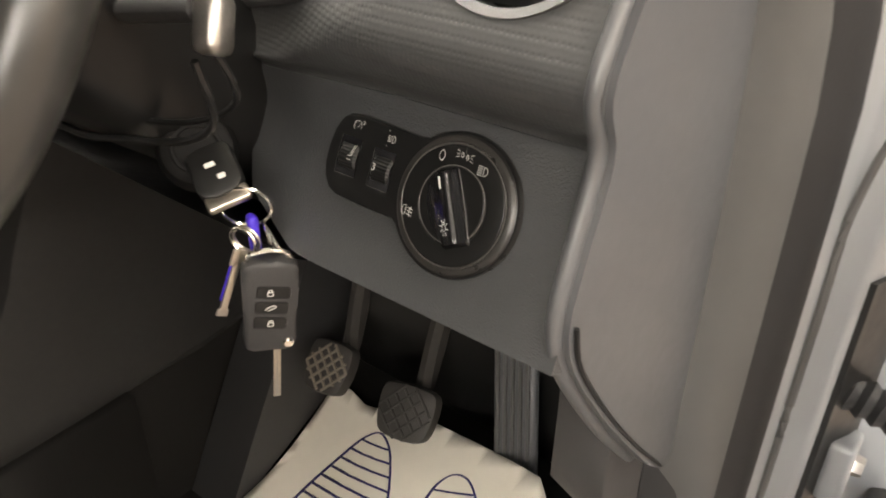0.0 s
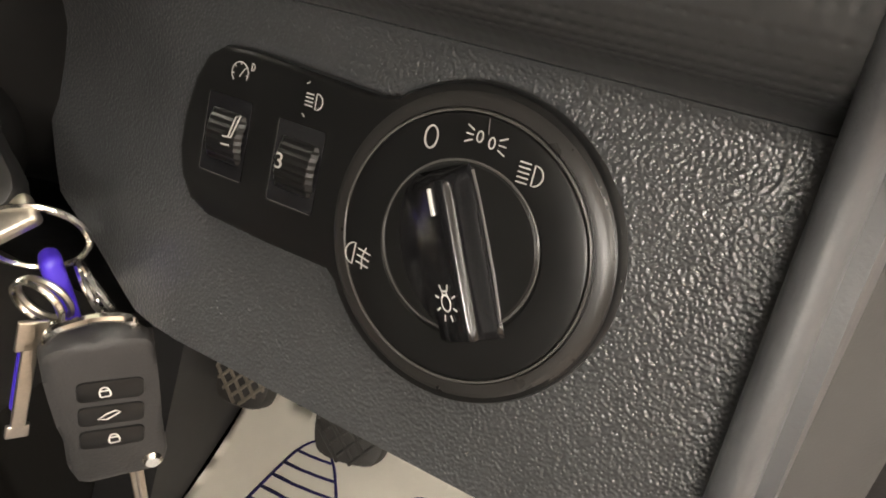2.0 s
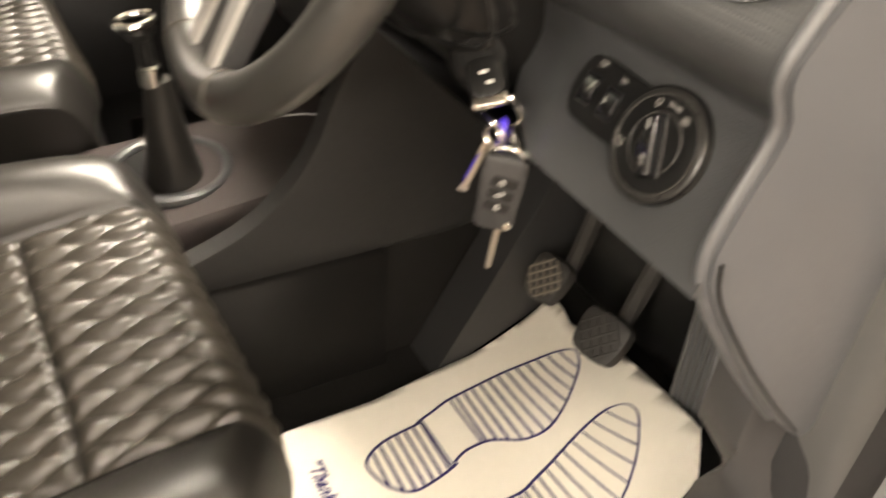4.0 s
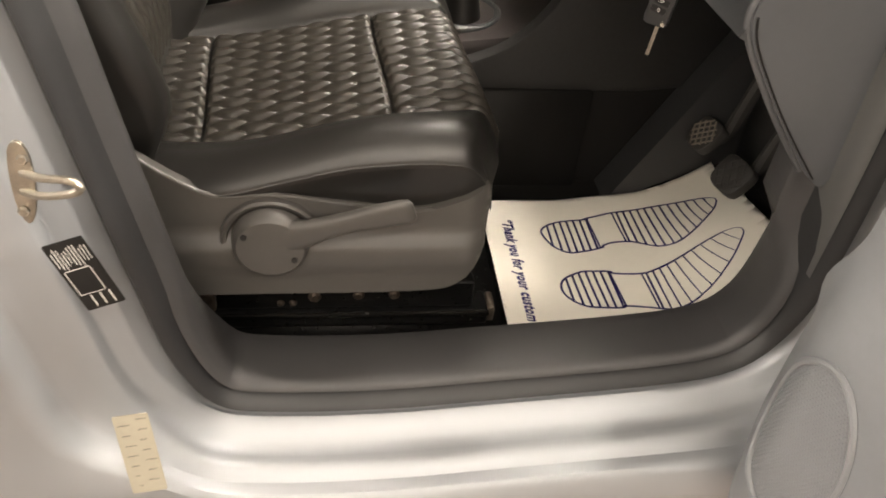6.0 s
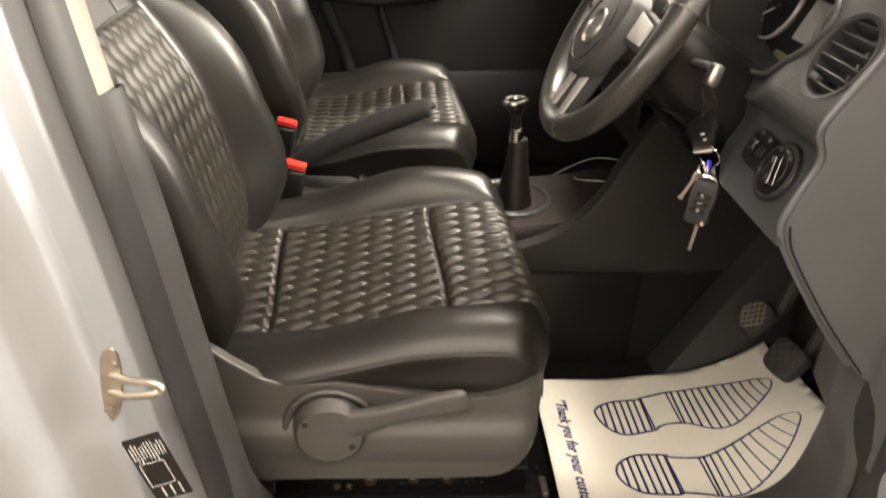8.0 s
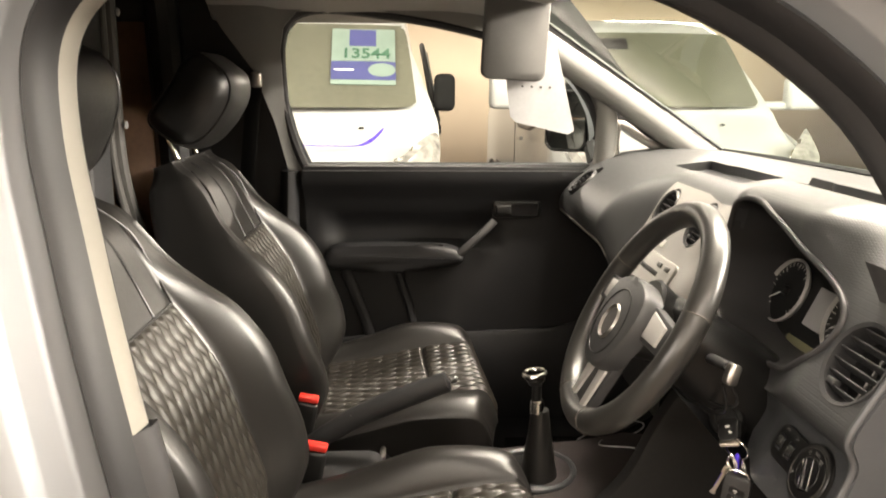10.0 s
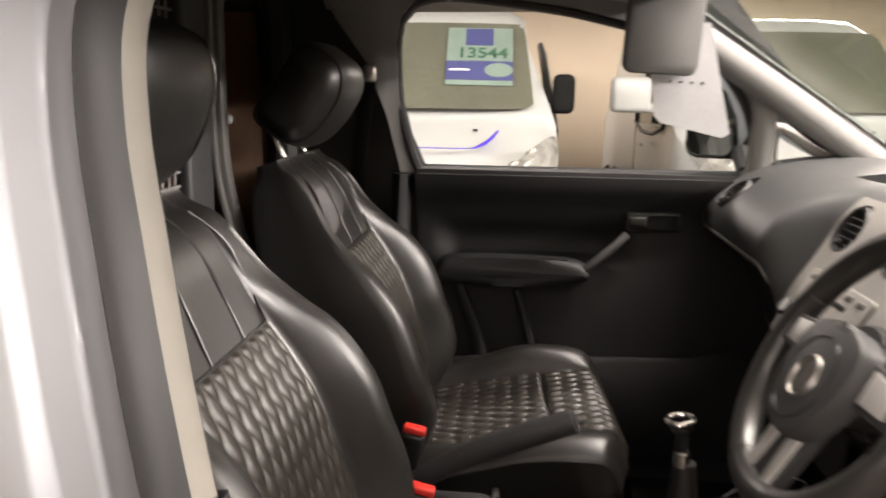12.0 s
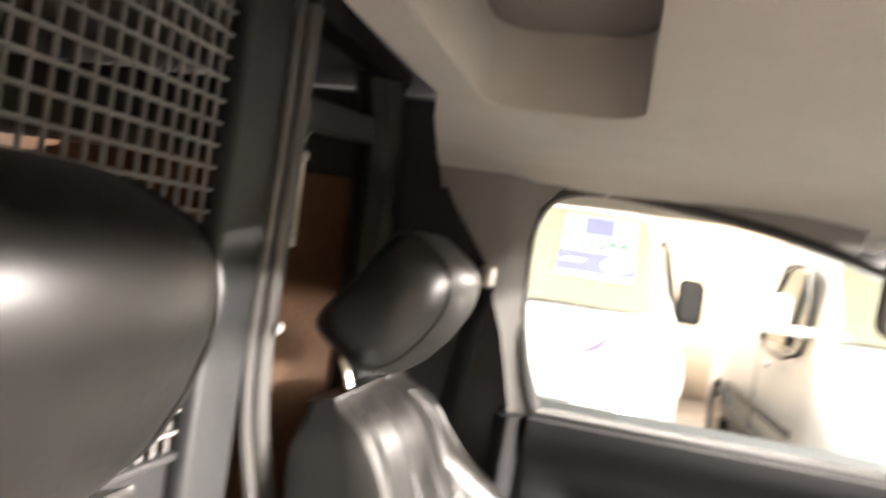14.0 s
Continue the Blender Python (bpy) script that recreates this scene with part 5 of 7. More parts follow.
def seat_base(s, cy):
    """Plastic valance, height lever and sliding frame."""
    side = [(-0.43, 0.755), (-0.40, 0.745), (-0.36, 0.715), (-0.31, 0.688), (-0.235, 0.690), (-0.16, 0.678), (-0.08, 0.666), (-0.03, 0.668), (0.025, 0.690), (0.044, 0.700), (0.050, 0.66), (0.040, 0.59), (0.010, 0.548), (-0.05, 0.535), (-0.25, 0.533), (-0.40, 0.535), (-0.45, 0.57)]
    sidep = [(p.x, p.y) for p in smooth_path([(x, z, 0) for x, z in side], 3, True)]
    face_y = cy - 0.268

    def val_fn(u, v, d):
        """Upper half set back under the cushion, lower half swelling out, the front corner rounded."""
        y = face_y - 0.016 * smooth01((0.634 - v) / 0.022) - 0.004 * smooth01((0.560 - v) / -0.03) + 0.030 * smooth01((u - 0.005) / 0.06) ** 2
        return Vector((u, y + d, v))

    val = part("valance", sheet(sidep, [], val_fn, 0.009, edge=0.02), M_VALANCE, s, "warm grey plastic side valance", 50)
    part("valance_lip", tube([val_fn(x, z, 0.003) for x, z in sidep[3:22]], 0.0035, 8), M_VALANCE, val)
    m = frame_of((0, face_y - 0.010, 0), (1, 0, 0), (0, 0, 1))
    part("lever_well", turned([(0.069, -0.030), (0.066, 0.002), (0.063, 0.005), (0.058, 0.003), (0.056, -0.006), (0.0, -0.006)], m @ pose(-0.241, 0.621, 0.0), 44), M_VALANCE, val)
    kn = part("lever_boss", cyl(0.051, 0.048, 0.026, m @ pose(-0.241, 0.628, 0.0), 44, 0.005), M_VALANCE, s, "round plastic boss with two screws")
    for px, pz in ((-0.273, 0.648), (-0.211, 0.610)):
        part("screw", cyl(0.0048, 0.0044, 0.0015, m @ pose(px, pz, 0.0255), 12), M_BLACK, kn)
    rows = []
    for x, z, h, w, dz in ((-0.225, 0.640, 0.026, 0.010, 0.016), (-0.190, 0.652, 0.017, 0.010, 0.020), (-0.160, 0.664, 0.013, 0.010, 0.022), (-0.130, 0.674, 0.014, 0.009, 0.024), (-0.100, 0.682, 0.0165, 0.008, 0.025), (-0.072, 0.688, 0.0170, 0.008, 0.025), (-0.062, 0.690, 0.0155, 0.007, 0.025), (-0.058, 0.691, 0.011, 0.004, 0.025)):
        rows.append([m @ Vector((x - 0.35 * h * math.sin(a), z + h * math.copysign(abs(math.sin(a)) ** 0.7, math.sin(a)), dz + w * math.copysign(abs(math.cos(a)) ** 0.6, math.cos(a)))) for a in [6.283185 * k / 20 for k in range(20)]])
    lev = part("lever", loft(rows), M_VALANCE, kn, "plastic height lever")
    part("frame_box", plate(-0.46, 0.10, cy - 0.235, cy + 0.235, 0.325, 0.42), M_RAIL, s, "black steel seat box", 0)
    for yy in (-0.215, 0.215):
        part("rail", rbox(0.56, 0.05, 0.03, 0.006, pose(-0.205, cy + yy, 0.435)), M_RAIL, s, "black sliding rail")
        part("rail_upper", rbox(0.50, 0.028, 0.05, 0.004, pose(-0.20, cy + yy, 0.475)), M_RAIL, s)
        # pale strip added as the highlight on the black rail's edge
        part("rail_glint", rbox(0.56, 0.006, 0.008, 0.002, pose(-0.205, cy + yy - 0.028, 0.449), 2), M_RAILGLINT, s, "pale metal strip standing in for the glint along the rail")
    part("rail_edge", rbox(0.56, 0.012, 0.02, 0.004, pose(-0.205, cy - 0.250, 0.40)), M_RAIL, s)
    # second highlight strip, along the lower edge
    part("rail_glint", rbox(0.56, 0.004, 0.004, 0.001, pose(-0.205, cy - 0.2555, 0.411), 2), M_RAILGLINT, s, "pale metal strip standing in for the glint along the rail")
    part("under_frame", plate(-0.40, 0.02, cy - 0.20, cy + 0.20, 0.42, 0.59), M_RAIL, s, "", 0)
    for x, z, r in ((-0.240, 0.466, 0.006), (-0.222, 0.466, 0.006), (-0.190, 0.477, 0.010), (-0.125, 0.480, 0.009), (-0.072, 0.480, 0.009)):
        part("bolt", cyl(r, r * 0.8, 0.007, frame_of((x, cy - 0.230, z), (1, 0, 0), (0, 0, 1)), 12, 0.002), M_RUST, s, "rusty steel bolt")
    part("spring_block", rbox(0.040, 0.016, 0.034, 0.005, pose(-0.352, cy - 0.236, 0.476)), M_RUST, s, "rusty steel block")
    part("track_end", rbox(0.012, 0.040, 0.030, 0.004, pose(0.080, cy - 0.215, 0.437)), M_RUST, s)


seat1 = seat(CY, "black quilted leather driver's seat on a grey plastic base")
seat_base(seat1, CY)
seat2 = seat(1.291, "black quilted leather passenger seat beside the far door", 14, -0.045, -0.645, 0.012)
part("frame_box", rbox(0.52, 0.44, 0.28, 0.02, pose(-0.235, 1.291, 0.465)), M_BLACK, seat2, "black seat box")

# ---- floor, tunnel, console ----
def floor_fn(u, v, d):
    """Footwell carpet: flat, then rising to the toe board."""
    return Vector((u, v, 0.405 + 2.0 * max(0.0, u - 0.37) ** 2 + d))


structure("footwell_carpet", sheet([(0.105, 0.185), (0.72, 0.185), (0.72, 1.62), (0.105, 1.62)], [], floor_fn, 0.03, edge=-0.075), M_CARPET, "dark footwell carpet rising to the toe board", "carpet")
structure("toe_board", plate(0.60, 0.72, 0.185, 1.62, 0.4, 0.95), M_BLACK, "black toe board under the dashboard", "bulkhead", 0)
structure("tunnel", loft([[Vector((x, 0.715, 0.33)), Vector((x, 0.722, z - 0.05)), Vector((x, 0.740, z - 0.015)), Vector((x, 0.77, z)), Vector((x, 1.03, z)), Vector((x, 1.06, z - 0.015)), Vector((x, 1.075, z - 0.05)), Vector((x, 1.08, 0.33))] for x, z in ((-0.60, 0.56), (-0.3, 0.56), (-0.05, 0.56), (0.12, 0.58), (0.24, 0.615), (0.40, 0.66), (0.62, 0.70))]), M_CARPET, "dark carpeted transmission tunnel", "tunnel", 40)
console = thing("centre_console", "dark grey centre console with gear gaiter well", "console", at=(0.1, 0.9, 0.55))
cons = smooth_path([(-0.06, 0.80, 0), (0.04, 0.79, 0), (0.20, 0.795, 0), (0.34, 0.80, 0), (0.34, 1.05, 0), (0.20, 1.05, 0), (0.04, 1.05, 0), (-0.06, 1.03, 0)], 3, True)
part("body", loft([[Vector((p.x, p.y, 0.54)) for p in cons], [Vector((p.x, p.y, 0.640 + 0.10 * max(0, p.x))) for p in cons], [Vector((p.x, 0.925 + (p.y - 0.925) * 0.94, 0.652 + 0.10 * max(0, p.x))) for p in cons]]), mat("brownish_plastic", (0.028, 0.021, 0.020), 0.6, vary=0.2), console, "dark brownish plastic console")
part("well_ring", tube([Vector((0.085 + 0.078 * math.cos(a), 0.925 + 0.085 * math.sin(a), 0.664)) for a in [6.283185 * k / 40 for k in range(40)]], 0.009, 10, True), M_DASH, console, "grey rim of the gear well")
part("well", cyl(0.072, 0.072, 0.003, pose(0.085, 0.925, 0.660), 36), M_BLACK, console)
gear = thing("gear_lever", "gear lever with bright ring, its knob worn away", "gear lever", at=(0.085, 0.90, 0.66))
part("gaiter", turned([(0.040, 0.0), (0.032, 0.04), (0.025, 0.085), (0.021, 0.12), (0.0175, 0.145), (0.0, 0.147)], pose(0.087, 0.905, 0.662, 0, 0, 20), 18), M_LEATHER, gear, "black leather gaiter", 25)
part("collar", cyl(0.015, 0.014, 0.03, pose(0.080, 0.902, 0.800), 24, 0.003), M_CHROME, gear, "bright collar")
part("stick", cyl(0.010, 0.010, 0.06, pose(0.078, 0.901, 0.815), 20), M_BLACK, gear)
part("knob_base", turned([(0.012, 0.0), (0.020, 0.012), (0.018, 0.02)], pose(0.074, 0.900, 0.862), 24), M_BLACK, gear)
part("top_ring", tube([Vector((0.072 + 0.021 * math.cos(a), 0.899 + 0.021 * math.sin(a), 0.886 + 0.003 * math.cos(a))) for a in [6.283185 * k / 28 for k in range(28)]], 0.0052, 8, True), M_CHROME, gear, "bright open ring")
hb = thing("handbrake", "dark grey pull-up handbrake lever between the seats", "handbrake", at=(-0.30, 0.925, 0.65))
part("lever", tube(smooth_path([(-0.40, 0.955, 0.700), (-0.30, 0.945, 0.768), (-0.20, 0.935, 0.818), (-0.10, 0.920, 0.862)], 4), 0.019, 14, flat=1.15, taper=lambda t: 0.8 + 0.25 * math.sin(2.6 * t)), M_DARK, hb, "dark plastic grip")
part("button", cyl(0.009, 0.008, 0.014, frame_of((-0.095, 0.919, 0.865), (0, 1, 0), (-0.42, 0, 0.9)), 16, 0.002), M_RING, hb)
part("collar_clip", rbox(0.012, 0.030, 0.008, 0.003, pose(-0.292, 0.944, 0.785, 0, -28, 0)), M_STEEL, hb)
part("gaiter_base", rbox(0.26, 0.10, 0.10, 0.03, pose(-0.36, 0.94, 0.64)), M_DARK, hb)
tray = thing("storage_tray", "grey open tray beside the handbrake", "tray", at=(-0.32, 1.02, 0.56))
part("tray_base", rbox(0.20, 0.10, 0.09, 0.012, pose(-0.32, 1.022, 0.605)), M_BLACK, tray)
part("tray_rim", tube([Vector((x, y, 0.662)) for x, y in rrect(-0.415, 0.975, -0.235, 1.068, 0.015)], 0.007, 8, True), M_VALANCE, tray, "grey rim")
for (bx, by, bz), nm in (((-0.358, 0.812, 0.742), "driver"), ((-0.395, 0.987, 0.765), "passenger")):
    bk = thing("belt_buckle", "black seat belt buckle with a red release button", "belt buckle", "belt buckles", at=(bx, by, bz - 0.12))
    m = Matrix.Translation((bx, by, bz)) @ Matrix.Rotation(math.radians(12), 4, "Y")
    part("housing", rbox(0.044, 0.026, 0.078, 0.008, m @ pose(0, 0, -0.010)), M_BLACK, bk)
    part("release_button", rbox(0.042, 0.022, 0.014, 0.004, m @ pose(0.0, 0, 0.036)), M_RED, bk, "red release button")
    part("stalk", tube([m @ Vector((0, 0, -0.04)), m @ Vector((-0.01, 0, -0.10)), m @ Vector((-0.03, 0, -0.16))], 0.014, 8, flat=0.4, up=(0, 1, 0)), M_BLACK, bk)

# knee cover beside the console and heater duct step
structure("console_side_cover", slab([(p.x, p.y) for p in smooth_path([(-0.05, 0.575, 0), (0.12, 0.59, 0), (0.30, 0.605, 0), (0.62, 0.66, 0), (0.62, 0.95, 0), (0.36, 0.96, 0), (0.305, 0.93, 0), (0.255, 0.85, 0), (0.215, 0.765, 0), (0.150, 0.695, 0), (0.06, 0.655, 0), (-0.04, 0.625, 0)], 3, True)], 0.03, frame_of((0, 0.738, 0), (1, 0, 0), (0, 0, 1)), 0.010), M_COVER, "dark cover at the side of the console", "trim")
structure("heater_duct_cover", plate(-0.02, 0.312, 0.695, 0.722, 0.33, 0.612), M_CARPET, "dark carpet step in front of the seat", "carpet", 0)
structure("under_dash_cover", sheet([(0.34, 0.0), (0.74, 0.0), (0.74, 1.0), (0.34, 1.0)], [], lambda u, v, d: Vector((0.262 + 0.33 * v, u, 0.955 - 0.20 * v)), 0.1), M_BLACK, "black underside of the dashboard", "trim")

# ---- pedals ----
def pedal(name, label, px, py, pz, w, h, tilt, roll, grip_mat):
    p = thing(name, label, "pedal", "pedals", at=(px, py, pz))
    m = Matrix.Translation((px, py, pz)) @ Matrix.Rotation(math.radians(roll), 4, "Z") @ frame_of((0, 0, 0), (0, -1, 0), (math.sin(math.radians(tilt)), 0, math.cos(math.radians(tilt))))
    shape = [(p_.x, p_.y) for p_ in smooth_path([(x * w, y * h, 0) for x, y in ((-0.5, 0.30), (-0.32, 0.5), (0.32, 0.5), (0.5, 0.30), (0.46, -0.30), (0.26, -0.5), (-0.26, -0.5), (-0.46, -0.30))], 3, True)]
    pad = part("pad", slab(shape, 0.020, m @ pose(0, 0, -0.012), 0.005), M_PEDAL, p, "rubber pad")
    for sgn in (-1, 1):
        for i in range(-2, 3):
            half = 0.42 * h * math.sqrt(max(0.2, 1 - (i / 3.2) ** 2))
            part("rib", rbox(0.0032, 2 * half, 0.003, 0.001, m @ pose(0, 0, 0.0085) @ Matrix.Rotation(math.radians(42 * sgn), 4, "Z") @ pose(i * w / 5.6, 0, 0), 1), grip_mat, pad)
    part("arm", tube(smooth_path([m @ Vector((0, 0.0, -0.012)), m @ Vector((0.0, 0.03, -0.035)), Vector((px + 0.07, py - 0.005, pz + 0.14)), Vector((px + 0.10, py - 0.005, pz + 0.30))], 4), 0.010, 8, flat=1.3), M_PEDAL, p)
    return p


M_RIB = mat("worn_rubber_ribs", (0.15, 0.13, 0.105), 0.6)
M_PEDAL = mat("dusty_pedal_rubber", (0.028, 0.026, 0.024), 0.6, vary=0.3, vary_size=30)
pedal("clutch_pedal", "clutch pedal with a worn ribbed rubber pad", 0.490, 0.574, 0.600, 0.058, 0.060, 40, 10, M_RIB)
pedal("brake_pedal", "brake pedal with a black ribbed rubber pad", 0.498, 0.462, 0.588, 0.068, 0.060, 40, 14, M_PEDAL)
acc = thing("accelerator_pedal", "long grey ribbed accelerator pedal", "pedal", "pedals", at=(0.55, 0.34, 0.50))
m = frame_of((0.540, 0.345, 0.605), (0.10, -0.95, 0.22), (0.30, 0.12, 0.92))
part("plate", rbox(0.050, 0.20, 0.014, 0.005, m), M_SIDE, acc)
for i in range(5):
    part("rib", rbox(0.004, 0.19, 0.005, 0.001, m @ pose(-0.018 + 0.009 * i, 0, 0.008), 1), M_CAP, acc)
part("hinge", tube([(0.57, 0.35, 0.69), (0.62, 0.36, 0.74)], 0.012, 8), M_BLACK, acc)
# foot rest wedge at the tunnel
structure("foot_rest", slab([(0.36, 0.40), (0.62, 0.52), (0.62, 0.80), (0.55, 0.74)], 0.075, frame_of((0, 0.715, 0), (1, 0, 0), (0, 0, 1))), M_DARK, "dark plastic foot rest beside the tunnel", "foot rest")

# ---- paper floor mat ----
def paper_z(x, y):
    """Flat on the carpet, up the toe board, and leaning on the kick trim at its outer corner."""
    return 0.42 + 2.2 * max(0.0, x - 0.36) ** 2 + 1.25 * max(0.0, 0.56 - y) ** 1.5 * smooth01((x - 0.38) / 0.18)


mat_thing = thing("paper_floor_mat", "white paper floor mat printed with two blue shoe soles", "paper mat", at=(0.3, 0.45, 0.42))


def lay(x, y, lift):
    return Vector((x, y, paper_z(x, y) + lift + 0.0012 * math.sin(31 * x) * math.sin(27 * y)))


PAPER = [(0.108, 0.614), (0.257, 0.620), (0.386, 0.637), (0.469, 0.636), (0.515, 0.634), (0.552, 0.632), (0.551, 0.601), (0.546, 0.574), (0.552, 0.540), (0.557, 0.506), (0.501, 0.290), (0.476, 0.256), (0.425, 0.262), (0.375, 0.225), (0.300, 0.212), (0.108, 0.216)]
part("sheet", sheet(PAPER, [], lambda u, v, d: lay(u, v, 0.004 - d), 0.014, edge=0.0008), M_PAPER, mat_thing, "creamy white paper", 0)
SOLE_A = [(0.0, 0.0), (0.03, 0.052), (0.107, 0.087), (0.20, 0.100), (0.288, 0.108), (0.290, 0.116), (0.38, 0.142), (0.48, 0.168), (0.62, 0.172), (0.748, 0.155), (0.87, 0.112), (0.96, 0.066), (1.0, 0.010), (0.985, -0.045), (0.93, -0.110), (0.811, -0.190), (0.718, -0.216), (0.628, -0.188), (0.56, -0.135), (0.498, -0.104), (0.40, -0.104), (0.325, -0.132), (0.318, -0.148), (0.20, -0.176), (0.103, -0.178), (0.03, -0.110)]
SOLE_B = [(0.0, 0.0), (0.04, 0.078), (0.155, 0.132), (0.25, 0.130), (0.340, 0.116), (0.345, 0.100), (0.44, 0.082), (0.544, 0.080), (0.64, 0.104), (0.797, 0.122), (0.90, 0.118), (0.97, 0.090), (1.0, 0.030), (0.985, -0.050), (0.93, -0.125), (0.869, -0.188), (0.78, -0.244), (0.683, -0.258), (0.594, -0.236), (0.474, -0.202), (0.38, -0.184), (0.317, -0.178), (0.310, -0.190), (0.20, -0.182), (0.098, -0.160), (0.02, -0.086)]


def print_sole(outl, heel, toe, bare, n):
    """The blue print of a sole from heel to toe: outline, stripes, and a bare waist between two lines."""
    heel, toe = Vector(heel), Vector(toe)
    d = toe - heel
    side = Vector((-d.y, d.x))
    sm = [(p.x, p.y) for p in smooth_path([(x, y, 0) for x, y in outl], 4, True)]

    def on(a, b):
        q = heel + d * a + side * b
        return lay(q.x, q.y, 0.0046)

    def span(a):
        bs = []
        for (x1, y1), (x2, y2) in zip(sm, sm[1:] + sm[:1]):
            if (x1 - a) * (x2 - a) < 0:
                bs.append(y1 + (y2 - y1) * (a - x1) / (x2 - x1))
        return (min(bs), max(bs)) if len(bs) > 1 else None

    bm = bmesh.new()
    tube([on(*p) for p in sm], 0.0020, 4, True, flat=0.25, bm=bm)
    for i in range(1, n):
        a = i / n
        if bare[0] < a < bare[1] or not span(a):
            continue
        b0, b1 = span(a)
        tube([on(a + 0.012 * (t / 3 - 0.5), b0 + (b1 - b0) * t / 3) for t in range(4)], 0.0021, 4, flat=0.25, bm=bm)
    for a in bare:
        b0, b1 = span(a)
        tube([on(a, b0 + (b1 - b0) * t / 3) for t in range(4)], 0.0017, 4, flat=0.25, bm=bm)
    part("sole_print", bm, M_INK, mat_thing, "blue striped shoe sole print", 0)


print_sole(SOLE_A, (0.209, 0.517), (0.527, 0.533), (0.305, 0.475), 24)
print_sole(SOLE_B, (0.213, 0.369), (0.502, 0.390), (0.330, 0.520), 22)

# loose pale cable lying in the passenger footwell beside the console
pts = smooth_path([(0.20, 1.06, 0.665), (0.25, 1.10, 0.672), (0.31, 1.13, 0.680), (0.36, 1.10, 0.685), (0.33, 1.06, 0.680), (0.26, 1.04, 0.676), (0.24, 1.01, 0.676), (0.30, 0.98, 0.684), (0.33, 0.95, 0.688)], 6)
solo("charging_cable", tube(pts, 0.0016, 8), M_LCD, "pale grey cable coiled on the dark console", "cable")

# ---- far door card ----
card = thing("passenger_door_card", "dark grey moulded door card with armrest, pocket and handle", "door card", at=(-0.1, 1.6, 0.7))


def card_fn(u, v, d):
    """Moulded surface of the passenger door card; swells at the belt, hollows over the armrest."""
    y = 1.592
    y -= 0.030 * smooth01((v - 1.13) / 0.06)
    y -= 0.010 * smooth01((v - 1.095) / 0.05)
    y += 0.034 * smooth01((u + 0.43) / 0.06) * smooth01((0.08 - u) / 0.08) * smooth01((v - 1.0) / 0.02) * smooth01((1.100 - v) / 0.035)
    y -= 0.006 * smooth01((u - 0.05 + (1.0 - v) * 0.7) / 0.05)
    return Vector((u, y + d, v))


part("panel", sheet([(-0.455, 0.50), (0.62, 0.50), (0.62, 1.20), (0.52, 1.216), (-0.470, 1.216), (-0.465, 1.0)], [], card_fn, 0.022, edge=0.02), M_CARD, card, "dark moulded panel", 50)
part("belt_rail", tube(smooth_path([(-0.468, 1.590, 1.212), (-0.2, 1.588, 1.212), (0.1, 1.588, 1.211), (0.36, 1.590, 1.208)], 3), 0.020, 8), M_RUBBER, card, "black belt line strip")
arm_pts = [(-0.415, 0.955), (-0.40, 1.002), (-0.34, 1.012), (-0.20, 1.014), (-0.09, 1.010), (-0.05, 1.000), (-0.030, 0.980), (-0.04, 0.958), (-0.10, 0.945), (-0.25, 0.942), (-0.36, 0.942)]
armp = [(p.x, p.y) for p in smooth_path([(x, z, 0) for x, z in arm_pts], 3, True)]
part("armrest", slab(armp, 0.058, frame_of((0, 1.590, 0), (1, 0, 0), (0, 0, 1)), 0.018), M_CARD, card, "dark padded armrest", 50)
part("window_switch", rbox(0.075, 0.022, 0.006, 0.002, pose(-0.125, 1.552, 1.013)), M_BLACK, card, "black window switch panel")
pull = smooth_path([(-0.045, 1.545, 0.985), (-0.02, 1.543, 1.010), (0.02, 1.548, 1.045), (0.055, 1.560, 1.078)], 4)
part("pull_handle", tube(pull, 0.011, 10, flat=0.8, up=(0, 1, 0)), M_TRIM, card, "grey diagonal pull handle")
hm = frame_of((0.122, 1.584, 1.108), (1, 0, 0), (0.03, 0, 1))
hd = part("handle_bezel", slab(rrect(-0.072, -0.024, 0.062, 0.024, 0.010), 0.012, hm, 0.004), M_BLACK, card, "black handle recess")
part("recess", slab(rrect(-0.018, -0.017, 0.054, 0.017, 0.006), 0.002, hm @ pose(0, 0, 0.0115)), M_GLOSS, hd)
part("lever", rbox(0.042, 0.026, 0.012, 0.005, hm @ pose(-0.042, 0.0, 0.016)), M_BLACK, hd, "door release lever")
part("pocket_rib", tube(smooth_path([(-0.36, 1.578, 0.935), (-0.33, 1.572, 0.86), (-0.30, 1.566, 0.78), (-0.28, 1.56, 0.66)], 4), 0.016, 10, flat=0.5, up=(0, 1, 0)), M_CARD, card)
part("pocket_rib", tube(smooth_path([(-0.21, 1.578, 0.925), (-0.19, 1.572, 0.86), (-0.17, 1.566, 0.78), (-0.16, 1.56, 0.66)], 4), 0.012, 8), M_CARD, card)
bin_rows = []
for x, top in ((-0.43, 0.70), (-0.40, 0.74), (-0.25, 0.755), (0.0, 0.76), (0.22, 0.77), (0.34, 0.80), (0.38, 0.76)):
    bin_rows.append([Vector((x, 1.60, 0.50)), Vector((x, 1.545, 0.50)), Vector((x, 1.535, 0.60)), Vector((x, 1.545, top - 0.012)), Vector((x, 1.552, top)), Vector((x, 1.562, top)), Vector((x, 1.572, top - 0.03)), Vector((x, 1.60, top - 0.04))])
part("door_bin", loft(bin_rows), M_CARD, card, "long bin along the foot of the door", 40)

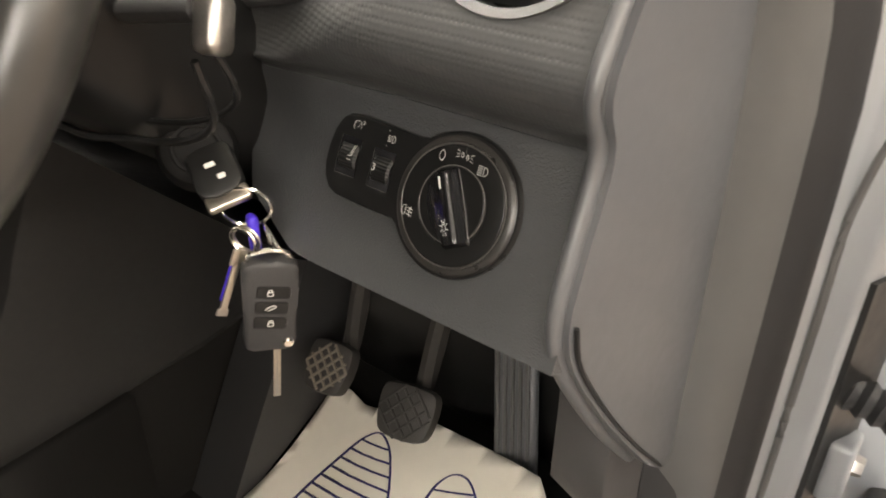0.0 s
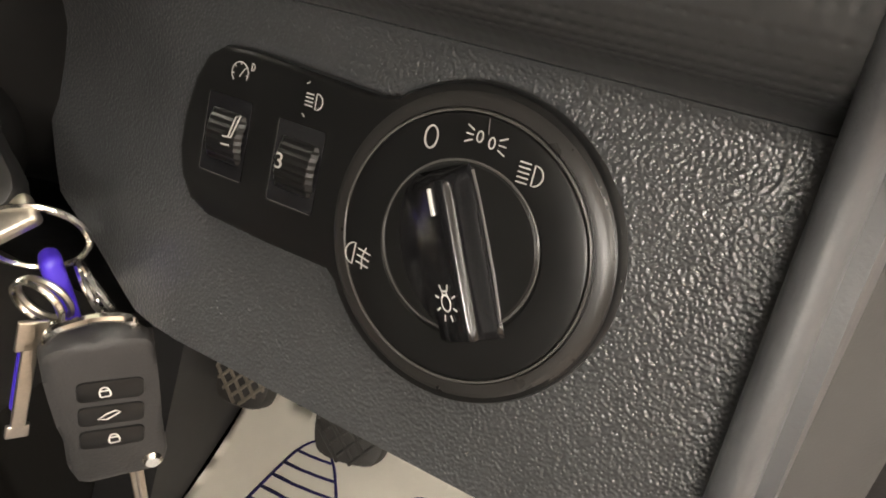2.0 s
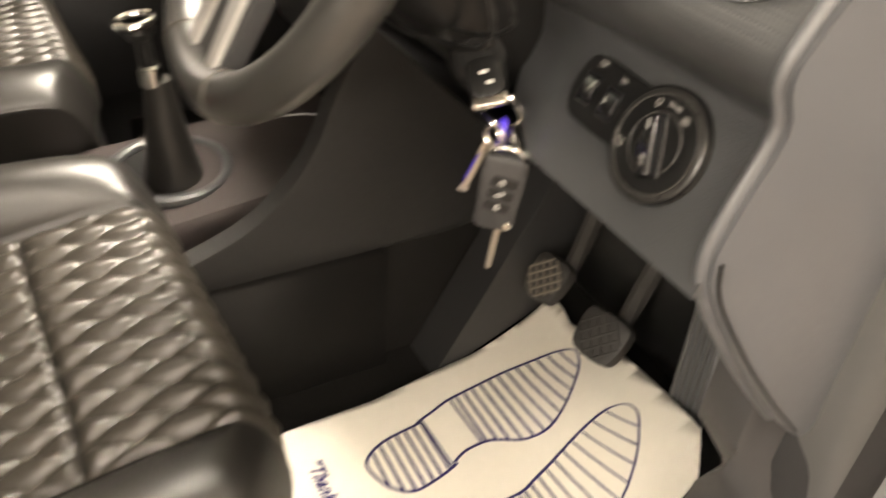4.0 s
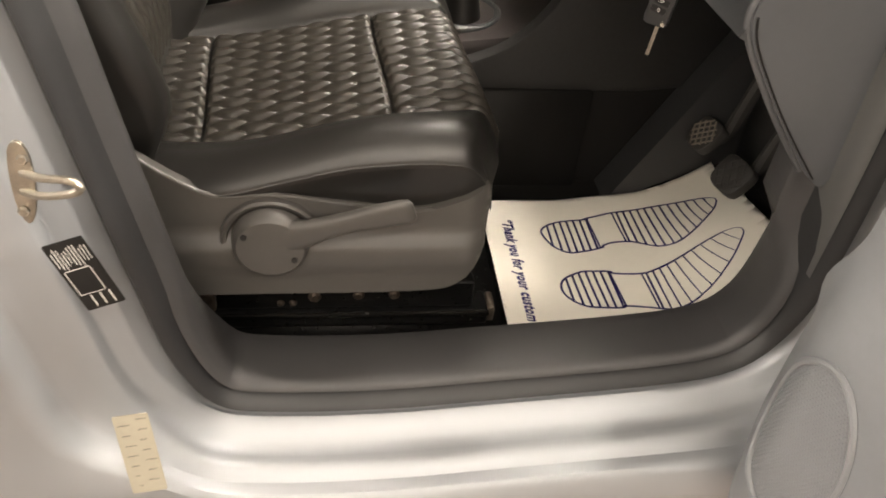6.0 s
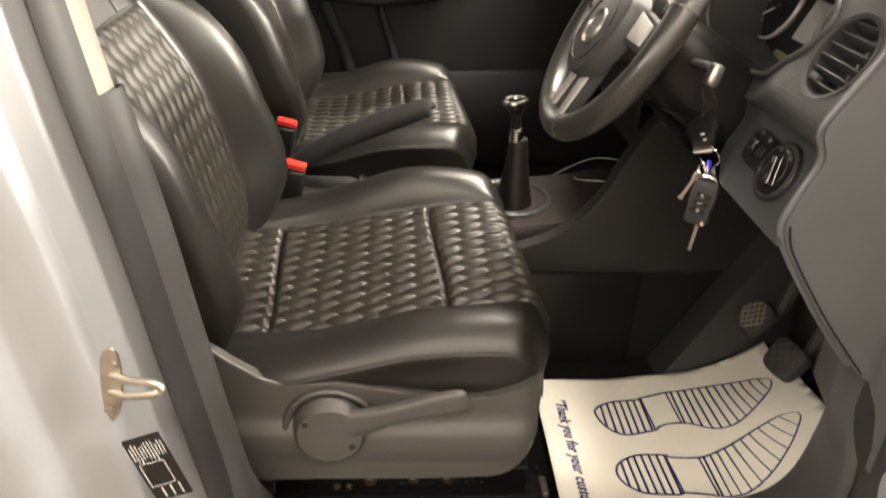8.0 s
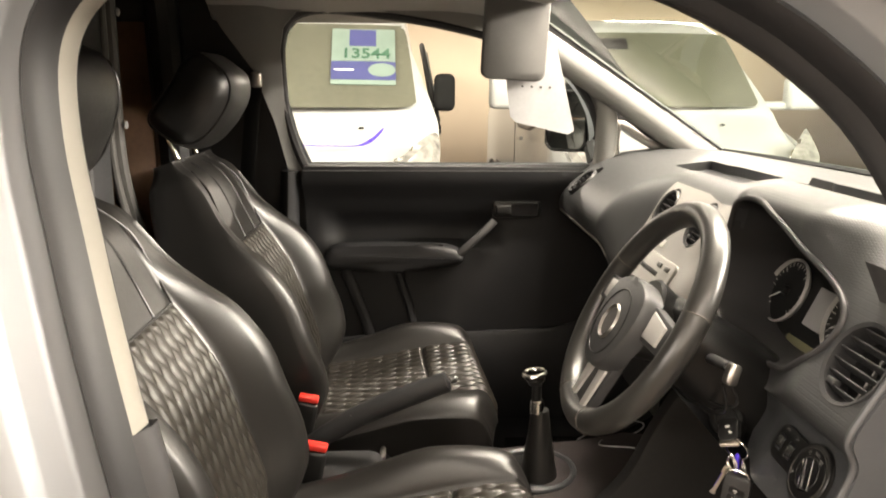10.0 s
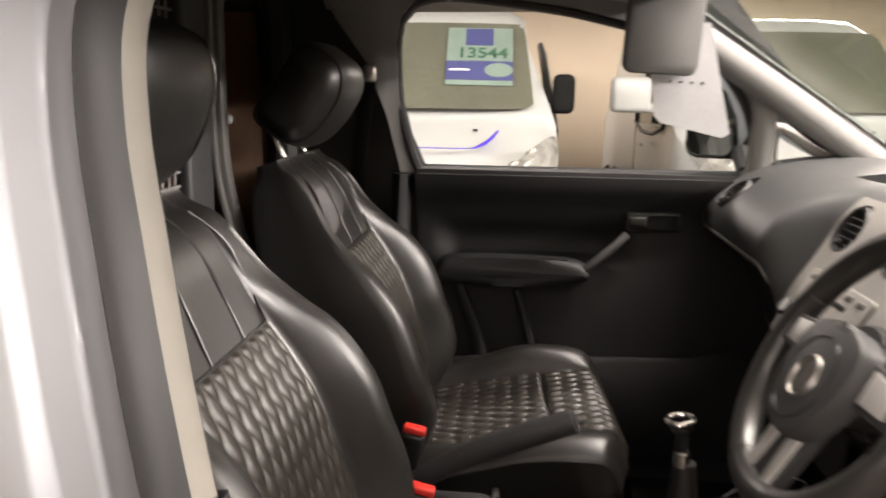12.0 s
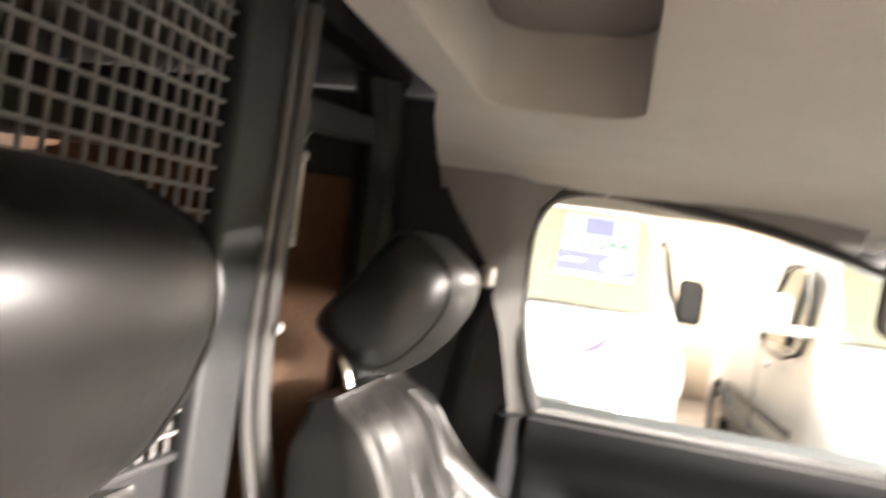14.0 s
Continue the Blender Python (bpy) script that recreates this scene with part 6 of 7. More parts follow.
# own far mirror outside
mir = thing("door_mirror", "black door mirror outside the passenger window", "mirror", at=(0.36, 1.85, 1.2))
mm = frame_of((0.287, 1.80, 1.335), (0.90, -0.43, 0), (0, 0, 1))
part("housing", loft([[mm @ Vector((x * k + 0.045 * (1 - k), y * k, -d)) for x, y in rrect(-0.062, -0.085, 0.145, 0.120, 0.04)] for k, d in ((0.96, -0.004), (1.0, 0.004), (0.98, 0.05), (0.80, 0.095), (0.5, 0.11))]), M_TYRE, mir, "black mirror housing")
part("glass", slab(rrect(-0.055, -0.078, 0.062, 0.092, 0.03), 0.003, mm @ pose(0, 0, 0.003)), G_MIRROR, mir, "mirror glass")
part("rim", tube([mm @ Vector((x, y, 0.004)) for x, y in rrect(-0.057, -0.080, 0.064, 0.094, 0.03)], 0.005, 8, True), M_TYRE, mir)
part("arm", tube([(0.37, 1.78, 1.27), (0.37, 1.70, 1.22)], 0.03, 10), M_TYRE, mir)

# ---- open driver's door ----
door = thing("door_1", "driver's door standing open, grey trim with a mesh speaker", "door", kind="structure", at=(0.47, -0.2, 0.4))


def door_fn(u, v, d):
    """u outwards from the hinge, v up."""
    n = Vector((-1, -0.10, 0)).normalized()
    along = Vector((0.12, -1, 0)).normalized()
    bulge = 0.030 * smooth01((u + 0.034) / 0.06) * smooth01((0.86 - v) / 0.14)
    p = Vector((0.356, -0.028, 0)) + along * u + n * (bulge - d)
    return Vector((p.x, p.y, v))


lowt = [(-0.026, 0.690), (-0.028, 0.625), (-0.028, 0.568), (-0.018, 0.503), (0.007, 0.454), (0.050, 0.41), (0.12, 0.375), (0.30, 0.36), (0.85, 0.36), (0.95, 0.60), (0.96, 1.10), (0.10, 1.10), (-0.004, 1.00), (-0.010, 0.90), (-0.013, 0.835), (-0.034, 0.775), (-0.023, 0.728)]
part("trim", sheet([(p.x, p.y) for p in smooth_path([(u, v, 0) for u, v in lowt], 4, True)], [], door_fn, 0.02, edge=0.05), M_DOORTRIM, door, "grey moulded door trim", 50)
sp = ell(0.062, 0.615, 0.066, 0.116, 40)
part("speaker_rim", tube([door_fn(u, v, -0.001) for u, v in sp], 0.0045, 8, True, up=(1, 0, 0)), M_DOORTRIM, door, "raised rim of the speaker")
bm = bmesh.new()
for i in range(26):
    for j in range(50):
        u, v = 0.002 + 0.0046 * i + 0.0023 * (j % 2), 0.500 + 0.0046 * j
        if inside((u, v), sp):
            turned([(0.0, 0.0012), (0.0011, 0.0008), (0.0014, 0.0)], Matrix.Translation(door_fn(u, v, 0.0)) @ Matrix.Rotation(math.radians(-90), 4, "Y"), 5, bm)
part("speaker_mesh", bm, M_DOORTRIM, door, "dimpled speaker mesh", 0)
part("frame_edge", sheet([(-0.012, 0.40), (0.97, 0.36), (0.98, 1.12), (0.0, 1.12)], [], lambda u, v, d: door_fn(u, v, 0.055), 0.06), M_SILVER, door, "silver door shell")
part("outer_skin", sheet([(-0.02, 0.38), (1.0, 0.36), (1.0, 1.15), (-0.02, 1.15)], [], lambda u, v, d: door_fn(u, v, 0.13), 0.1), M_SILVER, door, "silver outer skin")
part("check_strap", rbox(0.14, 0.02, 0.03, 0.004, pose(0.50, 0.02, 0.70)), M_BLACK, door, "black door check strap")
part("hinge", rbox(0.05, 0.03, 0.08, 0.008, pose(0.49, 0.01, 0.55)), M_SILVER, door, "painted hinge")
part("hinge", rbox(0.05, 0.03, 0.08, 0.008, pose(0.49, 0.01, 0.95)), M_SILVER, door, "painted hinge")

# ---- latch and stickers on the pillar ----
strk = thing("door_striker", "brassy steel door striker bolted to the pillar", "striker", at=(-0.44, 0.06, 0.86))
sm = frame_of((-0.434, 0.0585, 0.851), (0.96, 0.05, -0.2), (0.12, 0.05, 0.99))
plo = [(p.x, p.y) for p in smooth_path([(x, y, 0) for x, y in ((-0.013, 0.030), (-0.004, 0.042), (0.005, 0.028), (0.010, -0.006), (0.009, -0.036), (0.002, -0.044), (-0.008, -0.020))], 4, True)]
part("plate", slab(plo, 0.004, sm @ pose(0, 0, 0), 0.001), M_BRASS, strk, "brassy plate")
for dy in (0.026, -0.030):
    part("bolt", cyl(0.0055, 0.005, 0.004, sm @ pose(0.0, dy, 0.004), 6, 0.001), M_BRASS, strk)
loopp = smooth_path([sm @ Vector(p) for p in ((-0.002, 0.010, 0.002), (0.016, 0.012, 0.010), (0.040, 0.016, 0.014), (0.049, 0.009, 0.014), (0.040, 0.001, 0.013), (0.016, -0.008, 0.009), (-0.002, -0.010, 0.002))], 4)
part("loop", tube(loopp, 0.0040, 10), M_BRASS, strk, "worn steel loop")
stick = thing("data_sticker", "black label with white print lines on the painted pillar", "sticker", at=(-0.40, 0.062, 0.745))
tm = frame_of((-0.4050, 0.0600, 0.738), (0.27, 0.05, -0.96), (0.96, 0.11, 0.27)) @ Matrix.Diagonal((0.80, 0.95, 1, 1))
part("backing", slab(rrect(-0.058, -0.021, 0.058, 0.021, 0.002), 0.0012, tm @ pose(0, 0, 0.001)), M_BLACK, stick)
rnd = random.Random(4)
for r in range(11):
    part("print_bar", rbox(0.018 + 0.02 * rnd.random(), 0.0008, 0.0004, 0.0001, tm @ pose(-0.034 + 0.004 * rnd.random(), 0.0175 - 0.0035 * r, 0.0024), 1), M_WHITE, stick)
for r in range(3):
    part("print_bar", rbox(0.020, 0.0016, 0.0004, 0.0001, tm @ pose(0.043, 0.012 - 0.010 * r, 0.0024), 1), M_WHITE, stick)
part("print_frame", ribbon([rrect(-0.012, -0.017, 0.030, 0.010, 0.001, 1) + [rrect(-0.012, -0.017, 0.030, 0.010, 0.001, 1)[0]]], 0.0009, tm @ pose(0, 0, 0.0024)), M_WHITE, stick)
lab = thing("tyre_label", "small cream label with faint print on the painted sill end", "sticker", at=(-0.37, 0.03, 0.50))
lm = frame_of((-0.3811, 0.0130, 0.5034), (0.98, 0.02, 0.14), (-0.17, 0.34, 0.93))
part("backing", slab(rrect(-0.020, -0.052, 0.020, 0.052, 0.002), 0.0012, lm), mat("cream_label", (0.36, 0.33, 0.26), 0.6), lab)
for r in range(14):
    part("print_bar", rbox(0.004 + 0.010 * rnd.random(), 0.0008, 0.0004, 0.0001, lm @ pose((-0.010 if r % 2 else 0.008) + 0.004 * rnd.random(), 0.046 - 0.0068 * r, 0.0016), 1), M_VALANCE, lab)

# ---- keys ----
bun = thing("key_bunch", "bunch of keys with a black remote fob hanging from the ignition", "keys", at=(0.255, 0.395, 1.0))
KH = frame_of((0.2485, 0.386, 1.0015), (0.80, -0.52, 0.30), (0.20, 0.80, 0.56))
kh = part("key_head", slab([(p.x, p.y) for p in smooth_path([(x, y, 0) for x, y in ((-0.011, 0.016), (0.011, 0.016), (0.0135, 0.004), (0.0125, -0.012), (0.0, -0.0165), (-0.0125, -0.012), (-0.0135, 0.004))], 3, True)], 0.010, KH @ pose(0, 0, -0.005), 0.003), M_BLACK, bun, "black plastic head of the ignition key")
for k, (mx, my) in enumerate(((-0.001, 0.004), (0.003, -0.005))):
    part("mark", rbox(0.006 - 0.0015 * k, 0.003, 0.0006, 0.0002, KH @ pose(mx, my, 0.0052), 1), M_WHITE, kh)
part("key_bow", rbox(0.026, 0.010, 0.006, 0.002, KH @ pose(0.001, -0.0175, 0.0)), M_BRASS, bun, "worn brass key bow")


def ring(c, r, nrm, w=0.0011):
    m = frame_of(c, Vector(nrm).cross(Vector((0.1, 0.2, 1))).normalized(), (0, 0, 1)) if abs(Vector(nrm).normalized().z) < 0.9 else frame_of(c, (1, 0, 0), (0, 1, 0))
    x = Vector(nrm).cross(Vector((0, 0, 1))).normalized()
    y = x.cross(Vector(nrm).normalized())
    return tube([Vector(c) + x * r * math.cos(a) + y * r * math.sin(a) for a in [6.283185 * k / 30 for k in range(30)]], w, 6, True, up=nrm)


part("split_ring", ring((0.2535, 0.370, 0.983), 0.0150, (0.75, 0.66, 0.30)), M_CHROME, bun, "bright split ring")
part("small_ring", ring((0.245, 0.365, 0.966), 0.0085, (0.9, 0.2, 0.05)), M_CHROME, bun, "small bright ring")
part("small_ring", ring((0.2475, 0.365, 0.966), 0.0085, (0.9, 0.3, 0.1)), M_BRASS, bun, "small brass ring")
part("small_ring", ring((0.2600, 0.361, 0.964), 0.0085, (0.8, -0.5, 0.15)), M_CHROME, bun, "small bright ring")
part("small_ring", ring((0.2615, 0.360, 0.962), 0.0085, (0.8, -0.3, 0.25)), M_CHROME, bun, "small bright ring")
part("tag", rbox(0.0105, 0.0065, 0.026, 0.003, Matrix.Translation((0.2525, 0.364, 0.967)) @ pose(0, 0, 0, 0, 6, 60)), M_BLUE, bun, "violet-blue plastic tag")
fm = frame_of((0.2495, 0.354, 0.9235), (0.80, -0.59, -0.10), (0.06, -0.06, 1.0))
fob = part("remote_fob", slab([(p.x, p.y) for p in smooth_path([(x, y, 0) for x, y in ((-0.0150, 0.031), (0.0, 0.0325), (0.0150, 0.031), (0.0165, 0.020), (0.0155, -0.010), (0.0145, -0.030), (0.0, -0.032), (-0.0145, -0.030), (-0.0155, -0.010), (-0.0165, 0.020))], 3, True)], 0.012, fm @ pose(0, 0, -0.006), 0.0035), M_DARK, bun, "black remote fob with three buttons")
for k, by in enumerate((0.0125, 0.0015, -0.0095)):
    b = part("button", slab(rrect(-0.0095, by - 0.0042, 0.0105, by + 0.0042, 0.0022), 0.0010, fm @ pose(0, 0, 0.0058) @ Matrix.Rotation(-0.10, 4, "Z"), 0.0004), M_BLACK, fob, "black rubber button")
    sy = by
    if k == 1:
        ln = [[(-0.0035, sy - 0.0005), (-0.001, sy + 0.0012), (0.002, sy + 0.0022), (0.0035, sy + 0.0012), (0.0015, sy), (-0.001, sy - 0.0012), (-0.0035, sy - 0.0005)]]
    else:
        ln = [rrect(-0.0016, sy - 0.0018, 0.0016, sy + 0.0008, 0.0004, 1) + [rrect(-0.0016, sy - 0.0018, 0.0016, sy + 0.0008, 0.0004, 1)[0]], arc(0.0, sy + 0.0008, 0.0013, 0.0015, 0, 180, 8)]
    part("symbol", ribbon(ln, 0.0006, fm @ pose(0, 0, 0.0072)), M_WHITE, b)
part("release_stud", cyl(0.0036, 0.0030, 0.002, fm @ pose(0.0105, -0.0255, 0.0055), 18, 0.0006), M_CHROME, fob, "bright release stud")
part("hook", tube(smooth_path([fm @ Vector(p) for p in ((-0.013, 0.029, 0.0), (-0.012, 0.036, 0.002), (0.0, 0.040, 0.003), (0.010, 0.037, 0.002), (0.012, 0.030, 0.0))], 4), 0.0017, 8), M_CHROME, fob, "bright wire loop")
part("flip_blade", rbox(0.0048, 0.042, 0.0022, 0.0006, fm @ pose(0.0045, -0.052, 0.0)), M_BRASS, fob, "worn steel key blade")
part("blade_groove", rbox(0.0012, 0.038, 0.0026, 0.0004, fm @ pose(0.0045, -0.052, 0.0)), M_STEEL, fob)
km = frame_of((0.2335, 0.366, 0.943), (0.35, 0.9, 0.0), (0.42, 0.02, 0.90))
part("small_key", rbox(0.0018, 0.042, 0.0046, 0.0006, km), M_BRASS, bun, "thin brass key seen edge-on")
part("small_key_bow", rbox(0.0018, 0.011, 0.009, 0.0007, km @ pose(0, 0.016, 0)), M_BRASS, bun)
part("key_cover", rbox(0.0024, 0.030, 0.0042, 0.001, km @ pose(0.004, 0.0, 0)), M_BLUE, bun, "violet-blue strip")
part("key_teeth", rbox(0.0018, 0.005, 0.007, 0.0005, km @ pose(0, -0.0205, 0)), M_STEEL, bun)

# lettering across the paper mat
cu = bpy.data.curves.new("lettering", "FONT")
cu.body, cu.size, cu.shear, cu.align_x, cu.align_y = "\u201dThank you for your custom\u201d", 0.0265, 0.35, "CENTER", "CENTER"
cu.resolution_u, cu.offset, cu.space_character = 2, 0.0011, 1.12
tmp = new("tmp", cu)
bpy.context.view_layer.update()
data = bpy.data.meshes.new_from_object(tmp.evaluated_get(bpy.context.evaluated_depsgraph_get()))
bpy.data.objects.remove(tmp)
bm = bmesh.new()
bm.from_mesh(data)
bpy.data.meshes.remove(data)
for v in bm.verts:
    v.co = lay(0.150 + v.co.y, 0.422 - v.co.x * 0.76, 0.0048)
part("lettering", bm, M_INK, mat_thing, "slanted dark blue lettering", 0)

# ---- bulkhead behind the seats and the load space ----
BX = -0.80
bulk = thing("cargo_bulkhead", "black steel half bulkhead with a wire mesh behind the driver", "bulkhead", kind="structure", at=(BX, 0.6, 0.35))
part("lower_panel", plate(BX - 0.012, BX, 0.14, 1.0, 0.33, 1.219), M_TRIM, bulk, "grey lower panel", 0)
part("top_rail", rbox(0.02, 0.84, 0.010, 0.003, pose(BX, 0.57, 1.224)), M_TRIM, bulk)
M_WIRE = mat("grey_coated_wire", (0.19, 0.186, 0.18), 0.45)
def wires(first, count, step):
    """Alike wires as parts that share one mesh."""
    for k in range(1, count):
        w = new("wire", first.data)
        w.parent = bulk
        w.matrix_parent_inverse = first.matrix_parent_inverse
        w.location = Vector(step) * k


wires(part("wire", tube([(BX, 0.17, 1.225), (BX, 0.17, 1.52), (BX, 0.17, 1.78)], 0.0027, 6), M_WIRE, bulk), 32, (0, 0.0245, 0))
wires(part("wire", tube([(BX + 0.005, 0.15, 1.2505), (BX + 0.005, 0.55, 1.2505), (BX + 0.005, 0.945, 1.2505)], 0.0027, 6), M_WIRE, bulk), 22, (0, 0, 0.0245))
part("post", rbox(0.03, 0.105, 1.46, 0.010, pose(BX + 0.01, 0.99, 1.06)), M_DARK, bulk, "black upright post")
for yy, r, m_ in ((1.060, 0.010, M_RING), (1.100, 0.016, M_RING)):
    part("rail", tube(smooth_path([(BX + 0.02, yy, 1.78), (BX + 0.02, yy, 1.55), (BX + 0.02, yy, 1.30), (BX + 0.035, yy + 0.025, 1.15), (BX + 0.07, yy + 0.06, 1.0), (BX + 0.12, yy + 0.10, 0.85)], 5), r, 10, flat=0.8, up=(1, 0, 0)), m_, bulk, "upright rail")
for zz in (1.36, 1.585):
    part("rivet", cyl(0.009, 0.007, 0.004, frame_of((BX + 0.036, 1.100, zz), (0, 1, 0), (0, 0, 1)), 14, 0.001), M_LCD, bulk, "bright rivet")
part("far_frame", tube(smooth_path([(BX, 1.54, 0.5), (BX, 1.54, 1.1), (BX - 0.01, 1.55, 1.45), (BX - 0.02, 1.56, 1.66), (BX - 0.02, 1.50, 1.80)], 4), 0.045, 10, up=(1, 0, 0)), M_BLACK, bulk, "black far frame")
part("header_bar", rbox(0.05, 0.45, 0.05, 0.01, pose(BX, 1.33, 1.80)), M_BLACK, bulk)
part("cross_bar", rbox(0.03, 0.42, 0.05, 0.008, pose(BX - 0.03, 1.34, 1.672, 5, 0, 0)), M_TRIM, bulk)
hang = thing("paper_tag", "white and green printed tag hanging in the load space", "tag", at=(-0.84, 1.24, 1.6))
tgm = frame_of((-0.845, 1.252, 1.530), (0.45, 0.9, 0.0), (0.0, 0.06, 1.0))
part("card", slab(rrect(-0.020, -0.068, 0.020, 0.068, 0.002), 0.001, tgm), M_PAPER, hang)
part("green_mark", slab(rrect(-0.018, 0.030, 0.006, 0.062, 0.002), 0.0006, tgm @ pose(0, 0, 0.0012)), mat("green_print", (0.03, 0.22, 0.13), 0.6), hang)
bm = bmesh.new()
for r in range(6):
    rbox(0.026, 0.003, 0.0004, 0.0001, tgm @ pose(0, 0.020 - 0.014 * r, 0.0014), 1, bm)
part("print_bars", bm, M_TRIM, hang, "", 0)
part("string", tube([(-0.845, 1.255, 1.597), (-0.84, 1.27, 1.63), (-0.82, 1.28, 1.68)], 0.0012, 5), M_WHITE, hang)
for x0, x1, y0, y1, z0, z1 in ((-2.38, -0.86, 1.56, 1.575, 0.35, 1.60), (-2.38, -0.86, 0.16, 0.175, 0.35, 1.60), (-2.375, -2.36, 0.18, 1.55, 0.35, 1.60)):
    structure("ply_lining", plate(x0, x1, y0, y1, z0, z1), M_PLY, "brown plywood lining of the load space", "lining", 0)
structure("load_floor", plate(-2.4, -0.82, 0.18, 1.56, 0.326, 0.345), M_PLY, "brown plywood load floor", "floor", 0)
bx = thing("loaded_box", "pale cardboard box standing in the load space", "box", at=(-1.9, 0.6, 0.35))
part("carton", rbox(0.5, 0.55, 0.62, 0.01, pose(-1.95, 0.60, 0.66)), mat("cardboard", (0.30, 0.20, 0.12), 0.8, vary=0.2), bx)
part("flap", rbox(0.5, 0.01, 0.22, 0.003, pose(-1.95, 0.335, 1.05, 20, 0, 0)), mat("cardboard_flap", (0.36, 0.25, 0.15), 0.8, vary=0.2), bx)
# seat belt at the far pillar
belt = thing("seat_belt", "black seat belt hanging at the far pillar", "seat belt", at=(-0.55, 1.53, 1.3))
part("anchor", rbox(0.03, 0.022, 0.04, 0.008, pose(-0.572, 1.505, 1.455)), M_STEEL, belt, "grey upper anchor")
part("webbing", tube([(-0.578, 1.51, 1.44), (-0.615, 1.55, 1.2), (-0.62, 1.56, 0.9), (-0.62, 1.56, 0.55)], 0.022, 8, flat=0.12, up=(0.3, 0.95, 0)), M_BLACK, belt)

# ---- sun visor with a card pocket ----
vis = thing("sun_visor", "grey sun visor turned down with a clear card pocket", "sun visor", at=(0.06, 1.3, 1.62))
vm = frame_of((0.066, 1.30, 1.545), (0.995, 0.06, -0.05), (0.04, 0.0, 1.0))
part("pad", slab(rrect(-0.074, -0.088, 0.078, 0.11, 0.022), 0.022, vm @ pose(0, 0, -0.011), 0.008), mat("grey_visor_cloth", (0.14, 0.136, 0.130), 0.85, grain=0.3, grain_size=900), vis, "grey padded visor")
part("arm", tube([(0.08, 1.30, 1.655), (0.02, 1.32, 1.665)], 0.006, 8), M_TRIM, vis)
part("card_pocket", slab([(-0.020, 0.02), (0.098, 0.02), (0.165, -0.198), (0.150, -0.208), (0.020, -0.185), (0.006, -0.172), (-0.008, -0.10)], 0.0015, vm @ pose(0, 0, -0.020)), mat("milky_plastic_pocket", (0.52, 0.52, 0.53), 0.45), vis, "milky plastic card pocket")
for k in range(4):
    part("punched_hole", cyl(0.003, 0.003, 0.0008, vm @ pose(0.03 + 0.022 * k, -0.10, -0.0182), 10), M_VALANCE, vis)

# ---- other vans in the hall ----
M_LENS = mat("lamp_lens", (0.36, 0.35, 0.33), 0.14, metal=0.5, vary=0.7, vary_size=16)
M_ORANGE = mat("orange_lens", (0.65, 0.20, 0.06), 0.25)


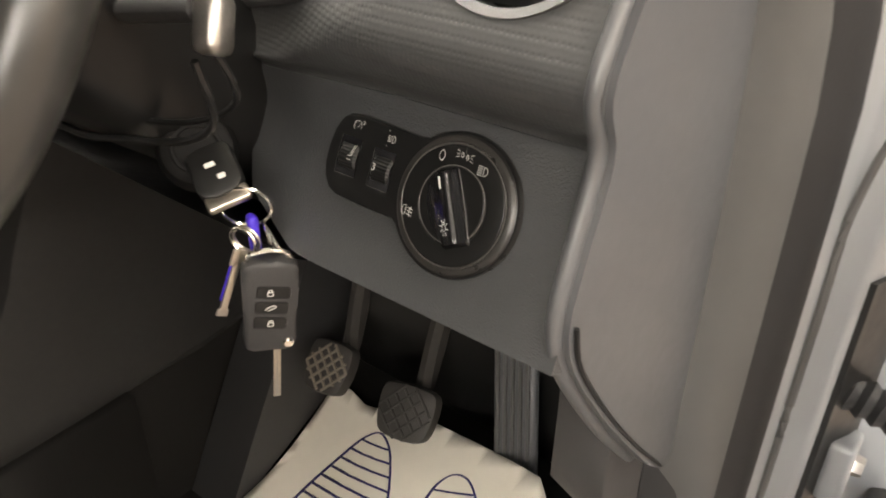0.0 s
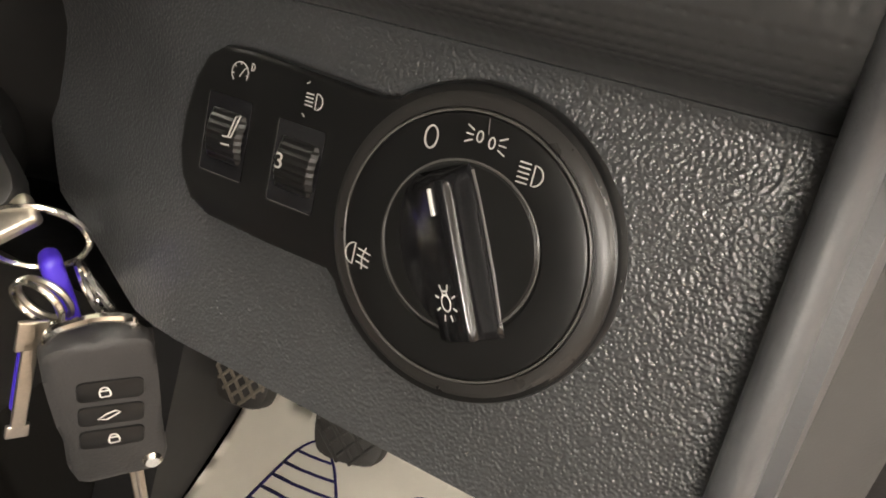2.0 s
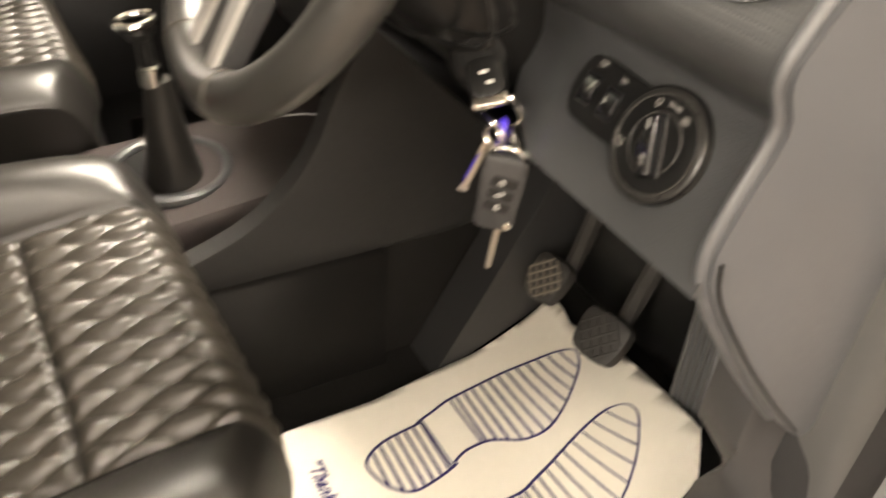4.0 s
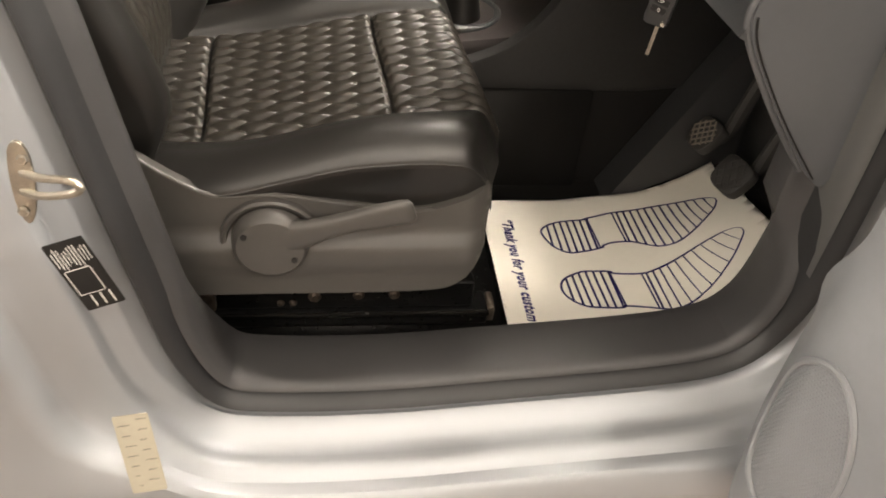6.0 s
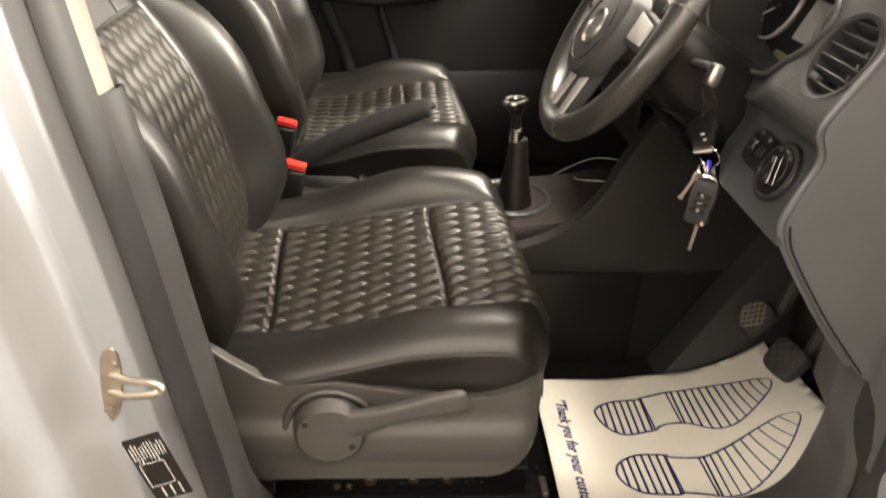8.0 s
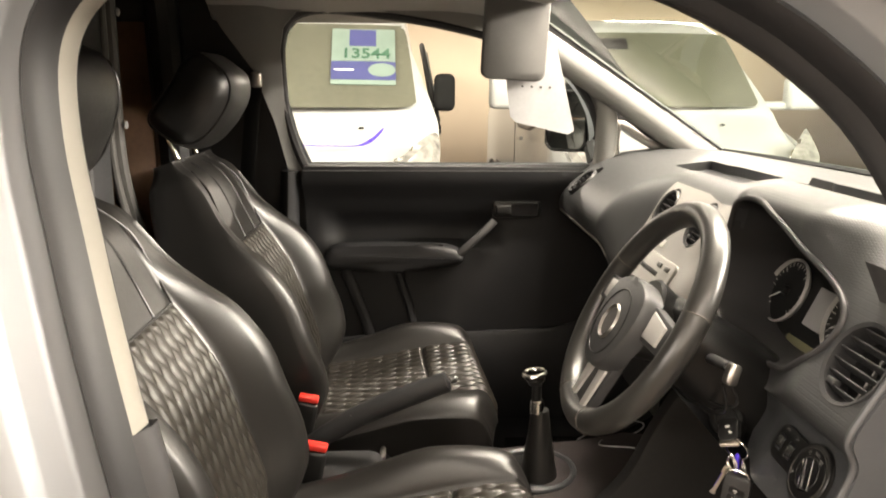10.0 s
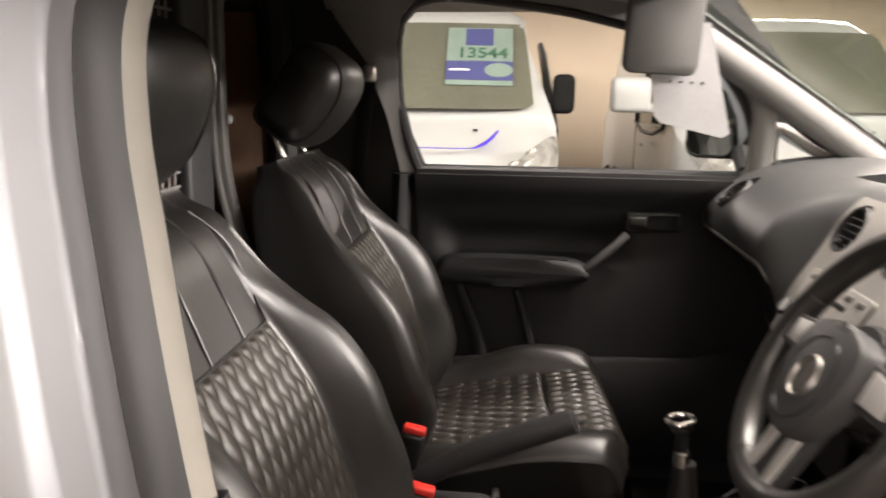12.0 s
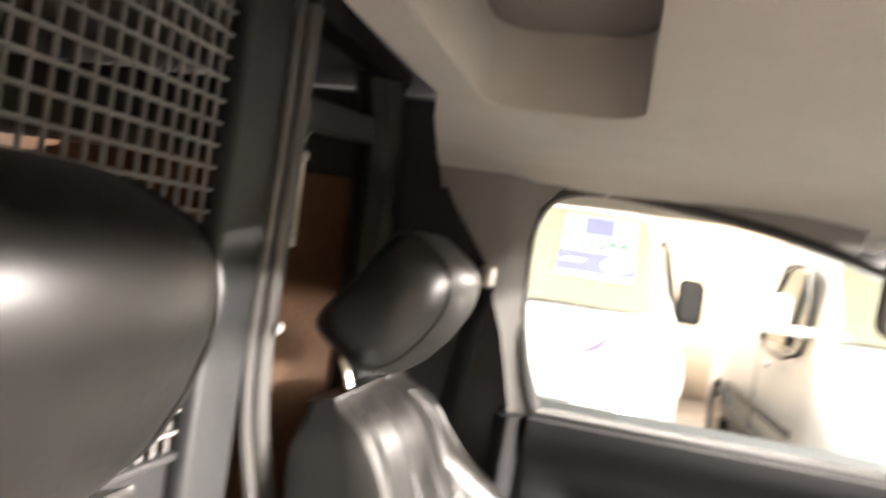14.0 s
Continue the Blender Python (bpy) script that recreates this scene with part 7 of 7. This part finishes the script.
def hall_van(cx, ny, label, mirror_mat, mirror_w, mirror_out=0.0, group="parked vans"):
    van = thing("parked_van", label, "van", group, at=(cx, ny + 2.2, 0))
    st = [(0.00, 0.30, 0.62, 0.72), (0.03, 0.24, 0.78, 0.80), (0.12, 0.22, 0.93, 0.88), (0.30, 0.22, 1.03, 0.915), (0.55, 0.22, 1.13, 0.925), (0.78, 0.22, 1.24, 0.93), (0.85, 0.22, 1.32, 0.925), (1.05, 0.22, 1.55, 0.90), (1.30, 0.22, 1.78, 0.87), (1.48, 0.22, 1.90, 0.86), (1.75, 0.22, 1.95, 0.865), (2.5, 0.22, 1.96, 0.87), (4.3, 0.22, 1.94, 0.87), (4.42, 0.28, 1.85, 0.84)]
    rows = []
    for y, zb, zt, hw in st:
        hw *= 0.87
        belt = min(zt - 0.05, 1.10)
        top = hw if zt < 1.25 else hw - 0.20 * smooth01((zt - 1.2) / 0.7) * 0.75
        rows.append([Vector((cx + s * a, ny + y, z)) for s, a, z in ((-1, hw * 0.9, zb), (-1, hw, zb + 0.12), (-1, hw, (zb + belt) / 2), (-1, hw * 0.995, belt), (-1, (hw * 0.99 + top) / 2, (belt + zt) / 2), (-1, top, zt - 0.06), (-1, top - 0.10, zt - 0.008), (-1, top * 0.4, zt),
                                                        (1, top * 0.4, zt), (1, top - 0.10, zt - 0.008), (1, top, zt - 0.06), (1, (hw * 0.99 + top) / 2, (belt + zt) / 2), (1, hw * 0.995, belt), (1, hw, (zb + belt) / 2), (1, hw, zb + 0.12), (1, hw * 0.9, zb))])
    cols = [smooth_path(c, 4) for c in zip(*rows)]
    part("body", loft([list(r) for r in zip(*cols)]), M_VANWHITE, van, "white painted body", 40)
    ws = [(-0.55, 0.0), (0.0, -0.012), (0.55, 0.0), (0.645, 0.05), (0.655, 0.16), (0.60, 0.90), (0.56, 1.02), (0.48, 1.05), (-0.48, 1.05), (-0.56, 1.02), (-0.60, 0.90), (-0.655, 0.16), (-0.645, 0.05)]
    wsp = [(p.x, p.y) for p in smooth_path([(x, y, 0) for x, y in ws], 3, True)]

    def ws_fn(u, v, d):
        bow = (u / 0.9) ** 2
        return Vector((cx + u * 1.02, ny + 0.775 + 0.50 * v + 0.06 * bow + d, 1.315 + 0.49 * v - 0.012 * bow))

    part("windscreen", sheet(wsp, [], ws_fn, 0.08, edge=0.02), M_TINT, van, "dark greenish windscreen")
    part("wiper", tube([ws_fn(-0.75, -0.02, -0.012), ws_fn(-0.4, -0.01, -0.018), ws_fn(-0.22, 0.0, -0.012)], 0.008, 6), M_BLACK, van)
    for sg in (-1, 1):
        mr = part("mirror_housing", rbox(mirror_w, 0.13, 0.23, 0.04, pose(cx + sg * (0.785 + mirror_out + mirror_w / 2), ny + 0.98, 1.40)), mirror_mat, van, "door mirror housing")
        part("mirror_arm", rbox(0.16 + mirror_out, 0.06, 0.06, 0.02, pose(cx + sg * (0.79 + mirror_out / 2), ny + 0.99, 1.315)), mirror_mat, mr)
        hl = smooth_path([(cx + sg * 0.47, ny + 0.075, 0.855), (cx + sg * 0.55, ny + 0.13, 0.95), (cx + sg * 0.71, ny + 0.32, 1.075), (cx + sg * 0.765, ny + 0.36, 1.07), (cx + sg * 0.755, ny + 0.22, 0.94), (cx + sg * 0.66, ny + 0.10, 0.85)], 4, True)
        cen = sum(hl, Vector((0, 0, 0))) / len(hl)
        hl = [cen + (p - cen) * 1.30 + Vector((-sg * 0.02, 0.0, 0.045)) for p in hl]
        cen = cen + Vector((-sg * 0.02, 0.0, 0.045))
        bm = bmesh.new()
        top = cen + Vector((sg * 0.045, -0.085, 0.035))
        c0 = bm.verts.new(top)
        ringv = [bm.verts.new(p + Vector((sg * 0.02, -0.045, 0.015))) for p in hl]
        ring2 = [bm.verts.new(p.lerp(top, 0.45) + Vector((sg * 0.022, -0.050, 0.018))) for p in hl]
        for i in range(len(hl)):
            j = (i + 1) % len(hl)
            bm.faces.new((ringv[i], ringv[j], ring2[j], ring2[i]))
            bm.faces.new((ring2[i], ring2[j], c0))
        lamp = part("headlamp", bm, M_LENS, van, "clear headlamp")
        for f, r in ((0.25, 0.045), (0.45, 0.055), (0.68, 0.050)):
            q = hl[0].lerp(hl[12], f) + Vector((sg * 0.030, -0.070, 0.020))
            part("reflector", turned([(0.0, 0.0), (r * 0.55, 0.004), (r, 0.022), (r * 1.1, 0.010)], frame_of(q, (0.9, 0.42 * sg, 0), (0.0, 0.45, 0.9)), 18), M_CHROME, lamp, "bright reflector bowl")
        part("indicator", tube([hl[20 % len(hl)] + Vector((sg * 0.02, -0.03, 0.01)), hl[22 % len(hl)] + Vector((sg * 0.02, -0.035, 0.01)), hl[0] + Vector((sg * 0.01, -0.03, 0.0))], 0.014, 8), M_ORANGE, lamp, "orange indicator strip")
        sw = [(1.10, 1.18), (1.42, 1.66), (1.95, 1.72), (2.10, 1.66), (2.12, 1.18)]
        part("side_window", sheet(sw, [], lambda u, v, d: Vector((cx + sg * (0.800 - 0.145 * smooth01((v - 1.1) / 0.85) * 0.9 + 0.012), ny + u, v)), 0.12), M_TINT, van, "dark side window")
        part("window_rubber", tube(smooth_path([Vector((cx + sg * (0.822 - 0.145 * smooth01((v - 1.1) / 0.85) * 0.9), ny + u, v)) for u, v in sw], 3, True), 0.016, 6, True), M_BLACK, van, "black window rubber")
        part("quarter_post", tube([Vector((cx + sg * (0.826 - 0.145 * smooth01((v - 1.1) / 0.85) * 0.9), ny + u, v)) for u, v in ((1.40, 1.20), (1.47, 1.66))], 0.02, 6), M_BLACK, van)
        part("door_gap", tube([Vector((cx + sg * 0.812, ny + y, z)) for y, z in ((2.16, 1.15), (2.17, 0.8), (2.15, 0.45))], 0.005, 5), M_DARK, van)
        for wy in (0.72, 3.55):
            wm = frame_of((cx + sg * 0.71, ny + wy, 0.32), (0, 1, 0), (0, 0, 1))
            if (wm.to_3x3() @ Vector((0, 0, 1))).x * sg < 0:
                wm = wm @ Matrix.Rotation(math.pi, 4, "Y")
            wl = part("wheel", turned([(0.22, 0.09), (0.30, 0.105), (0.325, 0.07), (0.325, -0.08), (0.30, -0.1), (0.0, -0.1)], wm, 36), M_TYRE, van, "black tyre")
            part("rim", turned([(0.0, 0.075), (0.06, 0.08), (0.10, 0.055), (0.19, 0.07), (0.225, 0.095)], wm, 24), M_STEEL, wl, "silver wheel")
            part("arch_gap", turned([(0.33, 0.0), (0.36, 0.106), (0.38, 0.112), (0.385, 0.10)], wm, 36), M_DARK, wl)
        part("sill_strip", rbox(0.03, 2.3, 0.10, 0.012, pose(cx + sg * 0.812, ny + 2.1, 0.48)), M_DARK, van, "dark side strip")
        part("rub_strip", rbox(0.02, 2.1, 0.055, 0.008, pose(cx + sg * 0.815, ny + 2.15, 0.70)), M_DARK, van, "dark rub strip")
        part("door_handle", rbox(0.03, 0.14, 0.035, 0.01, pose(cx + sg * 0.805, ny + 1.95, 1.02)), M_VANWHITE, van)
    part("grille", rbox(0.72, 0.05, 0.07, 0.015, pose(cx, ny + 0.085, 0.90)), M_DARK, van, "dark grille slot")
    part("bumper_opening", rbox(1.1, 0.05, 0.14, 0.03, pose(cx, ny + 0.02, 0.50)), M_DARK, van)
    part("washer_jet", rbox(0.03, 0.02, 0.012, 0.004, pose(cx + 0.35, ny + 0.66, 1.195)), M_BLACK, van)
    return van, ws_fn


van1, f1 = hall_van(-0.83, 3.42, "white panel van with a blue stripe and a windscreen price board", mat("matt_black_mirror_shell", (0.012, 0.012, 0.012), 0.8, spec=0.0), 0.13)
# price board inside the windscreen, stripe on the bonnet
C0 = -0.83


def board_m(u, v, lift):
    a, b, c = f1(u - 0.05, v, 0), f1(u + 0.05, v, 0), f1(u, v + 0.1, 0)
    m = frame_of(f1(u, v, 0), b - a, c - f1(u, v, 0))
    z = m.to_3x3() @ Vector((0, 0, 1))
    return Matrix.Translation(z * lift) @ m


M_BOARD = mat("pale_green_board", (0.17, 0.225, 0.195), 0.5)
M_BBLUE = mat("dark_blue_board", (0.055, 0.06, 0.17), 0.5)
bb = board_m(0.335, 0.60, 0.006)
part("price_board", slab(rrect(-0.20, -0.24, 0.20, 0.26, 0.01), 0.003, bb), M_BOARD, van1, "pale price board with blue fields")
part("blue_field", slab(rrect(-0.09, 0.10, 0.08, 0.25, 0.004), 0.001, bb @ pose(0, 0, 0.004)), M_BBLUE, van1)
part("blue_field", slab(rrect(-0.20, -0.20, 0.20, -0.04, 0.004), 0.001, bb @ pose(0, 0, 0.004)), M_BBLUE, van1)
part("number_strip", slab(rrect(-0.16, -0.035, 0.17, 0.085, 0.006), 0.001, bb @ pose(0, 0, 0.005)), M_BOARD, van1)
text_mesh("13544", 0.125, bb @ pose(0.015, 0.026, 0.008), mat("dark_green_print", (0.035, 0.10, 0.06), 0.6), van1, "lettering", "dark green price figures", bold=0.002)
part("oval_mark", slab(ell(0.115, -0.115, 0.085, 0.06), 0.001, bb @ pose(0, 0, 0.006)), M_BOARD, van1)
part("print_bar", rbox(0.12, 0.014, 0.001, 0.0003, bb @ pose(-0.12, -0.115, 0.006)), M_WHITE, van1)
stripe = [(-0.60, 0.42, 1.112), (0.0, 0.41, 1.108), (0.30, 0.41, 1.106), (0.38, 0.44, 1.115), (0.44, 0.54, 1.150), (0.48, 0.66, 1.192)]
part("bonnet_stripe", tube(smooth_path([Vector((C0 + x, 3.42 + y - 0.02, z + 0.004)) for x, y, z in stripe], 5), 0.016, 6, flat=0.35, taper=lambda t: 0.55 if t < 0.5 else 1.2 - 1.0 * abs(t - 0.68) * 2.6), M_BLUE, van1, "blue bonnet stripe")
van2, f2 = hall_van(1.50, 4.0, "white panel van standing beside the striped van", M_VANWHITE, 0.26, 0.15)

# dark sign hung inside the top of the second van's windscreen
def sign_m(u, v, lift):
    c = f2(u, v, 0)
    m = frame_of(c, f2(u + 0.05, v, 0) - f2(u - 0.05, v, 0), f2(u, v + 0.1, 0) - c)
    return Matrix.Translation((m.to_3x3() @ Vector((0, 0, 1))) * lift) @ m


sg_m = sign_m(-0.36, 0.86, 0.008)
sign = part("window_sign", slab(rrect(-0.17, -0.05, 0.20, 0.06, 0.006), 0.003, sg_m), M_BLACK, van2, "dark sign with a blue edge")
part("blue_edge", slab(rrect(-0.168, -0.048, -0.12, 0.058, 0.004), 0.001, sg_m @ pose(0, 0, 0.004)), M_BLUE, sign)
part("blue_edge", slab(rrect(-0.118, -0.048, -0.02, -0.015, 0.004), 0.001, sg_m @ pose(0, 0, 0.004)), M_BLUE, sign)
van2.rotation_euler.z = radians(2.1)
